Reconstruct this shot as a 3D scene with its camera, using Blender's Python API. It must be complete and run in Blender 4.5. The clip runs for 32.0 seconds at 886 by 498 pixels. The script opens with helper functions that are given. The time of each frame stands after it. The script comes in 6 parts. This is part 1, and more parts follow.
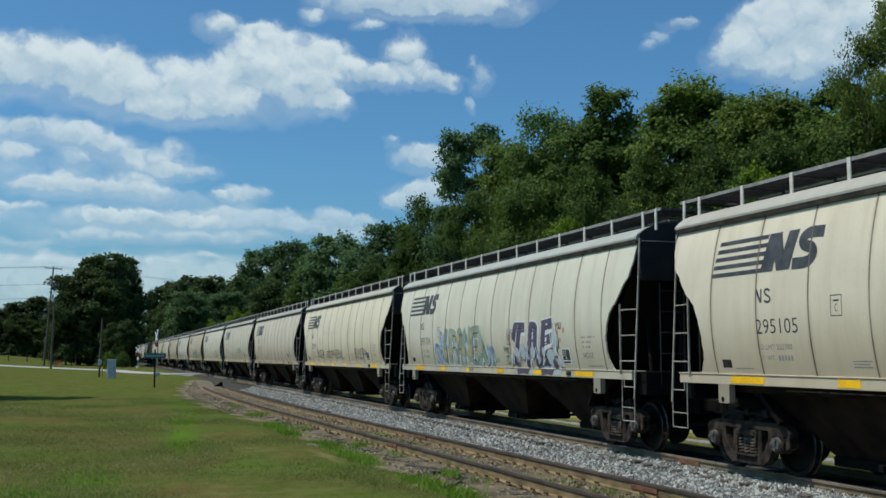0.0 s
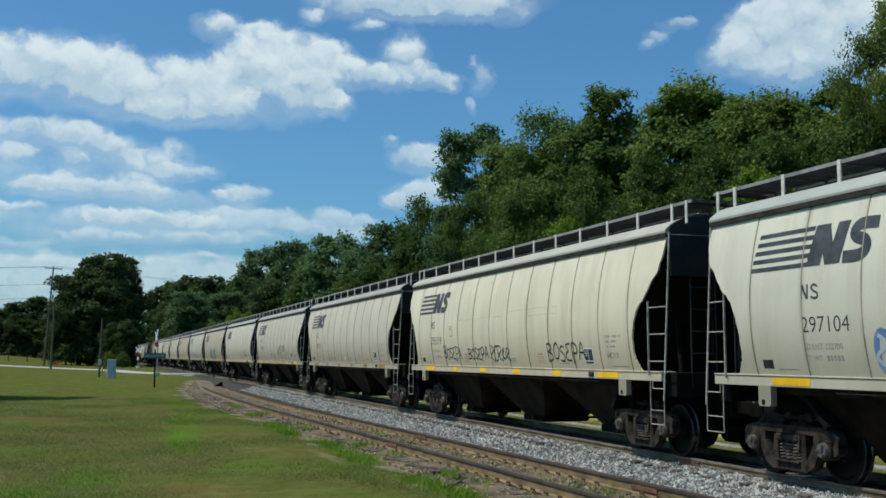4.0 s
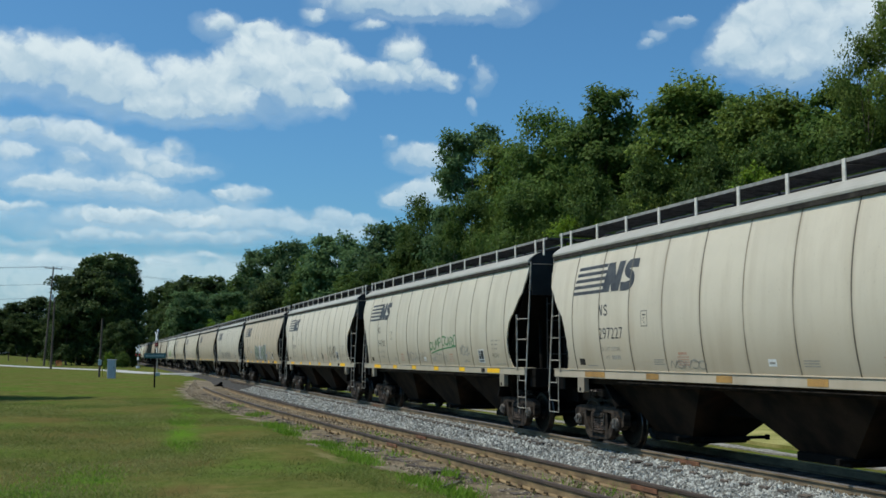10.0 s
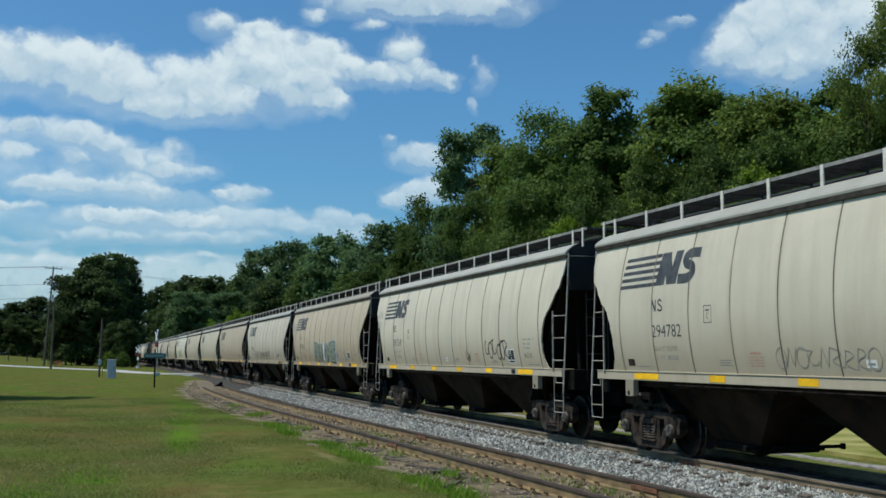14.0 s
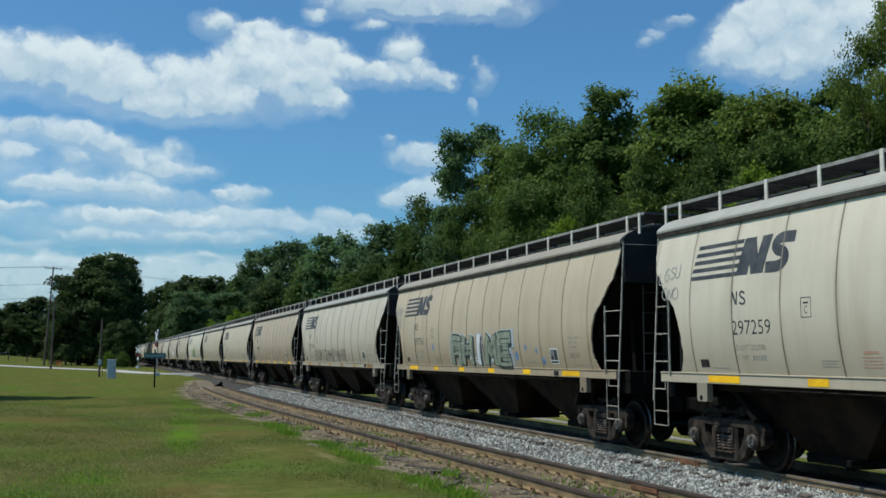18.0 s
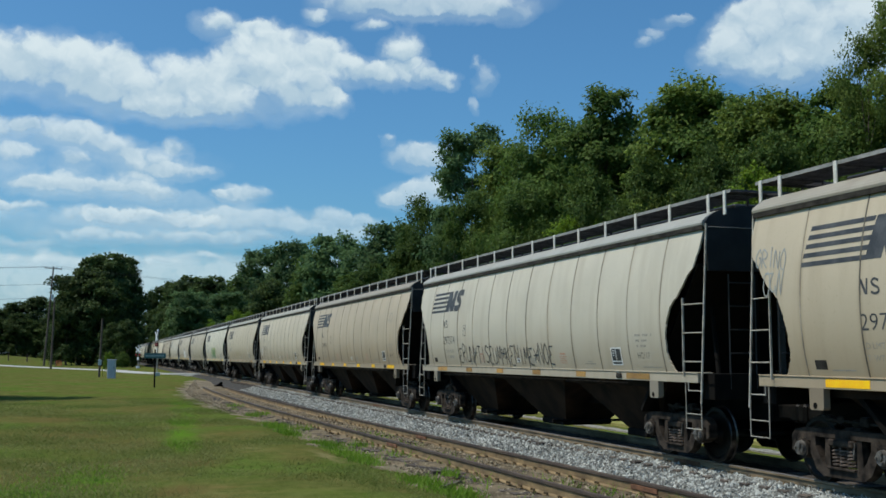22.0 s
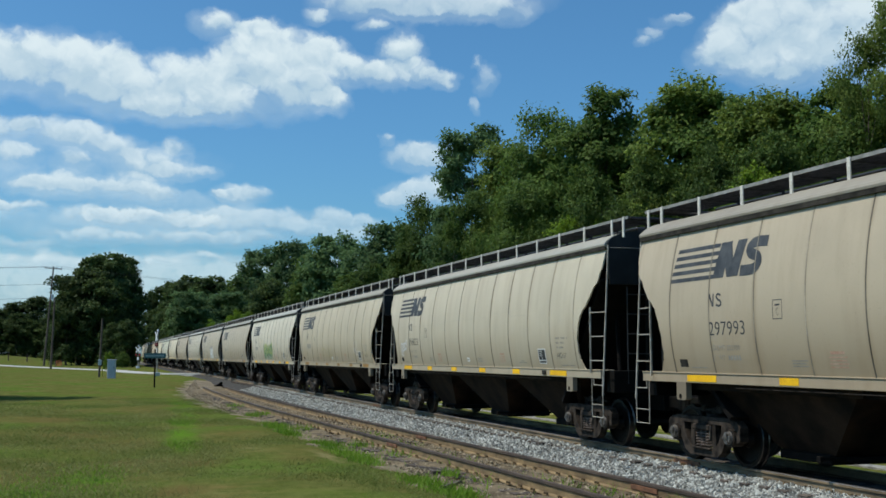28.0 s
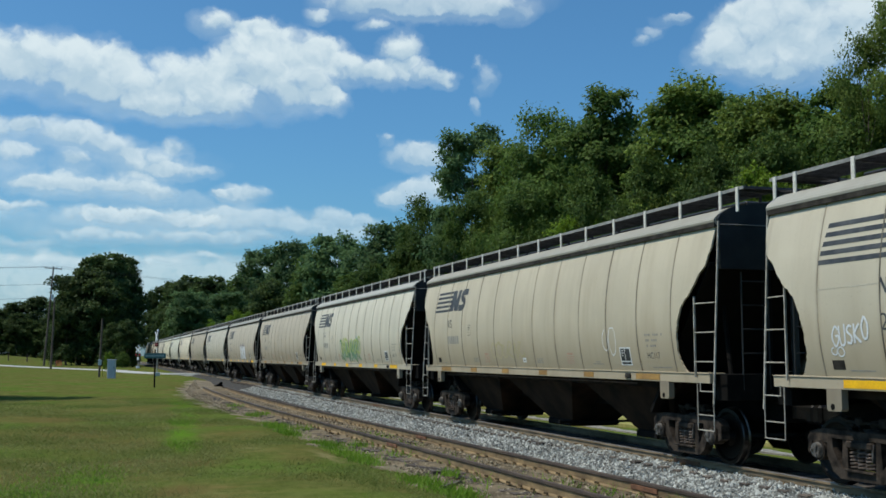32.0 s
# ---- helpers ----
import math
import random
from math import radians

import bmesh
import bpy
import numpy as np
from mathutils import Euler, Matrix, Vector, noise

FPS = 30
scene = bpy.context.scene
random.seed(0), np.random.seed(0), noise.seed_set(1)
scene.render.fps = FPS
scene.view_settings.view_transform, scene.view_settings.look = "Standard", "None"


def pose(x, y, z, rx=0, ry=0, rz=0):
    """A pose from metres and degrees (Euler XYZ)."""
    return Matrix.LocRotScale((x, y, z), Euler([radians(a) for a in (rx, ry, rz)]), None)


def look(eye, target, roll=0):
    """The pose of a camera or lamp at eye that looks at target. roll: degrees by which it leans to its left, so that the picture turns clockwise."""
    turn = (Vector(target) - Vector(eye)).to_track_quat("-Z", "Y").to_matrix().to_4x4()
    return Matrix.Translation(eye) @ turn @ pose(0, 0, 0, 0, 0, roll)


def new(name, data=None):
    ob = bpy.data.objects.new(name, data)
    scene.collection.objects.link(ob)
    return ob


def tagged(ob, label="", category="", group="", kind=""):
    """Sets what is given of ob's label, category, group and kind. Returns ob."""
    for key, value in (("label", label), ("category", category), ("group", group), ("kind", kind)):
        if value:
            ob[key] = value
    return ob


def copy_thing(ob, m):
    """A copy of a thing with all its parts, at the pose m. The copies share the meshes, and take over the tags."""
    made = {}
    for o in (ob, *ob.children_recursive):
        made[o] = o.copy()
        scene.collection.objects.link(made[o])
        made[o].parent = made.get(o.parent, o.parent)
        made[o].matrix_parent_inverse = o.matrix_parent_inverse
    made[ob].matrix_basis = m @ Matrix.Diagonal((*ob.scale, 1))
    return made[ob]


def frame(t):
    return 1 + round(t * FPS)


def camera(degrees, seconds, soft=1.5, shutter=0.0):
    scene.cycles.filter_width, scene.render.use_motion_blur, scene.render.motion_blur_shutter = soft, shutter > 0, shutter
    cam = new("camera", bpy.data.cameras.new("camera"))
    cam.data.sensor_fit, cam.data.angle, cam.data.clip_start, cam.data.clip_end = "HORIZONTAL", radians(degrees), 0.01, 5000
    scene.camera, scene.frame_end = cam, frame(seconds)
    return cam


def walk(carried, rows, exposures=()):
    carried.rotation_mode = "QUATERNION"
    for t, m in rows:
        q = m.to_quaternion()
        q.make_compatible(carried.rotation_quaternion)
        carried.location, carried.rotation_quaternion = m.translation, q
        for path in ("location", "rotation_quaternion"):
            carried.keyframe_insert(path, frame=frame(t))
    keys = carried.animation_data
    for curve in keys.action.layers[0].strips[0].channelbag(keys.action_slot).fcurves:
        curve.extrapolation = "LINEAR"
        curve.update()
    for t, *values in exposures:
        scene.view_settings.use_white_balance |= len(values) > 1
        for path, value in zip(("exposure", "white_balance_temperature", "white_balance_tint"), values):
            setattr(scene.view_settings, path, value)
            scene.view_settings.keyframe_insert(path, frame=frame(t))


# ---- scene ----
cam = camera(44.32, 32.0, soft=1.6, shutter=0.0)
EYE = (0.0, 0.0, 1.865)
TURN, TILT = 17.42, 5.59
VIEW = pose(*EYE, 90 + TILT, 0, -TURN)
walk(cam, [(0.0, VIEW), (32.0, VIEW)], exposures=[(0.0, 0.12, 6450, 9.0), (3.0, 0.2, 6450, 9.0), (20.0, 0.22, 6450, 9.0), (25.0, 0.2, 6450, 9.0), (28.5, 0.3, 6450, 9.0), (32.0, 0.25, 6450, 9.0)])

# ---- world and sun ----
SUN_AZ, SUN_EL = -82.0, 60.5
world = bpy.data.worlds.new("sky_world")
scene.world = world
world.use_nodes = True
wn = world.node_tree.nodes
sky = wn.new("ShaderNodeTexSky")
sky.sky_type = "NISHITA"
sky.sun_disc = False
sky.sun_elevation = radians(SUN_EL)
sky.sun_rotation = radians(SUN_AZ)
sky.air_density, sky.dust_density, sky.ozone_density = 1.0, 1.4, 8.0
wn["Background"].inputs["Strength"].default_value = 0.098
tone = wn.new("ShaderNodeMix")
tone.data_type, tone.blend_type = "RGBA", "MULTIPLY"
tone.inputs["Factor"].default_value = 1.0
tone.inputs["B"].default_value = (0.64, 1.0, 1.06, 1)
world.node_tree.links.new(sky.outputs["Color"], tone.inputs["A"])
world.node_tree.links.new(tone.outputs["Result"], wn["Background"].inputs["Color"])

sun_data = bpy.data.lights.new("sun", "SUN")
sun_data.energy, sun_data.angle, sun_data.color = 3.0, radians(0.55), (1.0, 0.94, 0.81)
sun = new("sun", sun_data)
sx = math.sin(radians(SUN_AZ)) * math.cos(radians(SUN_EL))
sy = math.cos(radians(SUN_AZ)) * math.cos(radians(SUN_EL))
sz = math.sin(radians(SUN_EL))
sun.matrix_world = look((sx * 200, sy * 200, sz * 200), (0, 0, 0))


# ---- materials ----
SEAM, SEAM_OFF = 1.29, 0.1


def shade(name, a, b, rough=0.7, scale=3.0, stretch=(1, 1, 1), bump=0.2, fine=40.0, metal=0.0, mix=(0.35, 0.65), spec=0.5, rnd=0.0):
    """Two colours mixed by coarse noise, a fine noise over them, and a bump."""
    m = bpy.data.materials.new(name)
    m.use_nodes = True
    t, k = m.node_tree.nodes, m.node_tree.links
    bs = t["Principled BSDF"]
    co = t.new("ShaderNodeTexCoord")
    mp = t.new("ShaderNodeMapping")
    mp.inputs["Scale"].default_value = stretch
    k.new(co.outputs["Object"], mp.inputs["Vector"])
    n1, n2 = t.new("ShaderNodeTexNoise"), t.new("ShaderNodeTexNoise")
    n1.inputs["Scale"].default_value, n1.inputs["Detail"].default_value = scale, 6
    n2.inputs["Scale"].default_value, n2.inputs["Detail"].default_value = fine, 3
    k.new(mp.outputs["Vector"], n1.inputs["Vector"])
    k.new(mp.outputs["Vector"], n2.inputs["Vector"])
    r = t.new("ShaderNodeMapRange")
    r.inputs["From Min"].default_value, r.inputs["From Max"].default_value = mix
    k.new(n1.outputs["Fac"], r.inputs["Value"])
    mx = t.new("ShaderNodeMix")
    mx.data_type = "RGBA"
    mx.inputs["A"].default_value, mx.inputs["B"].default_value = (*a, 1), (*b, 1)
    k.new(r.outputs["Result"], mx.inputs["Factor"])
    mr = t.new("ShaderNodeMapRange")
    mr.inputs["To Min"].default_value, mr.inputs["To Max"].default_value = 0.72, 1.28
    k.new(n2.outputs["Fac"], mr.inputs["Value"])
    ml = t.new("ShaderNodeMix")
    ml.data_type, ml.blend_type = "RGBA", "MULTIPLY"
    ml.inputs["Factor"].default_value = 1.0
    k.new(mx.outputs["Result"], ml.inputs["A"])
    k.new(mr.outputs["Result"], ml.inputs["B"])
    out = ml.outputs["Result"]
    if rnd:
        oi = t.new("ShaderNodeObjectInfo")
        rr = t.new("ShaderNodeMapRange")
        rr.inputs["To Min"].default_value, rr.inputs["To Max"].default_value = 1 - rnd, 1 + rnd
        k.new(oi.outputs["Random"], rr.inputs["Value"])
        mm = t.new("ShaderNodeMix")
        mm.data_type, mm.blend_type = "RGBA", "MULTIPLY"
        mm.inputs["Factor"].default_value = 1.0
        k.new(out, mm.inputs["A"])
        k.new(rr.outputs["Result"], mm.inputs["B"])
        out = mm.outputs["Result"]
    k.new(out, bs.inputs["Base Color"])
    bs.inputs["Roughness"].default_value, bs.inputs["Metallic"].default_value = rough, metal
    bs.inputs["Specular IOR Level"].default_value = spec
    if bump:
        bp = t.new("ShaderNodeBump")
        bp.inputs["Strength"].default_value, bp.inputs["Distance"].default_value = bump, 0.02
        k.new(n2.outputs["Fac"], bp.inputs["Height"])
        k.new(bp.outputs["Normal"], bs.inputs["Normal"])
    return m


def paint_material(name, base, dirt, caked=False):
    """Weathered car paint: vertical grime streaks and rust specks, tinted by the object's colour."""
    m = bpy.data.materials.new(name)
    m.use_nodes = True
    t, k = m.node_tree.nodes, m.node_tree.links
    bs = t["Principled BSDF"]
    co = t.new("ShaderNodeTexCoord")
    oi = t.new("ShaderNodeObjectInfo")
    off = t.new("ShaderNodeVectorMath")
    off.operation = "ADD"
    sc = t.new("ShaderNodeVectorMath")
    sc.operation = "SCALE"
    sc.inputs[0].default_value = (3.0, 40.0, 17.0)
    k.new(oi.outputs["Random"], sc.inputs["Scale"])
    k.new(co.outputs["Object"], off.inputs[0])
    k.new(sc.outputs["Vector"], off.inputs[1])
    fields = []
    for stretch, scale, lo, hi in (((1, 2.4, 0.4), 1.2, 0.46, 0.74), ((1, 0.6, 0.9), 1.0, 0.4, 0.7), ((1, 1, 1), 26.0, 0.62, 0.8)):
        mp = t.new("ShaderNodeMapping")
        mp.inputs["Scale"].default_value = stretch
        k.new(off.outputs["Vector"], mp.inputs["Vector"])
        n = t.new("ShaderNodeTexNoise")
        n.inputs["Scale"].default_value, n.inputs["Detail"].default_value = scale, 6
        n.inputs["Roughness"].default_value = 0.55
        k.new(mp.outputs["Vector"], n.inputs["Vector"])
        r = t.new("ShaderNodeMapRange")
        r.inputs["From Min"].default_value, r.inputs["From Max"].default_value = lo, hi
        k.new(n.outputs["Fac"], r.inputs["Value"])
        fields.append(r.outputs["Result"])
    cur = None
    for field, colour, amount in zip(fields, (dirt, [c * 0.82 for c in base], [c * 0.55 for c in dirt]), (0.3, 0.6, 0.35)):
        sm = t.new("ShaderNodeMath")
        sm.operation = "MULTIPLY"
        sm.inputs[1].default_value = amount
        k.new(field, sm.inputs[0])
        mx = t.new("ShaderNodeMix")
        mx.data_type = "RGBA"
        mx.inputs["A"].default_value, mx.inputs["B"].default_value = (*base, 1), (*colour, 1)
        if cur:
            k.new(cur, mx.inputs["A"])
        k.new(sm.outputs["Value"], mx.inputs["Factor"])
        cur = mx.outputs["Result"]
    # rusty dirt that has crept out along the seams, and road dust caked on the lower side
    def op(kind, a, b=None):
        n = t.new("ShaderNodeMath")
        n.operation = kind
        for i, v in enumerate((a, b)):
            if v is not None:
                if isinstance(v, (int, float)):
                    n.inputs[i].default_value = v
                else:
                    k.new(v, n.inputs[i])
        return n.outputs["Value"]

    def smooth(v, lo, hi):
        r = t.new("ShaderNodeMapRange")
        r.interpolation_type = "SMOOTHSTEP"
        r.inputs["From Min"].default_value, r.inputs["From Max"].default_value = lo, hi
        k.new(v, r.inputs["Value"])
        return r.outputs["Result"]
    if caked:
        xyz = t.new("ShaderNodeSeparateXYZ")
        k.new(co.outputs["Object"], xyz.inputs["Vector"])
        cell = op("FRACT", op("DIVIDE", op("ADD", xyz.outputs["Y"], 40 * SEAM + SEAM_OFF), SEAM))
        near = smooth(op("ABSOLUTE", op("SUBTRACT", cell, 0.5)), 0.075, 0.0)
        stain = op("MULTIPLY", op("MULTIPLY", near, op("ADD", fields[0], 0.35)), 0.42)
        wavy = op("ADD", xyz.outputs["Z"], op("MULTIPLY", fields[1], 0.5))
        dust = op("MULTIPLY", smooth(wavy, 2.9, 1.65), 0.46)
        for fac, colour in ((stain, [c * 0.8 for c in dirt]), (dust, [c * 1.25 for c in dirt])):
            mx = t.new("ShaderNodeMix")
            mx.data_type = "RGBA"
            mx.inputs["B"].default_value = (*colour, 1)
            k.new(cur, mx.inputs["A"])
            k.new(fac, mx.inputs["Factor"])
            cur = mx.outputs["Result"]
    mm = t.new("ShaderNodeMix")
    mm.data_type, mm.blend_type = "RGBA", "MULTIPLY"
    mm.inputs["Factor"].default_value = 1.0
    k.new(cur, mm.inputs["A"])
    k.new(oi.outputs["Color"], mm.inputs["B"])
    k.new(mm.outputs["Result"], bs.inputs["Base Color"])
    bs.inputs["Roughness"].default_value = 0.55
    bp = t.new("ShaderNodeBump")
    bp.inputs["Strength"].default_value, bp.inputs["Distance"].default_value = 0.15, 0.02
    k.new(fields[1], bp.inputs["Height"])
    k.new(bp.outputs["Normal"], bs.inputs["Normal"])
    return m


def leaf_material(name, a, b):
    """Leaves: colour varies leaf by leaf and clump by clump, with some light coming through."""
    m = bpy.data.materials.new(name)
    m.use_nodes = True
    t, k = m.node_tree.nodes, m.node_tree.links
    bs = t["Principled BSDF"]
    ge, co = t.new("ShaderNodeNewGeometry"), t.new("ShaderNodeTexCoord")
    n = t.new("ShaderNodeTexNoise")
    n.inputs["Scale"].default_value = 0.32
    k.new(co.outputs["Object"], n.inputs["Vector"])
    ad = t.new("ShaderNodeMath")
    ad.operation = "MULTIPLY_ADD"
    ad.inputs[1].default_value = 0.6
    k.new(ge.outputs["Random Per Island"], ad.inputs[0])
    r0 = t.new("ShaderNodeMapRange")
    r0.inputs["From Min"].default_value, r0.inputs["From Max"].default_value = 0.35, 0.65
    r0.inputs["To Min"].default_value, r0.inputs["To Max"].default_value = -0.1, 0.5
    k.new(n.outputs["Fac"], r0.inputs["Value"])
    k.new(r0.outputs["Result"], ad.inputs[2])
    mx = t.new("ShaderNodeMix")
    mx.data_type = "RGBA"
    mx.inputs["A"].default_value, mx.inputs["B"].default_value = (*a, 1), (*b, 1)
    k.new(ad.outputs["Value"], mx.inputs["Factor"])
    oi = t.new("ShaderNodeObjectInfo")
    rr = t.new("ShaderNodeMapRange")
    rr.inputs["To Min"].default_value, rr.inputs["To Max"].default_value = 0.82, 1.24
    k.new(oi.outputs["Random"], rr.inputs["Value"])
    mm = t.new("ShaderNodeMix")
    mm.data_type, mm.blend_type = "RGBA", "MULTIPLY"
    mm.inputs["Factor"].default_value = 1.0
    k.new(mx.outputs["Result"], mm.inputs["A"])
    k.new(rr.outputs["Result"], mm.inputs["B"])
    k.new(mm.outputs["Result"], bs.inputs["Base Color"])
    bs.inputs["Roughness"].default_value = 0.65
    bs.inputs["Specular IOR Level"].default_value = 0.18
    tr = t.new("ShaderNodeBsdfTranslucent")
    k.new(mm.outputs["Result"], tr.inputs["Color"])
    ms = t.new("ShaderNodeMixShader")
    ms.inputs["Fac"].default_value = 0.45
    k.new(bs.outputs["BSDF"], ms.inputs[1])
    k.new(tr.outputs["BSDF"], ms.inputs[2])
    k.new(ms.outputs["Shader"], t["Material Output"].inputs["Surface"])
    return m


def stone_material(name, a, b):
    """Broken stones, each of its own grey."""
    m = bpy.data.materials.new(name)
    m.use_nodes = True
    t, k = m.node_tree.nodes, m.node_tree.links
    bs = t["Principled BSDF"]
    ge, co, n = t.new("ShaderNodeNewGeometry"), t.new("ShaderNodeTexCoord"), t.new("ShaderNodeTexNoise")
    n.inputs["Scale"].default_value = 0.8
    k.new(co.outputs["Object"], n.inputs["Vector"])
    ad = t.new("ShaderNodeMath")
    ad.operation = "MULTIPLY_ADD"
    ad.inputs[1].default_value = 0.35
    k.new(n.outputs["Fac"], ad.inputs[0])
    pw = t.new("ShaderNodeMath")
    pw.operation = "POWER"
    pw.inputs[1].default_value = 2.0
    k.new(ge.outputs["Random Per Island"], pw.inputs[0])
    k.new(pw.outputs["Value"], ad.inputs[2])
    mx = t.new("ShaderNodeMix")
    mx.data_type = "RGBA"
    mx.inputs["A"].default_value, mx.inputs["B"].default_value = (*a, 1), (*b, 1)
    k.new(ad.outputs["Value"], mx.inputs["Factor"])
    k.new(mx.outputs["Result"], bs.inputs["Base Color"])
    bs.inputs["Roughness"].default_value = 0.9
    bs.inputs["Specular IOR Level"].default_value = 0.2
    return m


def cloud_material(puffs, width, height, thick):
    """A soft-edged cloud on a far sheet: puffs (x, y, half width, half height) run together, their outline broken by noise; sunlit tops, bluer bellies."""
    m = bpy.data.materials.new("cloud_vapour")
    m.use_nodes = True
    t, k = m.node_tree.nodes, m.node_tree.links
    t.remove(t["Principled BSDF"])
    co = t.new("ShaderNodeTexCoord")

    def op(kind, a, b=None, c=None):
        n = t.new("ShaderNodeMath")
        n.operation = kind
        for i, v in enumerate((a, b, c)):
            if v is None:
                continue
            if isinstance(v, (int, float)):
                n.inputs[i].default_value = v
            else:
                k.new(v, n.inputs[i])
        return n.outputs["Value"]

    def vec(kind, a, b):
        n = t.new("ShaderNodeVectorMath")
        n.operation = kind
        k.new(a, n.inputs[0])
        if isinstance(b, tuple):
            n.inputs[1].default_value = b
        else:
            k.new(b, n.inputs[1])
        return n.outputs["Vector"]

    def noise(scale, detail, rough, at, colour=False):
        n = t.new("ShaderNodeTexNoise")
        n.inputs["Scale"].default_value, n.inputs["Detail"].default_value, n.inputs["Roughness"].default_value = scale, detail, rough
        k.new(at, n.inputs["Vector"])
        return n.outputs["Color" if colour else "Fac"]

    base = co.outputs["Object"]
    # the outline is warped at two sizes, so that the puffs grow a cauliflower edge
    warp = vec("MULTIPLY", vec("SUBTRACT", noise(0.013, 2.0, 0.5, base, True), (0.5, 0.5, 0.5)), (75.0, 50.0, 0.0))
    fine = vec("MULTIPLY", vec("SUBTRACT", noise(0.05, 3.0, 0.6, base, True), (0.5, 0.5, 0.5)), (20.0, 17.0, 0.0))
    at = vec("ADD", vec("ADD", base, warp), fine)
    total, lift, wide = None, None, None
    for x, y, a, b in puffs:
        d = vec("MULTIPLY", vec("SUBTRACT", at, (x, y, 0.0)), (1.0 / a, 1.0 / b, 0.0))
        dot = t.new("ShaderNodeVectorMath")
        dot.operation = "DOT_PRODUCT"
        k.new(d, dot.inputs[0])
        k.new(d, dot.inputs[1])
        f = op("MAXIMUM", op("SUBTRACT", 1.0, op("MULTIPLY", dot.outputs["Value"], 0.52)), 0.0)
        # a thin veil hangs wider and lower than the puff itself
        low = vec("MULTIPLY", vec("SUBTRACT", at, (x, y - 0.22 * b, 0.0)), (0.9 / a, 0.86 / b, 0.0))
        dl = t.new("ShaderNodeVectorMath")
        dl.operation = "DOT_PRODUCT"
        k.new(low, dl.inputs[0])
        k.new(low, dl.inputs[1])
        g = op("MAXIMUM", op("SUBTRACT", 1.0, op("MULTIPLY", dl.outputs["Value"], 0.52)), 0.0)
        wide = g if wide is None else op("ADD", wide, g)
        sep = t.new("ShaderNodeSeparateXYZ")
        k.new(d, sep.inputs["Vector"])
        tall = op("MULTIPLY", f, sep.outputs["Y"])
        total = f if total is None else op("ADD", total, f)
        lift = tall if lift is None else op("ADD", lift, tall)
    billow = noise(0.016, 3.5, 0.5, at)
    dens = op("ADD", op("MINIMUM", total, 1.1), op("MULTIPLY", op("MULTIPLY_ADD", billow, 1.7, -0.85), op("MINIMUM", op("MULTIPLY", total, 2.5), 1.0)))
    belly = op("MINIMUM", op("DIVIDE", lift, op("ADD", total, 0.2)), 0.0)
    dens = op("ADD", dens, op("MULTIPLY", belly, 0.12))
    edge = t.new("ShaderNodeMapRange")
    edge.interpolation_type = "SMOOTHSTEP"
    edge.inputs["From Min"].default_value, edge.inputs["From Max"].default_value = 0.1, 1.12
    k.new(dens, edge.inputs["Value"])
    # thin veil round the body
    veil = op("MULTIPLY", op("MINIMUM", wide, 1.0), 0.4)
    xyz = t.new("ShaderNodeSeparateXYZ")
    k.new(base, xyz.inputs["Vector"])
    inside = None
    for axis, half in (("X", width), ("Y", height)):
        r = t.new("ShaderNodeMapRange")
        r.interpolation_type = "SMOOTHSTEP"
        r.inputs["From Min"].default_value, r.inputs["From Max"].default_value = half, half * 0.88
        k.new(op("ABSOLUTE", xyz.outputs[axis]), r.inputs["Value"])
        inside = r.outputs["Result"] if inside is None else op("MULTIPLY", inside, r.outputs["Result"])
    alpha = op("MULTIPLY", op("MULTIPLY", op("MAXIMUM", edge.outputs["Result"], veil), inside), thick)
    shadow = noise(0.011, 3.0, 0.5, vec("ADD", at, (0.0, 22.0, 70.0)))
    here = noise(0.011, 3.0, 0.5, vec("ADD", at, (0.0, 0.0, 70.0)))
    lit = op("ADD", op("MULTIPLY", op("DIVIDE", lift, op("ADD", total, 0.25)), 0.95), op("MULTIPLY", op("SUBTRACT", here, shadow), 2.3))
    lit = op("ADD", lit, op("MULTIPLY_ADD", billow, 0.7, -0.35))
    lm = t.new("ShaderNodeMapRange")
    lm.interpolation_type = "SMOOTHSTEP"
    lm.inputs["From Min"].default_value, lm.inputs["From Max"].default_value = -0.6, 0.75
    k.new(lit, lm.inputs["Value"])
    mx = t.new("ShaderNodeMix")
    mx.data_type = "RGBA"
    mx.inputs["A"].default_value, mx.inputs["B"].default_value = (0.47, 0.62, 0.72, 1), (0.745, 0.85, 0.88, 1)
    k.new(lm.outputs["Result"], mx.inputs["Factor"])
    em, tp, ms = t.new("ShaderNodeEmission"), t.new("ShaderNodeBsdfTransparent"), t.new("ShaderNodeMixShader")
    k.new(mx.outputs["Result"], em.inputs["Color"])
    em.inputs["Strength"].default_value = 0.84
    k.new(alpha, ms.inputs["Fac"])
    k.new(tp.outputs["BSDF"], ms.inputs[1])
    k.new(em.outputs["Emission"], ms.inputs[2])
    k.new(ms.outputs["Shader"], t["Material Output"].inputs["Surface"])
    return m


LUSH, BROWN, STRAW = (0.085, 0.185, 0.013), (0.12, 0.088, 0.034), (0.22, 0.19, 0.09)
LAWN_PATCHES = ((-0.6, 33.0, 2.2, 6.0, BROWN, 0.5), (1.1, 31.0, 0.9, 3.0, BROWN, 0.45), (3.8, 54.0, 0.45, 6.0, LUSH, 0.75), (3.25, 45.5, 0.42, 5.0, LUSH, 0.7), (2.8, 38.5, 0.4, 4.0, LUSH, 0.75), (2.4, 33.0, 0.36, 2.8, LUSH, 0.8), (2.1, 29.2, 0.34, 2.0, LUSH, 0.8),
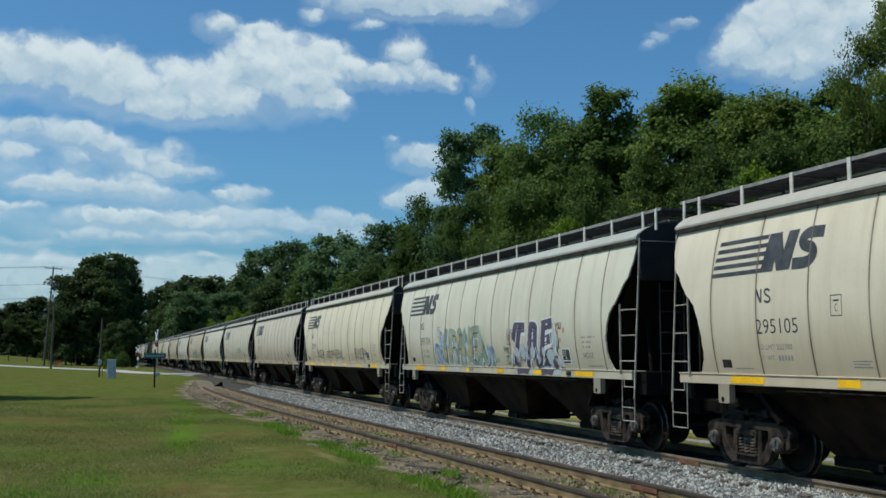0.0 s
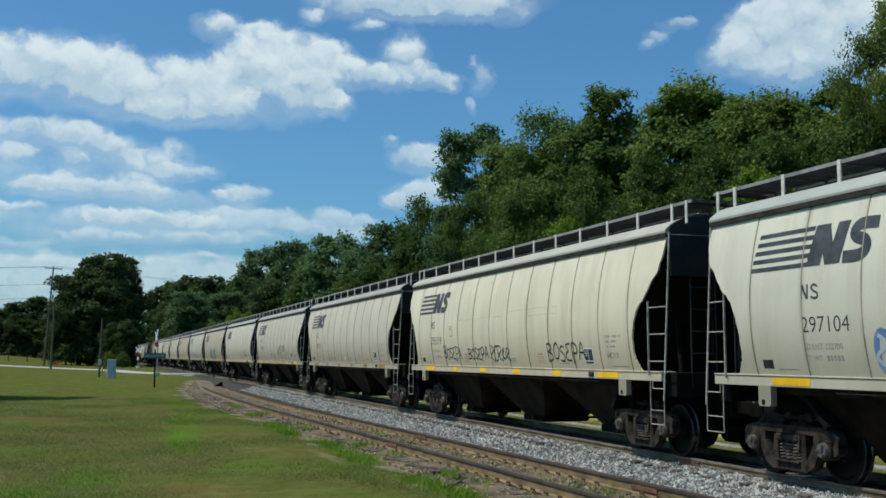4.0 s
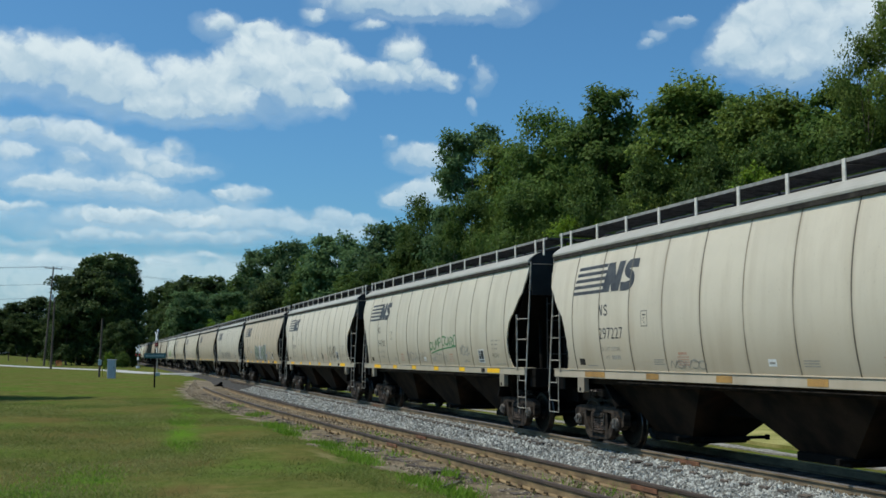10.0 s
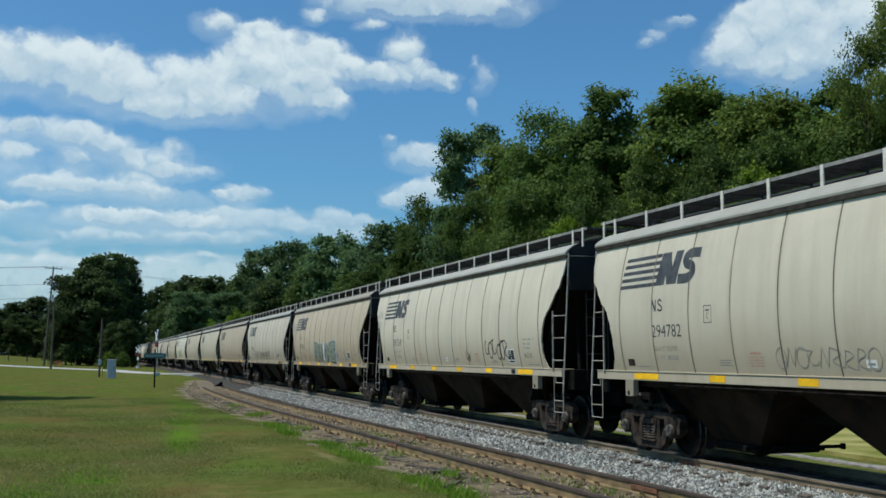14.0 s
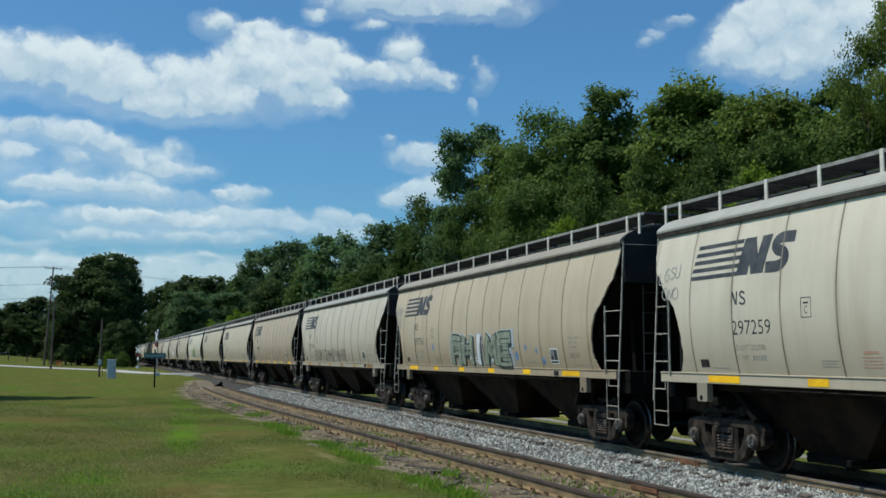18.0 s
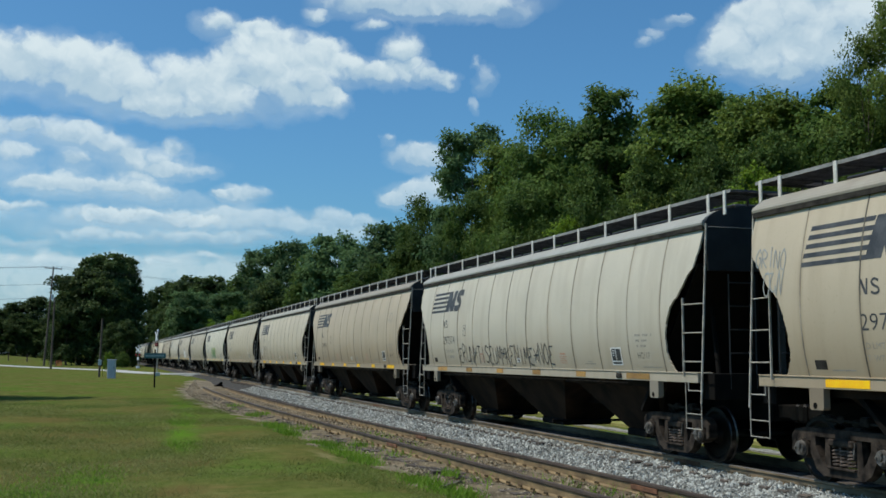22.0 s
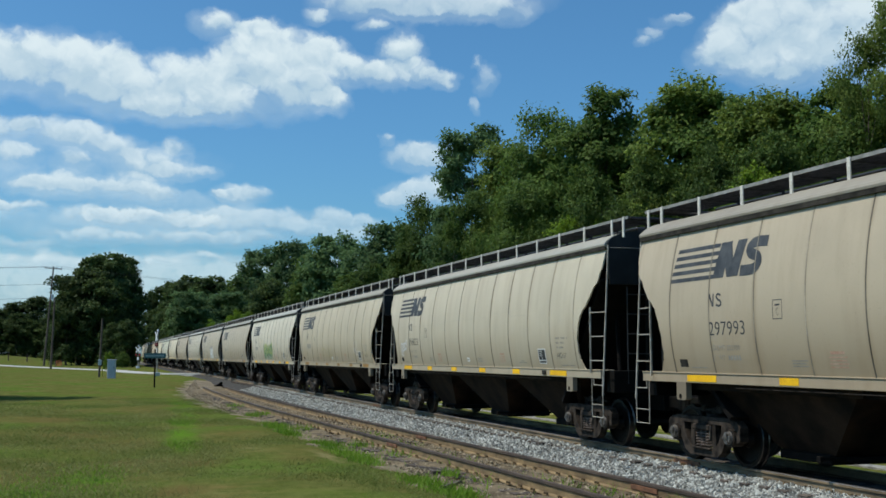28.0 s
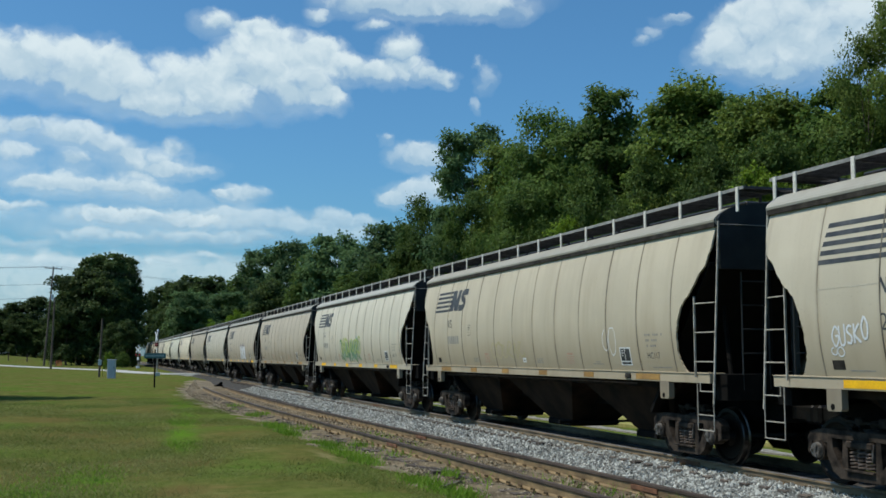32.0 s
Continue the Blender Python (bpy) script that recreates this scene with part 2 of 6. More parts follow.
                (-0.2, 21.7, 0.6, 0.8, LUSH, 0.9), (-1.3, 20.2, 0.5, 0.6, LUSH, 0.8), (5.75, 36.5, 0.3, 3.2, LUSH, 0.9), (5.85, 28.5, 0.28, 2.2, LUSH, 0.7), (0.7, 25.4, 0.9, 1.0, BROWN, 0.8), (2.2, 24.6, 0.7, 1.3, BROWN, 0.8),
                (1.2, 19.4, 0.7, 0.6, BROWN, 0.75), (-1.4, 41.5, 1.2, 2.5, BROWN, 0.6), (-1.25, 25.4, 0.3, 0.8, STRAW, 0.6), (5.1, 25.2, 0.26, 1.5, STRAW, 0.75), (3.6, 27.4, 0.4, 0.4, STRAW, 0.5), (3.9, 21.0, 0.8, 1.0, BROWN, 0.5), (4.3, 24.0, 0.5, 0.9, BROWN, 0.45))


def ground_material():
    """Mown late-summer grass: green, with dry tan patches and bare spots."""
    m = bpy.data.materials.new("mown_grass")
    m.use_nodes = True
    t, k = m.node_tree.nodes, m.node_tree.links
    bs = t["Principled BSDF"]
    co = t.new("ShaderNodeTexCoord")
    cur = None
    for scale, detail, lo, hi, col, amt in ((0.16, 4, 0.42, 0.62, (0.118, 0.09, 0.03), 0.7), (0.6, 5, 0.48, 0.68, (0.155, 0.112, 0.042), 0.7), (2.3, 5, 0.45, 0.7, (0.05, 0.066, 0.012), 0.75), (1.1, 5, 0.5, 0.66, (0.165, 0.14, 0.05), 0.6),
                                            (0.24, 4, 0.47, 0.62, (0.068, 0.13, 0.016), 0.8), (0.9, 6, 0.5, 0.7, (0.125, 0.14, 0.043), 0.6), (4.0, 6, 0.45, 0.7, (0.048, 0.066, 0.014), 0.6), (11.0, 6, 0.46, 0.7, (0.135, 0.148, 0.048), 0.45), (45.0, 4, 0.5, 0.7, (0.2, 0.2, 0.085), 0.35)):
        n = t.new("ShaderNodeTexNoise")
        n.inputs["Scale"].default_value, n.inputs["Detail"].default_value = scale, detail
        k.new(co.outputs["Object"], n.inputs["Vector"])
        r = t.new("ShaderNodeMapRange")
        r.inputs["From Min"].default_value, r.inputs["From Max"].default_value, r.inputs["To Max"].default_value = lo, hi, amt
        k.new(n.outputs["Fac"], r.inputs["Value"])
        mx = t.new("ShaderNodeMix")
        mx.data_type = "RGBA"
        mx.inputs["A"].default_value, mx.inputs["B"].default_value = (0.086, 0.106, 0.024, 1), (*col, 1)
        if cur:
            k.new(cur, mx.inputs["A"])
        k.new(r.outputs["Result"], mx.inputs["Factor"])
        cur = mx.outputs["Result"]
    # lush, brown and pale places of the lawn, with ragged edges
    wn1 = t.new("ShaderNodeTexNoise")
    wn1.inputs["Scale"].default_value, wn1.inputs["Detail"].default_value = 0.9, 5
    k.new(co.outputs["Object"], wn1.inputs["Vector"])
    ctr, wide, moved = t.new("ShaderNodeVectorMath"), t.new("ShaderNodeVectorMath"), t.new("ShaderNodeVectorMath")
    ctr.operation, wide.operation, moved.operation = "SUBTRACT", "MULTIPLY", "ADD"
    ctr.inputs[1].default_value, wide.inputs[1].default_value = (0.5, 0.5, 0.5), (1.1, 3.6, 0)
    k.new(wn1.outputs["Color"], ctr.inputs[0])
    k.new(ctr.outputs["Vector"], wide.inputs[0])
    k.new(wide.outputs["Vector"], moved.inputs[0])
    k.new(co.outputs["Object"], moved.inputs[1])
    for x, y, rx, ry, col, amt in LAWN_PATCHES:
        d, q, ln = t.new("ShaderNodeVectorMath"), t.new("ShaderNodeVectorMath"), t.new("ShaderNodeVectorMath")
        d.operation, q.operation, ln.operation = "SUBTRACT", "MULTIPLY", "LENGTH"
        d.inputs[1].default_value, q.inputs[1].default_value = (x, y, 0), (1 / rx, 1 / ry, 0)
        k.new(moved.outputs["Vector"], d.inputs[0])
        k.new(d.outputs["Vector"], q.inputs[0])
        k.new(q.outputs["Vector"], ln.inputs[0])
        r = t.new("ShaderNodeMapRange")
        r.inputs["From Min"].default_value, r.inputs["From Max"].default_value, r.inputs["To Max"].default_value = 1.3, 0.3, amt
        k.new(ln.outputs["Value"], r.inputs["Value"])
        mx = t.new("ShaderNodeMix")
        mx.data_type = "RGBA"
        mx.inputs["B"].default_value = (*col, 1)
        k.new(cur, mx.inputs["A"])
        k.new(r.outputs["Result"], mx.inputs["Factor"])
        cur = mx.outputs["Result"]
    k.new(cur, bs.inputs["Base Color"])
    bs.inputs["Roughness"].default_value = 1.0
    bs.inputs["Specular IOR Level"].default_value = 0.0
    n = t.new("ShaderNodeTexNoise")
    n.inputs["Scale"].default_value, n.inputs["Detail"].default_value = 14.0, 6
    k.new(co.outputs["Object"], n.inputs["Vector"])
    bp = t.new("ShaderNodeBump")
    bp.inputs["Strength"].default_value, bp.inputs["Distance"].default_value = 0.5, 0.06
    k.new(n.outputs["Fac"], bp.inputs["Height"])
    k.new(bp.outputs["Normal"], bs.inputs["Normal"])
    return m


M_GRASS = ground_material()
M_BLADE = leaf_material("grass_blade", (0.095, 0.135, 0.024), (0.23, 0.235, 0.085))
M_WEED = leaf_material("weed_blade", (0.11, 0.225, 0.018), (0.23, 0.37, 0.045))
# ballast coloured almost black, standing in for the shadow under the train
M_BALLAST = shade("shade_dark_ballast", (0.018, 0.016, 0.0135), (0.055, 0.048, 0.039), 0.9, 9.0, bump=0.8, fine=26.0)
M_STONE = stone_material("ballast_stone", (0.06, 0.06, 0.056), (0.52, 0.525, 0.485))
M_GRIT = stone_material("brown_grit", (0.075, 0.058, 0.036), (0.40, 0.335, 0.235))
M_DIRT = shade("track_dirt", (0.07, 0.05, 0.026), (0.19, 0.145, 0.082), 0.95, 2.5, bump=0.6, fine=22.0)
M_RAIL = shade("rusty_rail", (0.12, 0.085, 0.048), (0.27, 0.195, 0.115), 0.75, 4.0, (1, 0.4, 1), bump=0.2, fine=30)
M_SRAIL = shade("brown_siding_rail", (0.12, 0.078, 0.036), (0.27, 0.185, 0.088), 0.8, 5.0, (1, 0.4, 1), bump=0.3, fine=24)
M_RUSTTOP = shade("rust_rail_head", (0.045, 0.03, 0.022), (0.09, 0.062, 0.045), 0.7, 5.0, (1, 0.3, 1), bump=0.1)
M_RAILTOP = shade("worn_rail_head", (0.30, 0.27, 0.25), (0.42, 0.39, 0.36), 0.35, 5.0, (1, 0.2, 1), bump=0.05, metal=0.7)
M_RUSTBAR = shade("orange_rust", (0.10, 0.045, 0.022), (0.20, 0.088, 0.042), 0.85, 9.0, bump=0.3)
M_TIE = shade("weathered_tie", (0.055, 0.042, 0.034), (0.13, 0.105, 0.085), 0.9, 3.0, (6, 1, 6), bump=0.5, rnd=0.3)
M_PATCH = shade("bare_tan_dirt", (0.09, 0.07, 0.043), (0.23, 0.185, 0.12), 0.95, 1.6, bump=0.7, fine=20.0)
M_ROAD = shade("pale_asphalt", (0.36, 0.35, 0.33), (0.46, 0.45, 0.43), 0.9, 1.2, bump=0.2, fine=30)
M_GRAVEL = shade("gravel_path", (0.16, 0.155, 0.14), (0.34, 0.33, 0.30), 0.95, 6.0, bump=0.6, fine=30)
M_FIELD = shade("dry_field", (0.17, 0.18, 0.05), (0.36, 0.34, 0.14), 1.0, 0.9, bump=0.6, fine=14, spec=0.0)
M_PAINT = paint_material("weathered_white_paint", (0.635, 0.578, 0.468), (0.30, 0.225, 0.14), True)
M_ROOF = paint_material("weathered_roof_paint", (0.40, 0.39, 0.35), (0.19, 0.16, 0.12))
M_SEAM = shade("grimy_seam", (0.085, 0.068, 0.048), (0.36, 0.31, 0.24), 0.8, 1.6, (1, 1, 0.7), bump=0.1, mix=(0.3, 0.7), rnd=0.45)
M_GUTTER = shade("shade_dark_gutter", (0.02, 0.018, 0.016), (0.06, 0.053, 0.045), 0.9, 5.0, bump=0.1, spec=0.1)
# near-black: black steel parts, and shade painted on wagon ends and underframe
M_BLACK = shade("black_and_shaded_steel", (0.003, 0.0026, 0.0022), (0.008, 0.0066, 0.0055), 0.9, 3.0, bump=0.1, fine=20, spec=0.15)
# brown grime taken almost to black for the shade below the side sill
M_UNDER = shade("shaded_brown_grime", (0.003, 0.0019, 0.0012), (0.032, 0.0185, 0.0105), 0.8, 1.6, bump=0.15, fine=20, spec=0.15)
M_TRUCK = shade("dusty_truck_steel", (0.008, 0.006, 0.0047), (0.062, 0.047, 0.036), 0.85, 6.0, bump=0.4, fine=30, spec=0.2)
M_WHEEL = shade("dark_wheel", (0.004, 0.0035, 0.003), (0.011, 0.009, 0.0075), 0.45, 6.0, bump=0.1, spec=0.15)
M_TREAD = shade("polished_tread", (0.05, 0.045, 0.042), (0.11, 0.10, 0.095), 0.3, 8.0, bump=0.0, metal=0.95)
# dark end paint, deepened for the shade between the wagons
M_GREYEND = shade("shade_deepened_end_paint", (0.013, 0.0135, 0.0145), (0.025, 0.0255, 0.027), 0.5, 3.0, bump=0.1)
M_LADDER = shade("dirty_white_ladder", (0.26, 0.23, 0.19), (0.46, 0.43, 0.37), 0.6, 8.0, bump=0.1)
M_GRATE = shade("dark_grating", (0.05, 0.05, 0.058), (0.10, 0.10, 0.112), 0.7, 6.0, bump=0.0, spec=0.2)
M_POST = shade("white_bracket_paint", (0.55, 0.52, 0.46), (0.68, 0.65, 0.58), 0.6, 8.0, bump=0.0)
M_SILL = paint_material("grimy_sill_paint", (0.50, 0.43, 0.33), (0.22, 0.155, 0.09))
M_PAD = paint_material("grimy_pad_paint", (0.31, 0.265, 0.205), (0.14, 0.10, 0.065))
M_STEEL = shade("dull_steel_strip", (0.20, 0.195, 0.18), (0.32, 0.31, 0.29), 0.6, 6.0, bump=0.0)
M_YELLOW = shade("yellow_strip", (0.88, 0.46, 0.004), (1.0, 0.58, 0.004), 0.5, 3.0, bump=0.0, rnd=0.15)
M_FADED = shade("faded_brown_strip", (0.30, 0.16, 0.05), (0.44, 0.25, 0.07), 0.6, 3.0, bump=0.0, rnd=0.3)
M_LETTER = shade("faded_black_lettering", (0.035, 0.037, 0.042), (0.075, 0.077, 0.08), 0.6, 5.0, bump=0.0)
M_FAINT = shade("faint_stencil", (0.22, 0.21, 0.19), (0.34, 0.32, 0.28), 0.7, 9.0, bump=0.0)
M_REDSTEN = shade("faded_red_stencil", (0.46, 0.25, 0.17), (0.52, 0.36, 0.27), 0.7, 9.0, bump=0.0)
M_LABELW = shade("white_label", (0.72, 0.72, 0.70), (0.8, 0.8, 0.78), 0.5, 5.0, bump=0.0)
M_BARK = shade("bark", (0.06, 0.045, 0.033), (0.14, 0.11, 0.085), 0.95, 4.0, (3, 3, 0.6), bump=0.6, fine=12)
M_POLE = shade("creosoted_pole", (0.06, 0.045, 0.035), (0.12, 0.095, 0.075), 0.9, 3.0, (4, 4, 0.4), bump=0.3)
M_LEAF = leaf_material("oak_leaves", (0.034, 0.078, 0.016), (0.15, 0.225, 0.045))
M_LEAFY = leaf_material("sunny_leaves", (0.075, 0.15, 0.012), (0.20, 0.29, 0.028))
# dark green leaves, with the shade on these trees mixed into the colour
M_LEAFD = leaf_material("shade_dark_leaves", (0.022, 0.046, 0.016), (0.088, 0.128, 0.034))
# leaf green darkened for the deep shade at the foot of the wood
M_LEAFS = leaf_material("shaded_undergrowth_leaves", (0.026, 0.058, 0.013), (0.105, 0.16, 0.033))
M_LEAFO = leaf_material("olive_leaves", (0.05, 0.094, 0.017), (0.19, 0.25, 0.048))
# bluish leaves; on the misty far trees this tint stands for haze
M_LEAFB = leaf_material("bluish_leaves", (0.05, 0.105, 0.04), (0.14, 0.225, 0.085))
M_CABINET = shade("grey_cabinet_paint", (0.36, 0.42, 0.48), (0.44, 0.5, 0.55), 0.5, 2.0, bump=0.05)
M_TEAL = shade("teal_sign", (0.03, 0.11, 0.12), (0.045, 0.15, 0.16), 0.5, 3.0, bump=0.0)
M_SIGNTXT = shade("pale_sign_marks", (0.32, 0.42, 0.42), (0.4, 0.5, 0.5), 0.6, 3.0, bump=0.0)
M_XWHITE = shade("white_board", (0.62, 0.62, 0.62), (0.75, 0.75, 0.75), 0.5, 3.0, bump=0.0)
M_RED = shade("red_lens", (0.35, 0.03, 0.03), (0.5, 0.06, 0.05), 0.4, 3.0, bump=0.0)
M_ORANGE = shade("orange_mesh", (0.50, 0.10, 0.03), (0.62, 0.16, 0.05), 0.6, 3.0, bump=0.0)
M_MARKER = shade("yellow_marker", (0.50, 0.42, 0.05), (0.6, 0.5, 0.08), 0.6, 3.0, bump=0.0)
M_WIRE = shade("cable", (0.02, 0.02, 0.02), (0.04, 0.04, 0.04), 0.7, 3.0, bump=0.0)
M_GRAFW = shade("white_spray", (0.66, 0.68, 0.70), (0.76, 0.77, 0.78), 0.6, 4.0, bump=0.0)
M_GRAFP = shade("purple_spray", (0.07, 0.055, 0.09), (0.13, 0.10, 0.16), 0.6, 4.0, bump=0.0)
M_GRAFG = shade("sage_spray", (0.20, 0.25, 0.19), (0.33, 0.36, 0.27), 0.6, 3.0, bump=0.0)
M_GRAFB = shade("blue_spray", (0.10, 0.19, 0.36), (0.24, 0.36, 0.5), 0.6, 3.0, bump=0.0)
M_GRAFL = shade("pale_blue_spray", (0.40, 0.47, 0.53), (0.48, 0.53, 0.54), 0.6, 4.0, bump=0.0)
M_GRAFE = shade("teal_green_spray", (0.24, 0.33, 0.26), (0.36, 0.43, 0.33), 0.6, 3.0, bump=0.0)
M_GRAFT = shade("tan_spray", (0.42, 0.36, 0.20), (0.5, 0.42, 0.26), 0.6, 3.0, bump=0.0)
M_GRAFY = shade("yellow_green_spray", (0.34, 0.42, 0.10), (0.46, 0.52, 0.18), 0.6, 4.0, bump=0.0)
M_CREASE = shade("dark_crease_line", (0.44, 0.39, 0.31), (0.54, 0.49, 0.40), 0.8, 4.0, bump=0.0)
M_GRAFK = shade("black_spray", (0.025, 0.027, 0.028), (0.06, 0.06, 0.06), 0.6, 5.0, bump=0.0)
M_GRAFN = shade("green_spray", (0.05, 0.20, 0.08), (0.10, 0.30, 0.12), 0.6, 5.0, bump=0.0)
M_GRAFD = shade("dull_grey_spray", (0.24, 0.25, 0.24), (0.36, 0.37, 0.35), 0.6, 5.0, bump=0.0)


# ---- mesh helpers ----
def mesh_of(bm, name, material):
    me = bpy.data.meshes.new(name)
    bm.to_mesh(me)
    bm.free()
    for mt in material if isinstance(material, (list, tuple)) else [material]:
        me.materials.append(mt)
    return me


def part(name, bm, material, parent=None, label="", m=None):
    """Link a bmesh, or a mesh, as one object, under a thing or under a part."""
    me = bm if isinstance(bm, bpy.types.Mesh) else mesh_of(bm, name, material)
    ob = new(name, me)
    if parent:
        ob.parent = parent
    if m is not None:
        ob.matrix_basis = m
    return tagged(ob, label)


def box(bm, x0, x1, y0, y1, z0, z1, bevel=0.0, m=None):
    g = bmesh.ops.create_cube(bm, size=1.0)["verts"]
    for v in g:
        v.co = Vector(((x0 + x1) / 2 + v.co.x * (x1 - x0), (y0 + y1) / 2 + v.co.y * (y1 - y0), (z0 + z1) / 2 + v.co.z * (z1 - z0)))
        if m is not None:
            v.co = m @ v.co
    if bevel:
        es = {e for v in g for e in v.link_edges}
        bmesh.ops.bevel(bm, geom=list(es), offset=bevel, segments=1, affect="EDGES")
    return bm


def rod(bm, a, b, r0, r1=None, n=8):
    """A round bar from a to b, tapering from r0 to r1."""
    a, b = Vector(a), Vector(b)
    d = b - a
    q = d.to_track_quat("Z", "Y").to_matrix().to_4x4()
    bmesh.ops.create_cone(bm, cap_ends=True, segments=n, radius1=r0, radius2=r0 if r1 is None else r1, depth=d.length,
                          matrix=Matrix.Translation((a + b) / 2) @ q)
    return bm


def prism(bm, outline, axis, lo, hi):
    """An outline of (u, v) pushed from lo to hi along axis: 0 gives (x, u, v), 1 gives (u, y, v), 2 gives (u, v, z)."""
    def at(u, v, w):
        return ((w, u, v), (u, w, v), (u, v, w))[axis]
    a = [bm.verts.new(at(u, v, lo)) for u, v in outline]
    b = [bm.verts.new(at(u, v, hi)) for u, v in outline]
    n = len(outline)
    fs = [bm.faces.new(a), bm.faces.new(b[::-1])]
    for i in range(n):
        fs.append(bm.faces.new((a[i], b[i], b[(i + 1) % n], a[(i + 1) % n])))
    bmesh.ops.recalc_face_normals(bm, faces=fs)
    return bm


def revolve(bm, profile, n=28, mats=None):
    """A closed profile of (radius, x) turned round the x axis."""
    rings = []
    for i in range(n):
        c, s = math.cos(2 * math.pi * i / n), math.sin(2 * math.pi * i / n)
        rings.append([bm.verts.new((x, r * c, r * s)) for r, x in profile])
    p = len(profile)
    for i in range(n):
        for j in range(p):
            f = bm.faces.new((rings[i][j], rings[i][(j + 1) % p], rings[(i + 1) % n][(j + 1) % p], rings[(i + 1) % n][j]))
            if mats:
                f.material_index = mats[j]
    return bm


def quad_mesh(name, verts, faces, material, smooth=False):
    me = bpy.data.meshes.new(name)
    me.from_pydata(np.asarray(verts).tolist(), [], np.asarray(faces).tolist())
    for mt in material if isinstance(material, (list, tuple)) else [material]:
        me.materials.append(mt)
    if smooth:
        me.shade_smooth()
    return me


def thing(name, label, category, m=None, group="", kind=""):
    ob = new(name)
    ob.empty_display_size = 0.2
    if m is not None:
        ob.matrix_basis = m
    return tagged(ob, label, category, group, kind)


def ramp(a, b, v):
    t = np.clip((v - a) / (b - a), 0, 1)
    return t * t * (3 - 2 * t)


# ---- ground ----
def ground_z(x, y):
    """Height of the lawn, lower along the tracks, rising to a far field."""
    base = -0.45 + 0.20 * ramp(35, 110, y) + 2.6 * ramp(150, 330, y) * (1 - ramp(-25, 5, x))
    w = ramp(4.4, 6.4, x) * (1 - ramp(15, 18, x)) * (1 - ramp(78, 105, y))
    z = base * (1 - w) - 0.62 * w
    w2 = ramp(8.2, 9.0, x) * (1 - ramp(13.5, 14.2, x)) * ramp(78, 105, y)
    return z - 0.12 * w2


def siding_x(y):
    """The siding's centre line: it draws slowly nearer, then runs beside the main line."""
    return 8.20 - 0.026 * (y - 15) + 0.00085 * np.maximum(y - 42, 0) ** 2


MAIN_X = 11.15


def build_ground():
    def axis(near, far, step, grow):
        v = list(np.arange(near[0], near[1] + step, step))
        s = step
        while v[-1] < far[1]:
            s *= grow
            v.append(v[-1] + s)
        s = step
        lo = [v[0]]
        while lo[-1] > far[0]:
            s *= grow
            lo.append(lo[-1] - s)
        return np.array(lo[:0:-1] + v)
    xs, ys = axis((-14, 20), (-3500, 3500), 0.35, 1.12), axis((8, 75), (-2500, 4800), 0.5, 1.08)
    gx, gy = np.meshgrid(xs, ys)
    rng = np.random.RandomState(4)
    gz = ground_z(gx, gy) + rng.normal(0, 0.008, gx.shape) + 0.05 * np.sin(gx * 0.7 + 1.3 * np.sin(gy * 0.31)) * np.sin(gy * 0.42) * (gx < 5.5) * (gy < 120)
    v = np.stack([gx, gy, gz], -1).reshape(-1, 3)
    n, w = len(ys), len(xs)
    i = (np.arange(n - 1)[:, None] * w + np.arange(w - 1)).ravel()
    tagged(part("ground", quad_mesh("ground", v, np.stack([i, i + 1, i + w + 1, i + w], 1), M_GRASS, True), None), "mown green and tan grass lawn beside the railway", "ground", kind="structure")


def sheet(name, sections, ys, material, label, category, bumpy=0.012, seed=1):
    """A strip along the line: sections(y) gives its cross-section as (x, z)."""
    rng = np.random.RandomState(seed)
    rows = []
    for y in ys:
        c = np.array(sections(y))
        rows.append(np.stack([c[:, 0] + rng.normal(0, bumpy, len(c)), np.full(len(c), y), c[:, 1] + rng.normal(0, bumpy, len(c))], 1))
    w, n = len(rows[0]), len(rows)
    i = (np.arange(n - 1)[:, None] * w + np.arange(w - 1)).ravel()
    me = quad_mesh(name, np.concatenate(rows), np.stack([i, i + 1, i + w + 1, i + w], 1), material, True)
    return tagged(part(name, me, None), label, category, kind="structure")


def main_section(y):
    xs = np.concatenate([np.linspace(8.9, 9.85, 6), np.linspace(10.1, 12.2, 8), np.linspace(12.5, 13.6, 4)])
    prof = np.interp(xs, [8.9, 9.35, 9.8, 10.1, 12.2, 12.6, 13.6], [-0.48, -0.38, -0.24, -0.17, -0.17, -0.24, -0.66])
    return list(zip(xs, prof))


def siding_section(y):
    c = float(siding_x(y))
    o = np.array([-2.0, -1.5, -1.1, -0.8, -0.5, 0, 0.5, 0.8, 1.0, 1.3])
    z = np.array([-0.72, -0.60, -0.53, -0.51, -0.505, -0.50, -0.505, -0.50, -0.48, -0.54])
    o = np.where(o < -1.2, o - 1.4 * ramp(48, 66, y), o)
    return list(zip(c + o, z + 0.04 * math.sin(y * 0.8) * (np.abs(o) > 1.2)))


def rail_mesh(name, line, base_z, head=True, tall=1.0, web=M_RAIL, top=M_RAILTOP):
    """A rail swept along line, points of (x, y): foot, web and head."""
    prof = [(-0.070, 0), (-0.070, 0.012), (-0.012, 0.03), (-0.009, 0.115), (-0.036, 0.128), (-0.036, 0.160), (-0.030, 0.168),
            (0.030, 0.168), (0.036, 0.160), (0.036, 0.128), (0.009, 0.115), (0.012, 0.03), (0.070, 0.012), (0.070, 0)]
    vs, p = [], len(prof)
    for x, y in line:
        vs += [(x + a, y, base_z + b * tall) for a, b in prof]
    fs, mi = [], []
    for i in range(len(line) - 1):
        for j in range(p):
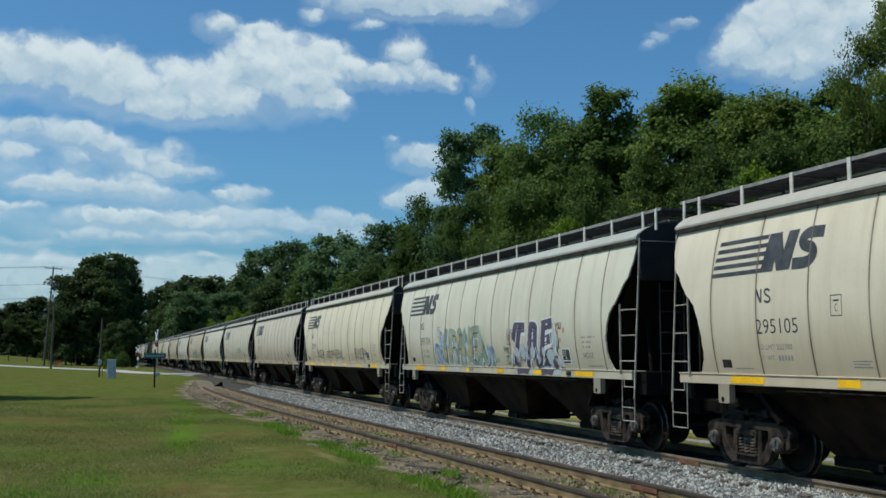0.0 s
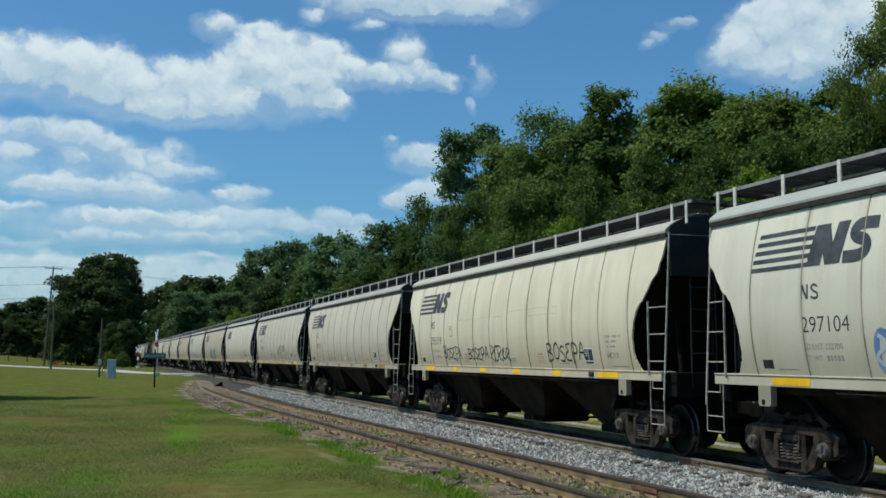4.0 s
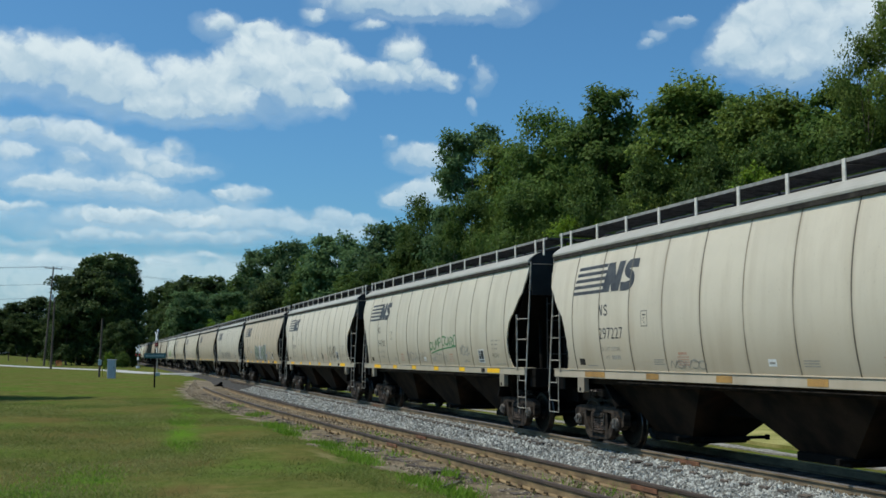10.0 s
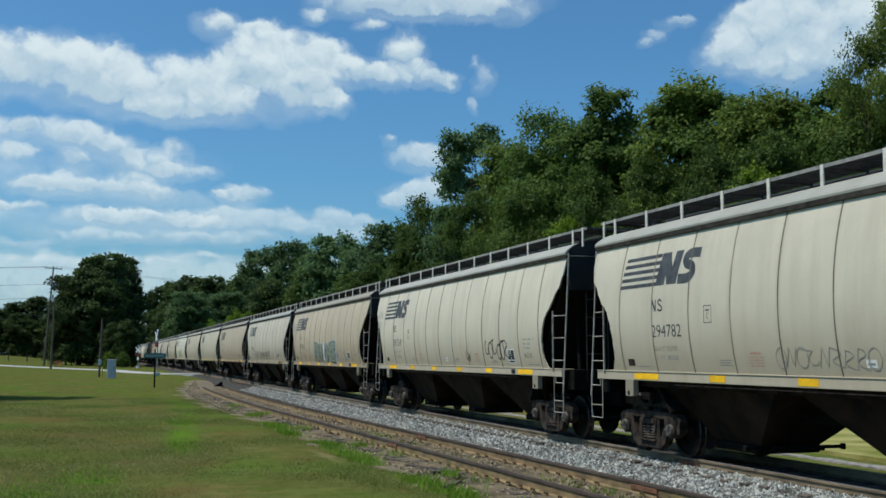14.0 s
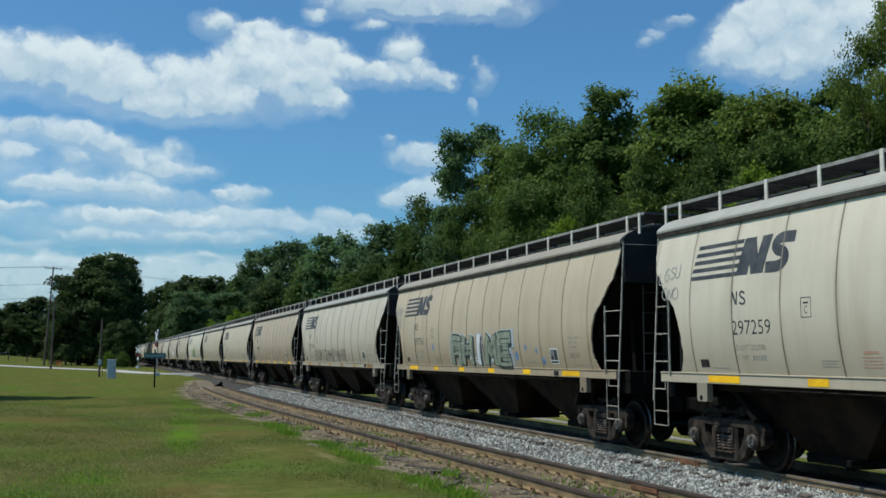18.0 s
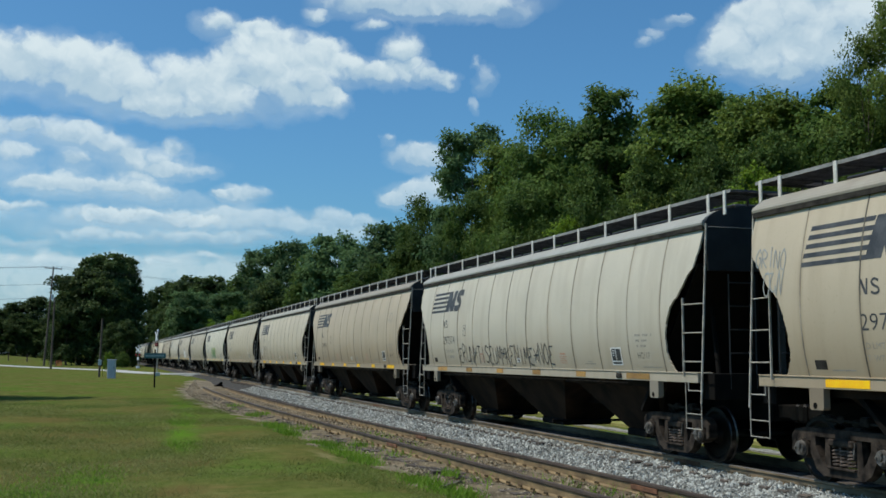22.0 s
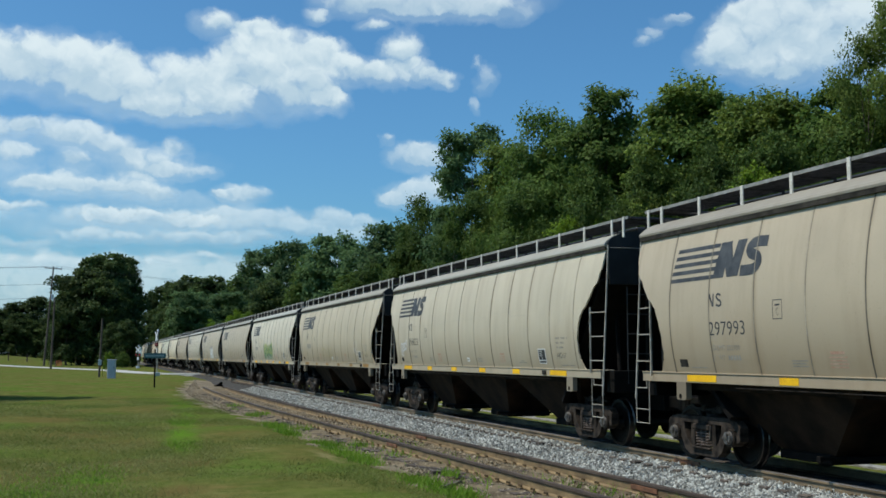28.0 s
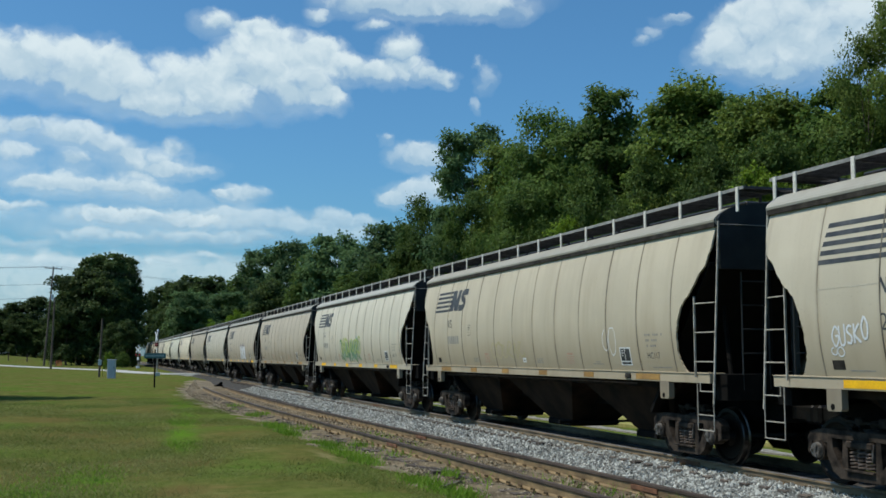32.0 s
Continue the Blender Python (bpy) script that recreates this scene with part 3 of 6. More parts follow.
            fs.append((i * p + j, i * p + (j + 1) % p, (i + 1) * p + (j + 1) % p, (i + 1) * p + j))
            mi.append(1 if head and j in ((3, 4, 5, 6, 7) if top is M_RUSTTOP else (5, 6, 7)) else 0)
    me = quad_mesh(name, vs, fs, [web, top])
    me.polygons.foreach_set("material_index", mi)
    return me


def build_tracks():
    main = thing("railway_track", "main line of rusty steel rails on grey ballast", "track", kind="structure")
    straight = [(0.0, y) for y in np.linspace(-60, 460, 40)]
    for dx in (-0.7535, 0.7535):
        part("rail", rail_mesh("rail", [(MAIN_X + dx, y) for _, y in straight], -0.168), None, main, "rusty rail with a worn bright head")
    tie = mesh_of(box(bmesh.new(), -1.3, 1.3, -0.11, 0.11, -0.36, -0.155, 0.012), "tie", M_TIE)
    for i in range(150):
        y = 8.0 + 0.53 * i
        part("tie", tie, None, main, m=pose(MAIN_X + random.uniform(-0.04, 0.04), y, random.uniform(-0.01, 0.006), 0, 0, random.uniform(-1, 1)))
    bar = mesh_of(box(bmesh.new(), -0.012, 0.012, -0.45, 0.45, 0.03, 0.115, 0.006), "joint_bar", M_RUSTBAR)
    for y in (18.05, 41.8):
        part("joint_bar", bar, None, main, "orange rusted joint bar", pose(MAIN_X - 0.7535 - 0.025, y, -0.168))
    side = thing("siding_track", "disused rusty siding sunk in dirt and weeds", "track", kind="structure")
    ys = np.linspace(-25, 78, 68)
    for dx in (-0.7535, 0.7535):
        part("rail", rail_mesh("rail", [(siding_x(y) + dx, y) for y in ys], -0.505, True, 1.36, M_SRAIL, M_RUSTTOP), None, side, "brown rusted rail")
    for y in np.arange(9.0, 69.0, 0.56):
        if random.random() < 0.75:
            part("tie", tie, None, side, m=pose(siding_x(y) + random.uniform(-0.12, 0.12), y, -0.358 + random.uniform(-0.03, 0.02), 0, 0, random.uniform(-2.5, 2.5)))
    for x, y, a, l in ((6.78, 22.6, 104, 0.95), (6.9, 20.9, 97, 0.8), (6.55, 24.6, 100, 0.55), (6.35, 19.7, 55, 0.5), (6.95, 29.5, 95, 0.6)):
        b = thing("broken_tie", "split grey-brown piece of an old wooden tie", "wood", pose(x, y, -0.555, 0, random.uniform(-2, 2), a))
        bm = prism(bmesh.new(), [(-l, -0.02), (l, -0.02), (l * 1.06, 0.03), (l * 0.9, 0.05), (0.1, 0.035), (-0.2, 0.055), (-l * 1.04, 0.04)], 1, -0.05, 0.045)
        part("wood", bm, M_TIE, b)
    plate = box(bmesh.new(), -0.13, 0.13, -0.09, 0.09, -0.022, 0.002, 0.004)
    for dx in (-0.095, 0.095):
        for dy in (-0.05, 0.05):
            box(plate, dx - 0.02, dx + 0.02, dy - 0.016, dy + 0.016, 0.0, 0.045)
    plate = mesh_of(plate, "tie_plate", M_SRAIL)
    for i in range(90):
        y = 8.0 + 0.53 * i
        part("tie_plate", plate, None, main, "rusty tie plate with spikes", pose(MAIN_X - 0.7535, y, -0.150))
    for i in range(60):
        y = 9.0 + 0.56 * i
        for dx in (-0.7535, 0.7535):
            if random.random() < 0.8:
                part("tie_plate", plate, None, side, "rusty tie plate with spikes", pose(siding_x(y) + dx, y, -0.485))
    for y, dx in ((29.3, 0.7535), (16.9, 0.7535), (27.0, -0.7535)):
        part("joint_bar", bar, None, side, "orange rusted joint bar", pose(siding_x(y) + dx - 0.025, y, -0.465, 0, 0, 1.5))


def stones_mesh(name, n, sampler, lo, hi, material, seed):
    """Broken stones: squashed, tilted octahedra with jittered corners, joined into one mesh."""
    rng = np.random.RandomState(seed)
    base = np.array([(1, 0, 0), (-1, 0, 0), (0, 1, 0), (0, -1, 0), (0, 0, 1), (0, 0, -1)], float)
    tri = np.array([(0, 2, 4), (2, 1, 4), (1, 3, 4), (3, 0, 4), (2, 0, 5), (1, 2, 5), (3, 1, 5), (0, 3, 5)])
    c = sampler(rng, n)
    s = rng.uniform(lo, hi, (n, 1, 1)) * rng.uniform(0.6, 1.2, (n, 1, 3))
    v = base[None] * s + rng.normal(0, 0.25, (n, 6, 3)) * s
    a = rng.uniform(0, 2 * math.pi, n)
    b = rng.uniform(-0.7, 0.7, n)
    ca, sa, cb, sb = np.cos(a)[:, None], np.sin(a)[:, None], np.cos(b)[:, None], np.sin(b)[:, None]
    x, y, z = v[..., 0], v[..., 1], v[..., 2]
    y, z = y * cb - z * sb, y * sb + z * cb
    x, y = x * ca - y * sa, x * sa + y * ca
    v = np.stack([x, y, z], -1) + c[:, None]
    f = (tri[None] + 6 * np.arange(n)[:, None, None]).reshape(-1, 3)
    return quad_mesh(name, v.reshape(-1, 3), f, material)


def build_ballast():
    ys = np.concatenate([np.arange(-30, 80, 0.45), np.arange(80, 470, 4)])
    sheet("ballast_bed", main_section, ys, M_BALLAST, "crushed stone ballast, coloured near black for the train's shadow", "ballast")
    sheet("siding_bed", siding_section, np.arange(-20, 80, 0.5), M_DIRT, "dirt and fine gravel between the siding rails", "ballast", 0.02, 2)

    def shoulder(rng, n):
        y = 12 + 62 * rng.rand(n) ** 1.8
        x = rng.uniform(8.95, 11.0, n)
        x = np.maximum(x, siding_x(y) + 0.80 + 0.06 * rng.rand(n))
        z = np.interp(x, [8.9, 9.35, 9.8, 10.1, 12.2], [-0.47, -0.38, -0.24, -0.17, -0.17])
        return np.stack([x, y, z + 0.01], 1)
    tagged(part("ballast_stones", stones_mesh("ballast_stones", 60000, shoulder, 0.02, 0.052, M_STONE, 3), None), "loose grey ballast stones beside the rail", "ballast", kind="stuff")

    def scatter(rng, n):
        y = 12 + 58 * rng.rand(n) ** 1.6
        o = np.where(rng.rand(n) < 0.35, rng.uniform(-2.0, -0.85, n), rng.uniform(-0.7, 1.2, n))
        o = np.where(np.abs(np.abs(o) - 0.75) < 0.17, o + 0.34, o)
        z = np.interp(o, [-2.0, -1.5, -1.1, 1.0], [-0.70, -0.60, -0.53, -0.485])
        return np.stack([siding_x(y) + o, y, z + 0.006], 1)
    tagged(part("siding_stones", stones_mesh("siding_stones", 11000, scatter, 0.014, 0.042, M_GRIT, 5), None), "scattered pale stones along the siding", "ballast", kind="stuff")


def bare_left(y):
    """Left edge of the bare ground round the siding's end."""
    return np.interp(y, [14, 20, 24, 28, 33, 39, 43, 48, 53, 60, 66, 75, 84, 92, 100], [6.4, 6.2, 6.1, 6.05, 5.9, 5.75, 5.45, 5.0, 4.7, 4.6, 4.8, 5.3, 6.2, 7.0, 8.2])


def build_bare_patch():
    rng = np.random.RandomState(21)
    rows = []
    for y in np.arange(14, 100, 0.3):
        a = float(bare_left(y)) + 0.35 * math.sin(y * 2.1) + 0.3 * math.sin(y * 5.3) + rng.normal(0, 0.12)
        b = max(a + 0.3, min(float(siding_x(y)) - 1.0, 9.0) if y < 62 else 9.2)
        x = a + (b - a) * np.linspace(0, 1, 14) ** 1.3
        z = ground_z(x, y) + 0.05 * np.sin(x * 0.7 + 1.3 * np.sin(y * 0.31)) * np.sin(y * 0.42) * (x < 5.5) + np.where(np.arange(14) == 0, -0.01, 0.028) + rng.normal(0, 0.006, 14)
        rows.append(np.stack([x, np.full(14, y), z], 1))
    n = len(rows)
    i = (np.arange(n - 1)[:, None] * 14 + np.arange(13)).ravel()
    me = quad_mesh("bare_dirt", np.concatenate(rows), np.stack([i, i + 1, i + 15, i + 14], 1), M_PATCH, True)
    tagged(part("bare_dirt", me, None), "bare tan dirt and gravel round the siding's end", "dirt", kind="structure")

    def strewn(rng, n):
        y = 14 + 84 * rng.rand(n) ** 1.3
        x = bare_left(y) + 0.2 + (np.minimum(siding_x(y) - 0.9, 9.0) - bare_left(y)) * rng.rand(n)
        return np.stack([x, y, ground_z(x, y) + 0.035], 1)
    tagged(part("strewn_stones", stones_mesh("strewn_stones", 9000, strewn, 0.014, 0.05, M_GRIT, 22), None), "pale stones strewn on the bare dirt", "stones", kind="stuff")


def blades_mesh(name, pos, lo, hi, width, material, seed, lean=0.5):
    rng = np.random.RandomState(seed)
    n = len(pos)
    a = rng.uniform(0, 2 * math.pi, n)
    h = rng.uniform(lo, hi, n)
    w = width * rng.uniform(0.6, 1.4, n)
    d = np.stack([np.cos(a), np.sin(a), np.zeros(n)], 1)
    l = rng.normal(0, lean, (n, 2)) * h[:, None]
    top = pos + np.stack([l[:, 0], l[:, 1], h], 1)
    v = np.stack([pos - d * w[:, None], pos + d * w[:, None], top], 1).reshape(-1, 3)
    f = np.arange(3 * n).reshape(n, 3)
    return quad_mesh(name, v, f, material)


def build_grass():
    rng = np.random.RandomState(8)
    n = 260000
    y = 12.5 + 48 * rng.rand(n) ** 1.7
    x = -8 + 0.0 * y + rng.rand(n) * (14.6 + 0.0 * y)
    edge = siding_x(y) - 1.3 - 0.9 * rng.rand(n) ** 2 - 0.5 * np.abs(np.sin(y * 0.7))
    keep = (x < edge) & (x > -0.16 * y - 1.0) & (np.sin(x * 1.1 + 2 * np.sin(y * 0.37)) + np.sin(y * 0.9 + x) + rng.normal(0, 0.9, n) > -1.3)
    x, y = x[keep], y[keep]
    pos = np.stack([x, y, ground_z(x, y) - 0.005], 1)
    tagged(part("grass", blades_mesh("grass", pos, 0.02, 0.075, 0.009, M_BLADE, 9, 1.3), None), "short mown grass blades, green and straw coloured", "grass", kind="stuff")
    # bright weed clumps along the edge of the siding
    ps = []
    for cx, cy, r, k in ((5.85, 37.5, 0.22, 900), (5.6, 33.9, 0.2, 700), (6.0, 29.4, 0.22, 700), (5.9, 25.2, 0.22, 600), (6.0, 20.2, 0.2, 700), (6.1, 18.6, 0.18, 350), (3.75, 53.0, 0.35, 500), (2.8, 39.0, 0.3, 500), (2.1, 29.5, 0.25, 420),
                         (-0.15, 21.7, 0.42, 900), (-1.2, 20.2, 0.35, 450), (6.3, 15.6, 0.3, 300), (8.3, 17.0, 0.2, 60), (7.6, 24.0, 0.25, 80), (7.6, 31.0, 0.3, 120)):
        q = rng.normal(0, r, (k, 2)) * (1.0, 3.2)
        px, py = cx + q[:, 0], cy + q[:, 1]
        pz = np.where(px > 6.6, -0.49, ground_z(px, py))
        ps.append(np.stack([px, py, pz], 1))
    for _ in range(20):
        cy = 13 + 50 * rng.rand() ** 1.4
        off = -rng.uniform(0.95, 2.0) if rng.rand() < 0.75 else rng.uniform(-0.5, 0.6)
        k = int(rng.uniform(40, 170)) if off < -0.9 else 35
        q = rng.normal(0, rng.uniform(0.1, 0.3), (k, 2)) * (0.8, 1.6)
        px, py = siding_x(cy) + off + q[:, 0], cy + q[:, 1]
        ps.append(np.stack([px, py, np.where(off < -1.4, ground_z(px, py), -0.51)], 1))
    ps = np.concatenate(ps)
    tagged(part("weeds", blades_mesh("weeds", ps, 0.03, np.where(ps[:, 0] < 5, 0.08, 0.22), 0.013, M_WEED, 10, 0.55), None), "bright green weed clumps along the siding", "weeds", kind="stuff")


build_ground()
build_ballast()
build_bare_patch()
build_grass()


# ---- road and crossing ----
def ribbon(name, pts, half, material, label, lift=0.03):
    vs = []
    for i, (x, y, z) in enumerate(pts):
        a, b = Vector(pts[max(i - 1, 0)]), Vector(pts[min(i + 1, len(pts) - 1)])
        d = (b - a).normalized()
        nx, ny = -d.y * half, d.x * half
        vs += [(x - nx, y - ny, z + lift), (x + nx, y + ny, z + lift), (x - nx, y - ny, z - 0.4), (x + nx, y + ny, z - 0.4)]
    fs = []
    for i in range(len(pts) - 1):
        o, p = i * 4, i * 4 + 4
        fs += [(o, o + 1, p + 1, p), (o, p, p + 2, o + 2), (o + 1, o + 3, p + 3, p + 1)]
    return tagged(part(name, quad_mesh(name, vs, fs, material), None), label, "road", kind="structure")


def build_roads():
    pts = []
    for y in np.linspace(330, 100, 80):
        x = float(np.interp(y, [100, 121, 126, 136, 148, 163, 186, 202, 330], [40.0, 11.15, 8.2, 5.2, 3.2, 1.4, -6.8, -17.0, -100.0]))
        z = float(ground_z(x, y))
        near = max(0.0, 1 - abs(x - MAIN_X) / 5.0)
        pts.append((x, y, z * (1 - near) + near * -0.06))
    ribbon("road", pts, 1.6, M_ROAD, "pale worn asphalt road over the level crossing", 0.05)
    path = [(16.35, y, -0.56) for y in np.linspace(-30, 110, 40)]
    ribbon("gravel_path", path, 0.35, M_GRAVEL, "pale gravel service path behind the track", 0.02)
    field = [(19.65, y, -0.47) for y in np.linspace(-30, 110, 40)]
    tagged(ribbon("field", field, 2.9, M_FIELD, "dry yellow-green field behind the track", 0.05), category="field")


build_roads()


# ---- trees ----
def crown_mesh(name, seed, material, leaves, size, kind):
    """A crown for a tree 18 m high: boughs of uneven size, each a shell of leaf clumps, with dark gaps between them."""
    rng = np.random.RandomState(seed)
    lo, hi, rad, boughs, big = {"broad": (3.0, 15.8, 4.6, 40, 1.75), "airy": (5.5, 16.4, 4.4, 24, 1.25), "column": (2.0, 16.0, 3.0, 40, 1.4), "bush": (0.6, 15.6, 6.2, 52, 1.7)}[kind]
    cs, rs = [], []
    tries = 0
    while len(cs) < boughs:
        h = rng.rand() ** 0.8
        env = math.sin(math.pi * min(1, 0.2 + 0.72 * h) ** 0.9) ** 0.6 if kind != "bush" else (1 - h ** 2.0) ** 0.6
        a = rng.uniform(0, 2 * math.pi)
        d = rad * env * rng.uniform(0.35, 1.0)
        c = np.array((d * math.cos(a), d * math.sin(a), lo + h * (hi - lo)))
        r = big * rng.uniform(0.62, 1.2)
        tries += 1
        # boughs keep some distance from each other
        if tries < 900 and any(np.linalg.norm(c - q) < 0.5 * (r + p) for q, p in zip(cs, rs)):
            continue
        cs.append(c)
        rs.append(r)
    cs, rs = np.array(cs), np.array(rs)
    # leaf clumps on the upper and outer shell of each bough
    per = {"broad": 30, "airy": 24, "column": 26, "bush": 26}[kind]
    k = np.repeat(np.arange(boughs), per)
    n = len(k)
    d = rng.normal(0, 1, (n, 3)) + (0, 0, 0.45)
    d /= np.linalg.norm(d, axis=1)[:, None]
    sc = cs[k] + d * (rs[k] * rng.uniform(0.5, 1.05, n))[:, None] * (1.1, 1.1, 0.75)
    sr = rs[k] * rng.uniform(0.2, 0.46, n)
    w = sr ** 1.7 / (sr ** 1.7).sum()
    j = rng.choice(n, leaves, p=w)
    e = np.clip(rng.normal(0, 0.62, (leaves, 3)), -1.5, 1.5)
    c = sc[j] + e * sr[j][:, None] * (1.15, 1.15, 0.6)
    c[:, 2] *= 18.0 / np.percentile(c[:, 2], 99.7)
    # each spray of leaves leans outwards at random
    out = (c - (0, 0, 0.55 * (lo + hi))) / (rad, rad, 0.5 * (hi - lo))
    nrm = 0.5 * d[j] + 0.3 * out + rng.normal(0, 0.6, (leaves, 3)) + (0, 0, 0.5)
    nrm /= np.linalg.norm(nrm, axis=1)[:, None]
    u = np.cross(nrm, rng.normal(0, 1, (leaves, 3)))
    u /= np.linalg.norm(u, axis=1)[:, None]
    v = np.cross(nrm, u)
    s = size * rng.uniform(0.55, 1.4, (leaves, 1))
    vs = np.stack([c + u * s * 1.25, c - u * s * 0.75 - v * s * 0.75, c - u * s * 0.75 + v * s * 0.75], 1).reshape(-1, 3)
    return quad_mesh(name, vs, np.arange(3 * leaves).reshape(-1, 3), material), cs, rs


def trunk_mesh(cs, seed, thick=0.28):
    """A tapered trunk with limbs reaching into the crown's clumps."""
    rng = np.random.RandomState(seed)
    bm = bmesh.new()
    pts = [Vector((0, 0, -0.3))]
    for z in (3, 6, 9, 12, 15):
        pts.append(Vector((rng.normal(0, 0.25), rng.normal(0, 0.25), z)))
    for i in range(5):
        rod(bm, pts[i], pts[i + 1], thick * (1 - i * 0.19) * (1.25 if i == 0 else 1), thick * (1 - (i + 1) * 0.19), 9)
    for c in cs[rng.permutation(len(cs))[:16]]:
        i = int(min(4, max(1, (c[2] - 2.5) // 3)))
        rod(bm, pts[i], tuple(c), thick * 0.42 * (1 - i * 0.15), 0.03, 6)
    return mesh_of(bm, "trunk", M_BARK)


def tree_kind(seed, material, leaves, size, kind, name, label):
    t = thing(name, label, "tree", pose(0, -500 - seed * 20, 0))
    me, cs, rs = crown_mesh("crown", seed, material, leaves, size, kind)
    part("trunk", trunk_mesh(cs, seed, 0.22 if kind == "bush" else 0.3), None, t)
    part("crown", me, None, t)
    return t


KINDS = {
    "oak": tree_kind(1, M_LEAF, 52000, 0.125, "broad", "oak_tree", "tall leafy green oak tree in full summer leaf"),
    "oak2": tree_kind(2, M_LEAF, 52000, 0.125, "broad", "oak_tree", "tall leafy green oak tree in full summer leaf"),
    "airy": tree_kind(3, M_LEAFB, 20000, 0.13, "airy", "open_tree", "tall open-crowned tree with sky showing through"),
    "open": tree_kind(13, M_LEAFO, 19000, 0.095, "airy", "open_tree", "tall open-crowned green tree with gaps in its crown"),
    "elm": tree_kind(4, M_LEAFO, 40000, 0.125, "column", "slender_tree", "slender tall tree with dense green leaves"),
    "elm2": tree_kind(17, M_LEAF, 40000, 0.125, "column", "slender_tree", "slender tall tree with dense green leaves"),
    "sunny": tree_kind(5, M_LEAFY, 26000, 0.15, "bush", "young_tree", "low bright yellow-green young tree"),
    "scrub": tree_kind(8, M_LEAFS, 40000, 0.14, "bush", "scrub_tree", "dense undergrowth tree at the wood's edge, leaves darkened for deep shade"),
    "faroak": tree_kind(11, M_LEAF, 15000, 0.24, "broad", "oak_tree", "distant green oak tree at the edge of the wood"),
    "farscrub": tree_kind(12, M_LEAF, 15000, 0.24, "bush", "scrub_tree", "distant green undergrowth tree"),
    "misty": tree_kind(9, M_LEAFB, 16000, 0.24, "broad", "wood_tree", "tall tree at the edge of the wood, tinted blue-green for haze"),
    "dark": tree_kind(6, M_LEAFD, 18000, 0.26, "broad", "dark_tree", "large dark green tree, the shade on it put into its leaf colour"),
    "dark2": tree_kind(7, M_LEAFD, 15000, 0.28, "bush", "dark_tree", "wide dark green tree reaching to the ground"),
}
used_kinds = set()


def tree(kind, x, y, height, wide=1.0, group=""):
    """A tree of that kind at (x, y), scaled to its height."""
    s = height / 18.0
    t = KINDS[kind]
    m = pose(x, y, float(ground_z(x, y)), 0, 0, random.uniform(0, 360)) @ Matrix.Diagonal((s * wide, s * wide, s, 1))
    if kind in used_kinds:
        t = copy_thing(t, m)
        t.matrix_basis = m
    else:
        used_kinds.add(kind)
        t.matrix_basis = m
    return tagged(t, group=group)


tree("airy", 30.0, 86.9, 21.9, 0.85)
tree("scrub", 27.0, 92.6, 16.1, 0.67)
tree("scrub", 25.5, 73.9, 13.9, 0.67)
tree("scrub", 26.0, 91.9, 12.3, 0.67)
tree("oak", 29.0, 68.7, 19.0, 0.78)
tree("elm2", 28.0, 57.2, 17.6, 0.95)
tree("elm", 30.0, 77.9, 18.5, 0.95)
tree("elm", 28.0, 49.0, 16.2, 0.97)
tree("elm2", 29.0, 47.1, 15.2, 0.95)
tree("elm", 28.0, 42.0, 14.0, 0.95)
tree("elm", 28.5, 40.0, 13.5, 0.95)
tree("elm2", 28.0, 36.4, 13.1, 0.95)
tree("open", 25.0, 30.6, 13.5, 0.50)
tree("open", 24.5, 28.4, 14.0, 0.50)
tree("elm", 28.0, 34.1, 12.1, 0.97)
tree("elm2", 27.0, 30.1, 12.8, 0.95)
tree("oak", 33.0, 63.4, 16.8, 0.74)
tree("oak2", 33.0, 50.4, 14.7, 0.78)
tree("oak", 33.0, 44.5, 13.8, 0.76)
tree("oak2", 33.0, 74.4, 17.1, 1.05)
tree("scrub", 25.0, 62.5, 12.6, 0.76)
tree("scrub", 25.0, 53.4, 12.4, 0.68)
tree("scrub", 24.5, 45.5, 11.5, 0.67)
tree("scrub", 24.5, 40.0, 11.1, 0.67)
tree("scrub", 24.0, 34.8, 10.6, 0.67)
tree("scrub", 24.0, 30.6, 10.0, 0.67)
tree("sunny", 23.5, 52.4, 9.4, 0.67)
tree("sunny", 23.0, 47.9, 8.6, 0.6)
tree("sunny", 22.5, 34.1, 9.1, 0.67)
tree("sunny", 23.5, 63.5, 9.0, 0.6)
tree("scrub", 28.0, 114.7, 11.9, 0.95)
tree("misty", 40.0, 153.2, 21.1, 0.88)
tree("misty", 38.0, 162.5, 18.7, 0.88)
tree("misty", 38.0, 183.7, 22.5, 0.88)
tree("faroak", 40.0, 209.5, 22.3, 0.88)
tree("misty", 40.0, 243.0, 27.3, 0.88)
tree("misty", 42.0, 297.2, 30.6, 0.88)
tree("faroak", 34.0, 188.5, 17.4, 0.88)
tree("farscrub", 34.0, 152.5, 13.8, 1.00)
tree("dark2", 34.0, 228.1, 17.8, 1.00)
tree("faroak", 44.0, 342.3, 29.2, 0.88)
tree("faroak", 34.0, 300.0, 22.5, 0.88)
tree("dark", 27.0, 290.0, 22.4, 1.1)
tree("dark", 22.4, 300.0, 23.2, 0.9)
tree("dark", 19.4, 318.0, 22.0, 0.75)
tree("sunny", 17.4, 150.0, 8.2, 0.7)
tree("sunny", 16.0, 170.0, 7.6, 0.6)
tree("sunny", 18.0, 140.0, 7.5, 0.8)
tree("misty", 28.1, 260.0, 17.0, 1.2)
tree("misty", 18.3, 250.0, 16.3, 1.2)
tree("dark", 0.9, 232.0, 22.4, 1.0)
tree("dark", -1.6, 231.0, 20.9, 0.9)
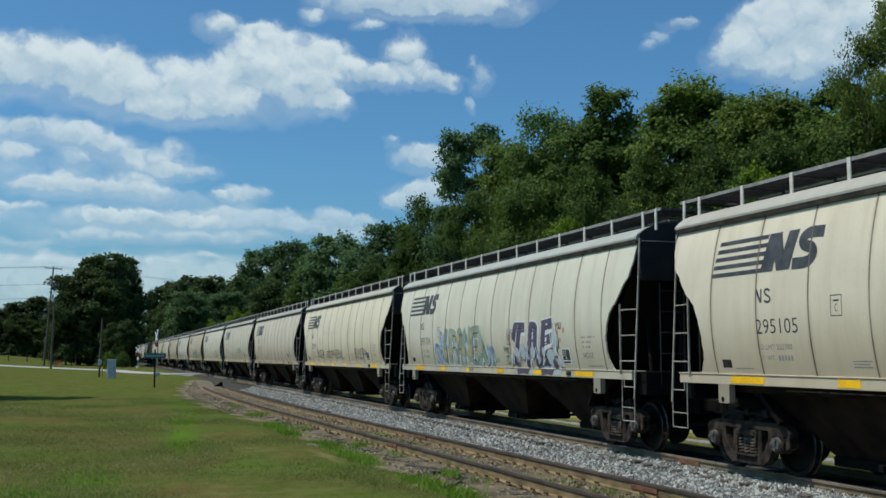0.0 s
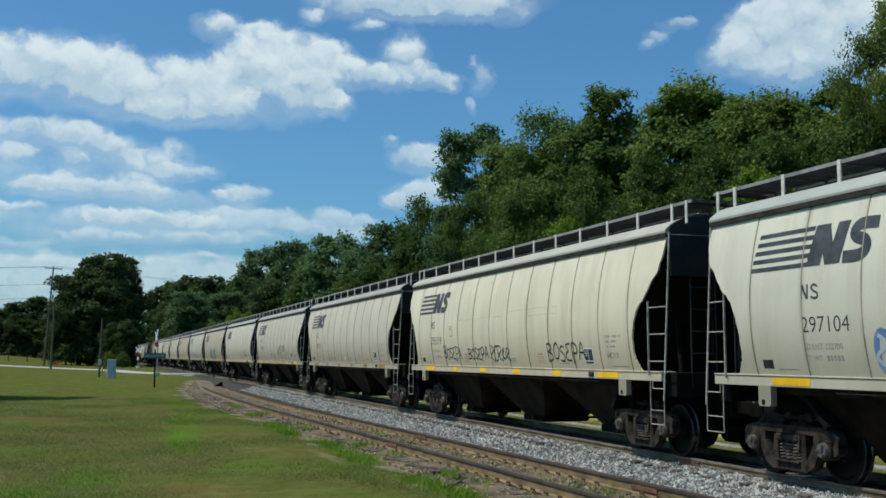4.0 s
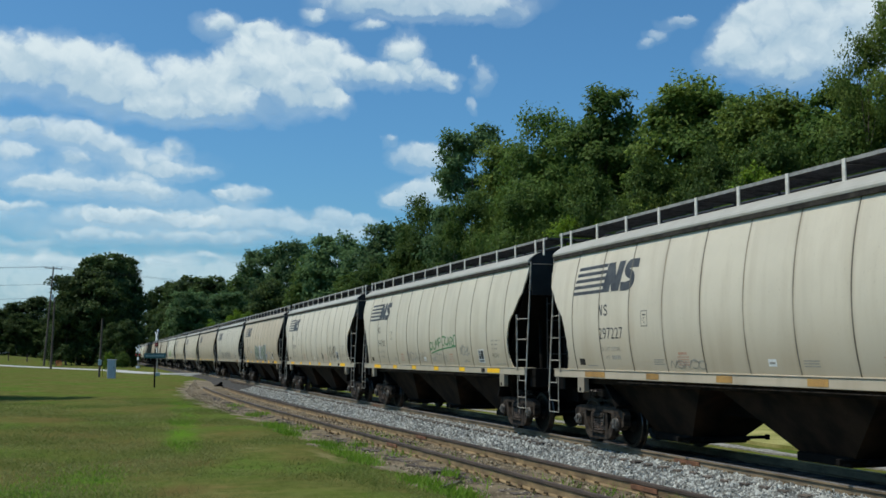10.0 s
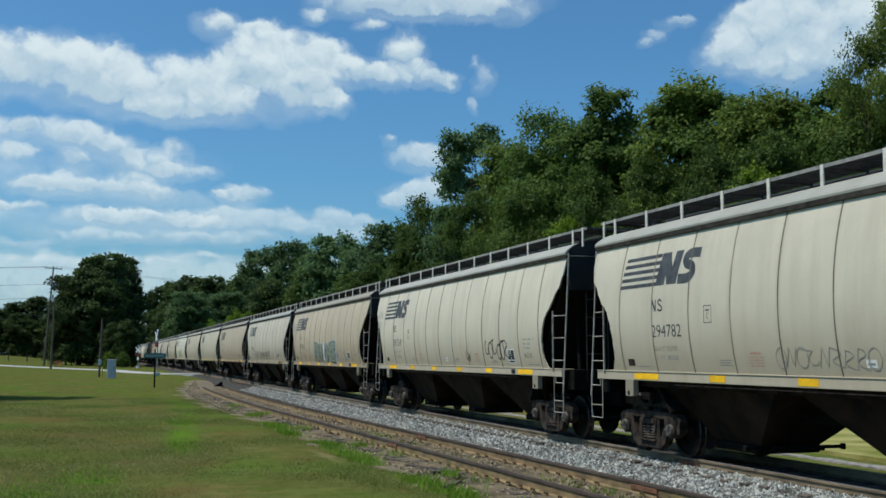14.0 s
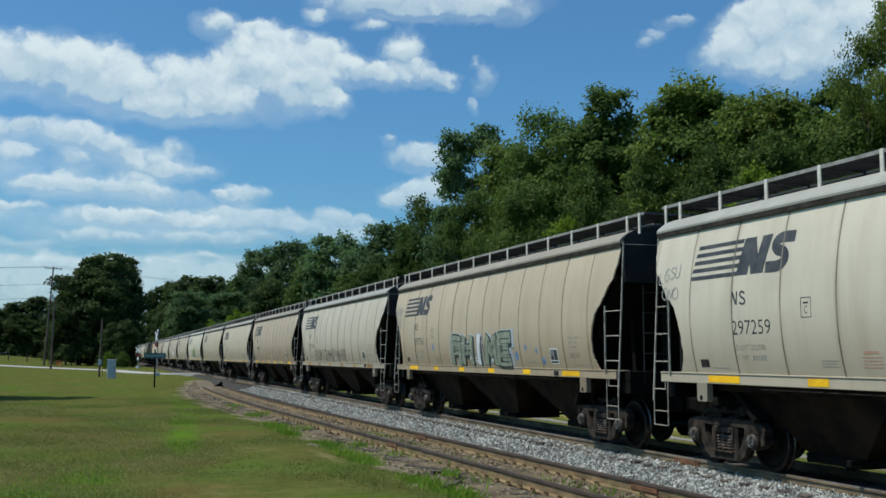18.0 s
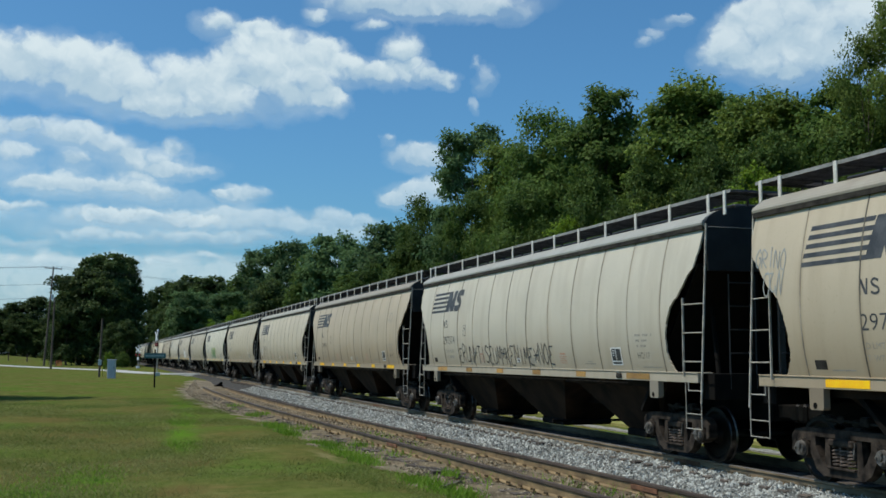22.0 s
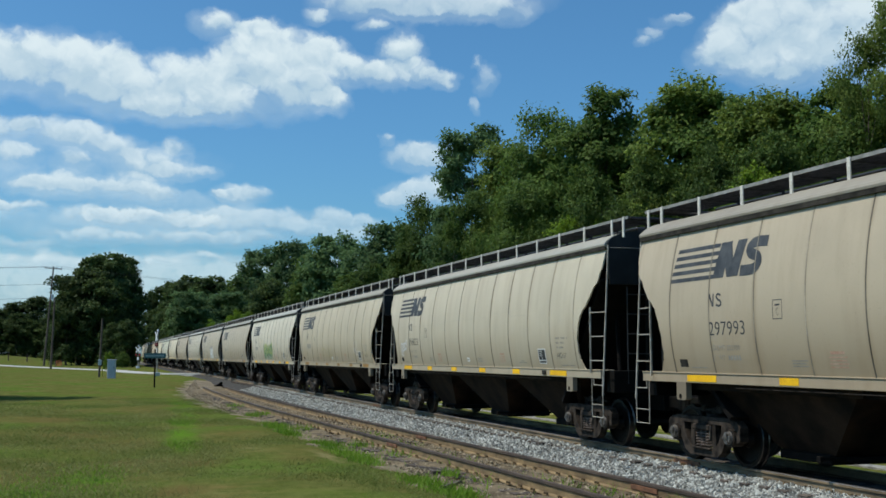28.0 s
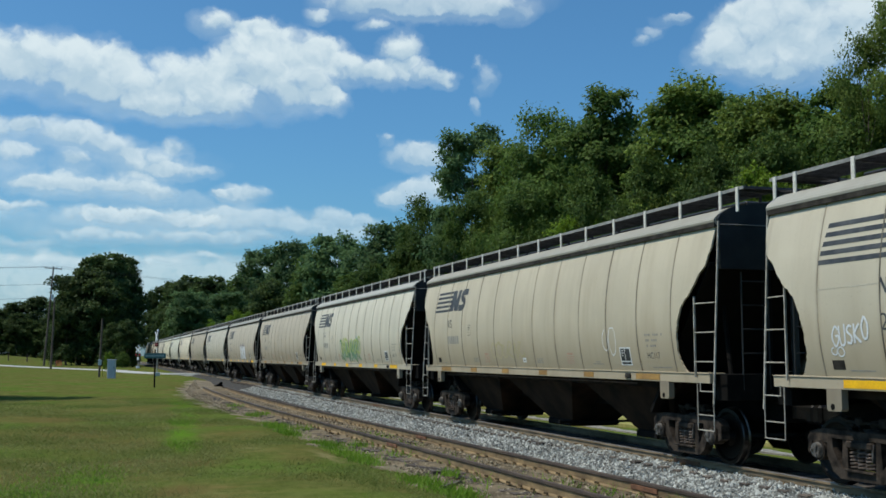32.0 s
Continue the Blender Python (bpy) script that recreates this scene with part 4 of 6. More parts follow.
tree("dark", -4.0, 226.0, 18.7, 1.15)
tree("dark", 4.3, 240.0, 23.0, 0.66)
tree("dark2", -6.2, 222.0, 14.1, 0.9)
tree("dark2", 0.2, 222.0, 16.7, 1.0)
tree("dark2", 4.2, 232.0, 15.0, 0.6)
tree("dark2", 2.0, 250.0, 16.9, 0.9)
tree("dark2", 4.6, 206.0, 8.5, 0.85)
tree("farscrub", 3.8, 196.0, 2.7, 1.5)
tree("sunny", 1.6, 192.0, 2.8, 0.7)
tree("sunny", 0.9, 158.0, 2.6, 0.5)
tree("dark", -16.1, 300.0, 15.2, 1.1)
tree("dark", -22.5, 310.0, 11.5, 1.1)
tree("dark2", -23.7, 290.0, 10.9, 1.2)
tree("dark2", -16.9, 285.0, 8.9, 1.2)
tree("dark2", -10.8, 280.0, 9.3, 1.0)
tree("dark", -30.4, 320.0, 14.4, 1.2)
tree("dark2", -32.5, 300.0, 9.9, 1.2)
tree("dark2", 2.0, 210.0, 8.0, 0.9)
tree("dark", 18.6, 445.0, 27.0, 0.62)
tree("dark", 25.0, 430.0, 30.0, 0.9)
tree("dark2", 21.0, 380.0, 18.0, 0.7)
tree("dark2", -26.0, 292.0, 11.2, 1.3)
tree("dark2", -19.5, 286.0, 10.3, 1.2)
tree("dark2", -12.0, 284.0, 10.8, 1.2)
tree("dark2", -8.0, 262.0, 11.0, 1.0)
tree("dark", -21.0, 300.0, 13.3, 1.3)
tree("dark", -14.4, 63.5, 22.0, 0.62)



# ---- clouds and haze ----
CLOUDS = []


def cloud(az, el, half_w, half_h, drift_az, drift_el, far, thick, puffs):
    """A cloud or haze veil on a far sheet, in the direction and at the distance in which it stands; it drifts slowly.
    """
    def at(a, e):
        d = Vector((math.sin(radians(a)) * math.cos(radians(e)), math.cos(radians(a)) * math.cos(radians(e)), math.sin(radians(e))))
        return look(Vector(EYE), Vector(EYE) + d * far) @ pose(0, 0, -far)
    me = quad_mesh("cloud", [(-half_w, -half_h, 0), (half_w, -half_h, 0), (half_w, half_h, 0), (-half_w, half_h, 0)], [(0, 1, 2, 3)], cloud_material(puffs, half_w, half_h, thick))
    ob = tagged(part("cloud", me, None), "white cumulus cloud, or a veil of haze, in the blue sky", "cloud", "clouds in the sky", "structure")
    CLOUDS.append((ob, at(az, el), at(az + drift_az, el + drift_el)))
    ob.matrix_basis = CLOUDS[-1][1]


cloud(4.17, 14.53, 871, 201, -0.23, 0.16, 3000, 0.93, (
    (-665, -18, 119, 77), (-532, -10, 95, 68), (-424, 4, 82, 64), (-327, -5, 84, 72), (-237, -14, 78, 70), (-180, 8, 46, 44),
    (-158, -68, 86, 51), (-57, -40, 95, 66), (-56, -107, 88, 33), (45, -35, 89, 67), (118, 14, 67, 57), (91, -85, 90, 39),
    (161, 47, 60, 59), (197, 94, 53, 39), (239, -9, 76, 75), (297, 70, 77, 45), (331, -19, 77, 61), (374, 60, 54, 39),
    (387, -69, 44, 31), (453, 27, 71, 34), (576, 88, 51, 46), (532, 16, 48, 34), (619, 29, 45, 31), (685, 14, 42, 22),
    (70, 123, 56, 32), (159, 121, 33, 21),
))
cloud(16.68, 19.34, 368, 135, 0.28, 0.00, 3040, 0.80, (
    (-185, -46, 123, 33), (-62, -53, 92, 33), (62, -57, 108, 33), (185, -62, 77, 30), (0, 30, 306, 74), (-324, -85, 37, 15),
    (-170, -113, 43, 14),
))
cloud(19.12, 14.18, 79, 94, 0.27, -0.00, 3080, 0.50, (
    (19, 19, 27, 34), (-8, 62, 13, 12), (-11, -56, 14, 19),
))
cloud(35.86, 16.24, 466, 225, -0.88, 0.10, 3120, 0.86, (
    (-102, -6, 87, 67), (-14, 16, 93, 74), (-163, -53, 67, 42), (-46, -86, 94, 45), (86, 21, 98, 73), (41, -78, 92, 59),
    (197, -33, 123, 87), (-85, 53, 65, 30), (103, 136, 164, 72), (320, -15, 119, 114),
))
cloud(29.47, 16.51, 100, 73, -0.35, 0.24, 3160, 0.50, (
    (24, 23, 40, 15), (-31, -10, 34, 16), (-63, -28, 22, 11), (47, 32, 24, 12),
))
cloud(16.10, 9.41, 132, 128, -0.27, 0.09, 3200, 0.72, (
    (0, 62, 66, 33), (-83, 103, 20, 15), (58, 54, 66, 36), (-25, -54, 70, 31), (42, -45, 66, 40), (-66, -66, 40, 15),
))
cloud(-0.98, 8.16, 560, 256, -0.00, 0.03, 3240, 0.78, (
    (-369, 166, 113, 40), (-227, 173, 58, 28), (-162, 188, 32, 19), (-65, 171, 83, 35), (10, 160, 64, 32), (-196, 100, 61, 28),
    (-33, 94, 48, 25), (95, 133, 65, 32), (167, 89, 82, 39), (278, 71, 81, 18), (244, 139, 41, 20), (-135, 17, 62, 22),
    (-61, 29, 68, 24), (30, 17, 64, 22), (122, 30, 66, 26), (185, 9, 60, 24), (-192, -44, 76, 14), (-308, -38, 86, 22),
    (444, 16, 75, 23), (394, 10, 41, 13), (25, -60, 85, 21), (125, -67, 94, 23), (251, -62, 80, 20), (332, -75, 65, 17),
))
cloud(2.11, 6.00, 776, 131, 0.00, 0.00, 3280, 0.55, (
    (208, 73, 63, 20), (274, 58, 100, 30), (391, 71, 102, 25), (537, 81, 49, 26), (615, 66, 70, 22), (495, 40, 121, 27),
    (-157, 4, 109, 19), (-339, -26, 91, 16), (64, 5, 113, 17), (259, 7, 117, 20), (179, -53, 82, 13), (-14, -66, 112, 13),
    (634, 18, 106, 24), (-247, -72, 139, 16),
))
# thin glowing sheet that paints haze between the low clouds
cloud(0.4, 8.5, 760, 270, 0.00, 0.03, 3320, 0.27, (
    (-220, 130, 190, 45), (60, 70, 190, 45), (-240, 10, 190, 50), (20, -30, 220, 45), (230, -50, 180, 42), (-180, -110, 260, 38),
    (330, -95, 190, 36), (80, -130, 260, 36), (-420, 90, 130, 60),
))
# wide glowing sheet added as pale haze along the horizon
cloud(6.0, 3.2, 1700, 240, 0.00, 0.00, 3400, 0.5, tuple((x, -20, 330, 120) for x in range(-1350, 1351, 300)))


def tube(pts, r, n=6):
    """One round tube through pts."""
    bm = bmesh.new()
    rings = []
    for i, p in enumerate(pts):
        d = (pts[min(i + 1, len(pts) - 1)] - pts[max(i - 1, 0)]).normalized()
        q = d.to_track_quat("Z", "Y")
        rings.append([bm.verts.new(p + q @ Vector((r * math.cos(k * 2 * math.pi / n), r * math.sin(k * 2 * math.pi / n), 0))) for k in range(n)])
    for a, b in zip(rings, rings[1:]):
        for k in range(n):
            bm.faces.new((a[k], a[(k + 1) % n], b[(k + 1) % n], b[k]))
    return bm


# ---- poles, signs and boxes beside the road ----
def build_roadside():
    p = thing("utility_pole", "tall creosoted wooden utility pole with crossarms and wires", "utility pole", pose(-9.4, 205, 0.1, 0, 3.4, 0))
    part("pole", rod(bmesh.new(), (0, 0, -0.5), (0, 0, 17.6), 0.19, 0.12, 12), M_POLE, p)
    for z, w in ((17.2, 1.5), (14.2, 0.8)):
        part("crossarm", box(bmesh.new(), -w, w, -0.07, 0.07, z - 0.07, z + 0.07, 0.01), M_POLE, p)
        for x in (-w + 0.15, -w * 0.45, w * 0.45, w - 0.15):
            part("insulator", rod(bmesh.new(), (x, 0, z + 0.07), (x, 0, z + 0.3), 0.06, 0.04), M_CABINET, p)
    part("transformer", rod(bmesh.new(), (0.3, -0.2, 11.6), (0.3, -0.2, 12.6), 0.22), M_CABINET, p)
    for i, (z, x) in enumerate(((17.5, -1.3), (17.5, 1.3), (14.4, 0.0), (12.0, 0.2))):
        w = thing("overhead_wire", "thin dark overhead wire strung to the utility pole", "wire")
        pts = [Vector((-8.4 + x - 60 * t * 1.2, 205 - 12 * t, z + 0.1 - 1.4 * math.sin(math.pi * t))) for t in np.linspace(0, 1, 12)]
        part("cable", tube(pts, 0.024), M_WIRE, w)
        if i < 2:
            pts = [Vector((-8.4 + x + 55 * t, 205 + 30 * t, z + 0.1 - 3.0 * t)) for t in np.linspace(0, 1, 8)]
            part("cable", tube(pts, 0.02), M_WIRE, w)
    p = thing("utility_pole", "shorter wooden service pole beside the road", "utility pole", pose(-7.2, 179, -0.2, 0, 1.2, 0))
    part("pole", rod(bmesh.new(), (0, 0, -0.5), (0, 0, 11.0), 0.17, 0.12, 12), M_POLE, p)
    p = thing("wooden_post", "weathered grey wooden post standing in the grass", "post", pose(-0.04, 112, -0.28, 0, 1.6, 0))
    part("pole", rod(bmesh.new(), (0, 0, -0.5), (0, 0, 5.75), 0.11, 0.09, 10), M_POLE, p)
    part("meter_box", box(bmesh.new(), -0.16, 0.16, -0.22, -0.1, 1.2, 1.75, 0.02), M_CABINET, p)
    p = thing("yellow_marker", "short yellow utility marker post in the grass", "marker post", pose(0.24, 112.4, -0.27))
    part("post", box(bmesh.new(), -0.06, 0.06, -0.03, 0.03, -0.2, 0.95, 0.01), M_MARKER, p)
    c = thing("signal_cabinet", "grey steel signal cabinet standing in the grass", "cabinet", pose(1.06, 106.3, -0.25, 0, 0, -6))
    part("body", box(bmesh.new(), -0.36, 0.36, -0.3, 0.3, -0.05, 1.66, 0.02), M_CABINET, c)
    part("roof", box(bmesh.new(), -0.42, 0.42, -0.36, 0.36, 1.66, 1.74, 0.02), M_CABINET, c)
    d = part("door", box(bmesh.new(), -0.31, 0.31, -0.325, -0.302, 0.12, 1.58, 0.006), M_CABINET, c)
    part("handle", box(bmesh.new(), 0.2, 0.24, -0.36, -0.325, 0.9, 1.1, 0.006), M_BLACK, d, "dark handle")
    # station board on its post
    s = thing("station_sign", "teal station name board on a dark post", "sign", pose(3.58, 77, -0.34, 0, 0, -3))
    part("post", box(bmesh.new(), -0.05, 0.05, -0.05, 0.05, -0.4, 2.62, 0.006), M_BLACK, s)
    b = part("board", box(bmesh.new(), -0.72, 0.72, -0.085, -0.05, 2.02, 2.36, 0.008), M_TEAL, s)
    bm = bmesh.new()
    for i in range(9):
        box(bm, -0.6 + i * 0.135, -0.6 + i * 0.135 + 0.09, -0.092, -0.085, 2.13, 2.25)
    part("lettering", bm, M_SIGNTXT, b, "unreadable pale lettering")
    # crossing signals
    for x, y, tall in ((6.1, 189.5, 3.6), (5.71, 118.0, 4.65)):
        s = thing("crossing_signal", "level crossing signal with white crossbuck and red lamps", "crossing signal", pose(x, y, float(ground_z(x, y)), 0, 0, -38 if y > 150 else -79))
        part("mast", rod(bmesh.new(), (0, 0, -0.2), (0, 0, tall), 0.07, None, 10), M_STEEL, s)
        part("base", box(bmesh.new(), -0.25, 0.25, -0.25, 0.25, -0.1, 0.35, 0.03), M_CABINET, s)
        for a in (45, -45):
            part("crossbuck_board", box(bmesh.new(), -0.62, 0.62, -0.13 - (a > 0) * 0.03, -0.105 - (a > 0) * 0.03, -0.11, 0.11, 0.004), M_XWHITE, s, "white crossbuck board", pose(0, 0, tall - 0.55, 0, a, 0))
        arm = part("lamp_arm", box(bmesh.new(), -0.42, 0.42, -0.1, -0.05, tall - 1.42, tall - 1.36, 0.004), M_BLACK, s)
        for dx in (-0.38, 0.38):
            part("lamp", rod(bmesh.new(), (dx, -0.05, tall - 1.39), (dx, -0.16, tall - 1.39), 0.2, 0.24, 16), M_BLACK, arm)
            part("lens", rod(bmesh.new(), (dx, -0.155, tall - 1.39), (dx, -0.175, tall - 1.39), 0.14, None, 16), M_RED, arm, "red lamp lens")
        part("sign_plate", box(bmesh.new(), -0.2, 0.2, -0.12, -0.1, tall - 2.25, tall - 1.75, 0.004), M_XWHITE, s)
        part("bell", rod(bmesh.new(), (0, 0, tall), (0, 0, tall + 0.2), 0.16, 0.06, 12), M_CABINET, s)
    # fence and netting on the far side of the road
    f = thing("field_fence", "sparse fence of wooden posts along the far field", "fence")
    for i, (x, y) in enumerate(((-21.0, 236), (-17.6, 236), (-14.0, 235), (-4.6, 232), (-1.6, 231), (1.0, 230))):
        part("post", rod(bmesh.new(), (x, y, float(ground_z(x, y)) - 0.3), (x, y, float(ground_z(x, y)) + 1.5), 0.11, 0.1, 8), M_POLE, f)
    for z in (0.7, 1.3):
        part("wire", rod(bmesh.new(), (-30, 236.5, float(ground_z(-30, 236)) + z), (1.0, 230, float(ground_z(1.0, 230)) + z), 0.015, None, 5), M_WIRE, f)
    n = thing("orange_barrier", "orange plastic barrier netting by the road", "barrier", pose(-6.3, 186, float(ground_z(-6.3, 186)), 0, 0, 8))
    for x in (-0.5, 0.5):
        part("stake", rod(bmesh.new(), (x, 0, -0.2), (x, 0, 1.3), 0.03), M_POLE, n)
    for z in np.arange(0.35, 1.3, 0.16):
        part("band", box(bmesh.new(), -0.5, 0.5, -0.01, 0.01, z, z + 0.08), M_ORANGE, n)
    d = thing("derail_block", "black derail device at the end of the siding", "derail", pose(8.6, 84.0, -0.45, 0, 0, 20) @ Matrix.Scale(0.6, 4))
    part("base", box(bmesh.new(), -0.5, 0.5, -0.25, 0.25, 0, 0.12, 0.02), M_BLACK, d)
    part("wedge", prism(bmesh.new(), [(-0.45, 0.12), (0.45, 0.12), (0.5, 0.5), (0.3, 0.55), (-0.1, 0.25)], 1, -0.12, 0.12), M_BLACK, d)


build_roadside()


# ---- covered hopper wagon ----
CAR_L, END = 18.3, 8.45
AXLE_Z = 0.483


def half_width(z):
    """Half the width of the bulging side at height z."""
    if z > 2.55:
        return 1.62 - 0.24 * ((z - 2.55) / 1.5) ** 2
    return 1.62 - 0.13 * ((2.55 - z) / 1.0) ** 2


def side_end(z):
    """How far along the car the side sheet reaches at height z."""
    return float(np.interp(z, [1.55, 1.62, 1.8, 2.1, 2.42, 2.7, 2.84, 2.87, 3.05, 3.3, 3.34, 3.5, 3.66, 4.08], [7.58, 7.48, 7.36, 7.33, 7.40, 7.54, 7.70, 7.79, 7.93, 8.17, 8.24, 8.30, 8.36, 8.37]))


def side_sheet(sign):
    zs = np.linspace(1.55, 4.06, 64)
    n, ny = len(zs), 15
    vs = []
    for thick in (0.0, 0.03):
        for z in zs:
            # the ends of the sheet are ragged with caked dust
            e = side_end(z) + (0.008 * math.sin(z * 19) + 0.010 * math.sin(z * 47 + 3 * math.sin(z * 11))) * (1.65 < z < 3.6)
            for y in np.linspace(-e, e, ny):
                vs.append((sign * (half_width(z) - thick), y, z))
    fs = []
    for i in range(n - 1):
        for j in range(ny - 1):
            a = i * ny + j
            q = (a, a + 1, a + ny + 1, a + ny)
            fs.append(q if sign > 0 else q[::-1])
            o = n * ny
            fs.append(tuple(k + o for k in (q[::-1] if sign > 0 else q)))
    o = n * ny
    for i in range(n - 1):
        for j in (0, ny - 1):
            a, b = i * ny + j, (i + 1) * ny + j
            r = len(vs)
            vs += [vs[a], vs[b], vs[b + o], vs[a + o]]
            fs.append((r, r + 1, r + 2, r + 3))
    me = quad_mesh("side_sheet", vs, fs, M_PAINT)
    me.shade_smooth()
    return me


def on_side(u, z, lift=0.006):
    """A point on the near side: u metres from the car's middle towards its trailing end."""
    return (-(half_width(z) + lift), -u, z)


def seam_mesh(w=0.016, proud=0.008, z0=1.57):
    zs = np.linspace(z0, 4.04, 22)
    vs, fs = [], []
    for z in zs:
        h = half_width(z)
        vs += [(h - 0.004, -w, z), (h + proud, -w * 0.5, z), (h + proud, w * 0.5, z), (h - 0.004, w, z)]
    for i in range(len(zs) - 1):
        for j in range(3):
            a = i * 4 + j
            fs.append((a, a + 1, a + 5, a + 4))
    return quad_mesh("seam", vs, fs, M_SEAM)


def build_truck(car, y):
    """A three-piece freight truck: two cast side frames with openings, coil springs, a bolster and two wheelsets."""
    t = part("truck", box(bmesh.new(), -0.95, 0.95, -0.22, 0.22, 0.46, 0.70, 0.03), M_BLACK, car, "three-piece freight truck, dusty brown", pose(0, y, 0))
    bm = box(bmesh.new(), -0.98, 0.98, -0.20, 0.20, 0.72, 0.84, 0.04)
    for x in (-0.72, 0.72):
        box(bm, x - 0.16, x + 0.16, -0.13, 0.13, 0.84, 0.95, 0.03)
    part("bolster", bm, M_TRUCK, t, "dusty bolster with side bearings")
    for s in (-1, 1):
        bm = bmesh.new()
        lo, hi = sorted((s * 0.97, s * 1.13))
        prism(bm, [(-0.66, 0.69), (-0.70, 0.81), (0.70, 0.81), (0.66, 0.69)], 0, lo, hi)
        for q in (-1, 1):
            prism(bm, [(q * 0.66, 0.815), (q * 0.84, 0.81), (q * 1.08, 0.77), (q * 1.17, 0.68), (q * 1.17, 0.46), (q * 1.07, 0.42), (q * 1.06, 0.62), (q * 0.72, 0.62), (q * 0.64, 0.69)], 0, lo, hi)
            prism(bm, [(q * 0.72, 0.63), (q * 0.725, 0.44), (q * 0.60, 0.23), (q * 0.44, 0.135), (q * 0.34, 0.15), (q * 0.37, 0.27), (q * 0.50, 0.39), (q * 0.60, 0.56), (q * 0.61, 0.70), (q * 0.68, 0.70)], 0, lo, hi)
            prism(bm, [(q * 0.29, 0.71), (q * 0.39, 0.71), (q * 0.42, 0.34), (q * 0.37, 0.25), (q * 0.29, 0.28)], 0, lo + 0.015, hi - 0.015)
            rod(bm, ((lo + hi) / 2 - 0.11, q * 0.889, AXLE_Z + 0.02), ((lo + hi) / 2 + 0.10, q * 0.889, AXLE_Z + 0.02), 0.15, None, 18)
        prism(bm, [(-0.45, 0.137), (0.45, 0.137), (0.38, 0.275), (-0.38, 0.275)], 0, lo, hi)
        box(bm, *sorted((s * 1.10, s * 1.18)), -0.30, 0.30, 0.255, 0.29, 0.008)
        part("side_frame", bm, M_TRUCK, t, "dusty cast side frame with openings")
        bm = bmesh.new()
        for dy in (-0.16, 0.0, 0.16):
            pts = [Vector((s * 1.07 + 0.072 * math.cos(a), dy + 0.072 * math.sin(a), 0.30 + 0.27 * a / (2 * math.pi * 5.5))) for a in np.linspace(0, 2 * math.pi * 5.5, 56)]
            coil = tube(pts, 0.017, 5)
            me = mesh_of(coil, "coil", M_TRUCK)
            bm.from_mesh(me)
            bpy.data.meshes.remove(me)
        part("spring_nest", bm, M_SPRING, t, "rusty coil springs under the bolster end")
        part("bolster_end", box(bmesh.new(), *sorted((s * 0.98, s * 1.17)), -0.28, 0.28, 0.575, 0.68, 0.02), M_TRUCK, t)
        part("wedge", prism(bmesh.new(), [(-0.30, 0.66), (-0.27, 0.42), (-0.25, 0.42), (-0.25, 0.66)], 0, *sorted((s * 1.0, s * 1.15))), M_CAP, t, "worn friction wedge")
        for q in (-1, 1):
            bm = rod(bmesh.new(), (s * 1.15, q * 0.889, AXLE_Z + 0.02), (s * 1.215, q * 0.889, AXLE_Z + 0.02), 0.115, 0.10, 16)
            rod(bm, (s * 1.20, q * 0.889, AXLE_Z + 0.02), (s * 1.235, q * 0.889, AXLE_Z + 0.02), 0.05, 0.04, 10)
            for k in range(3):
                a = k * 2.094
                rod(bm, (s * 1.205, q * 0.889 + 0.07 * math.cos(a), AXLE_Z + 0.02 + 0.07 * math.sin(a)), (s * 1.24, q * 0.889 + 0.07 * math.cos(a), AXLE_Z + 0.02 + 0.07 * math.sin(a)), 0.02, None, 6)
            part("bearing_cap", bm, M_CAP, t, "worn grey bearing end cap")
    bm = bmesh.new()
    for s in (-1, 1):
        prof = [(0.09, 0.66), (0.14, 0.70), (0.38, 0.715), (0.42, 0.70), (0.47, 0.69), (0.508, 0.697), (0.510, 0.715), (0.488, 0.73), (0.483, 0.81), (0.474, 0.826), (0.415, 0.83), (0.375, 0.80), (0.16, 0.78), (0.12, 0.86), (0.09, 0.86)]
        revolve(bm, [(r, s * x) for r, x in prof], 40, [0, 0, 0, 0, 1, 1, 1, 1, 1, 0, 0, 0, 0, 0, 0])
    rod(bm, (-1.05, 0, 0), (1.05, 0, 0), 0.085, None, 12)
    bmesh.ops.recalc_face_normals(bm, faces=bm.faces)
    ws = mesh_of(bm, "wheelset", [M_WHEEL, M_TREAD])
    for q in (-1, 1):
        part("wheelset", ws, None, t, "two dark wheels with bright treads on an axle", pose(0, q * 0.889, AXLE_Z))
    for q in (-1, 1):
        bm = box(bmesh.new(), -0.8, 0.8, q * 0.36 - 0.05, q * 0.36 + 0.05, 0.36, 0.48, 0.01)
        part("brake_beam", bm, M_BLACK, t)
    bm = bmesh.new()
    rod(bm, (-0.90, -0.55, 0.90), (-0.90, 0.60, 0.93), 0.022, None, 7)
    rod(bm, (-0.86, 0.45, 0.86), (-0.86, 0.78, 0.98), 0.03, None, 7)
    box(bm, -0.96, -0.82, -0.34, -0.16, 0.86, 1.0, 0.02)
    box(bm, -0.94, -0.84, 0.22, 0.36, 0.88, 0.99, 0.02)
    part("brake_rigging", bm, M_TRUCK, t, "small brake levers and rods")


M_CAP = shade("worn_cap", (0.07, 0.062, 0.055), (0.2, 0.185, 0.17), 0.5, 9.0, bump=0.1, metal=0.4)
M_SPRING = shade("rusty_spring", (0.05, 0.036, 0.028), (0.17, 0.125, 0.10), 0.7, 9.0, bump=0.1)


def build_car():
    car = thing("hopper_wagon", "dirty off-white covered hopper railway wagon", "railway wagon", pose(MAIN_X, 0, 0), "wagons of the freight train")
    for s in (-1, 1):
        part("side_sheet", side_sheet(s), None, car, "bulging off-white steel side with grime streaks")
    seam = seam_mesh()
    for i in range(12):
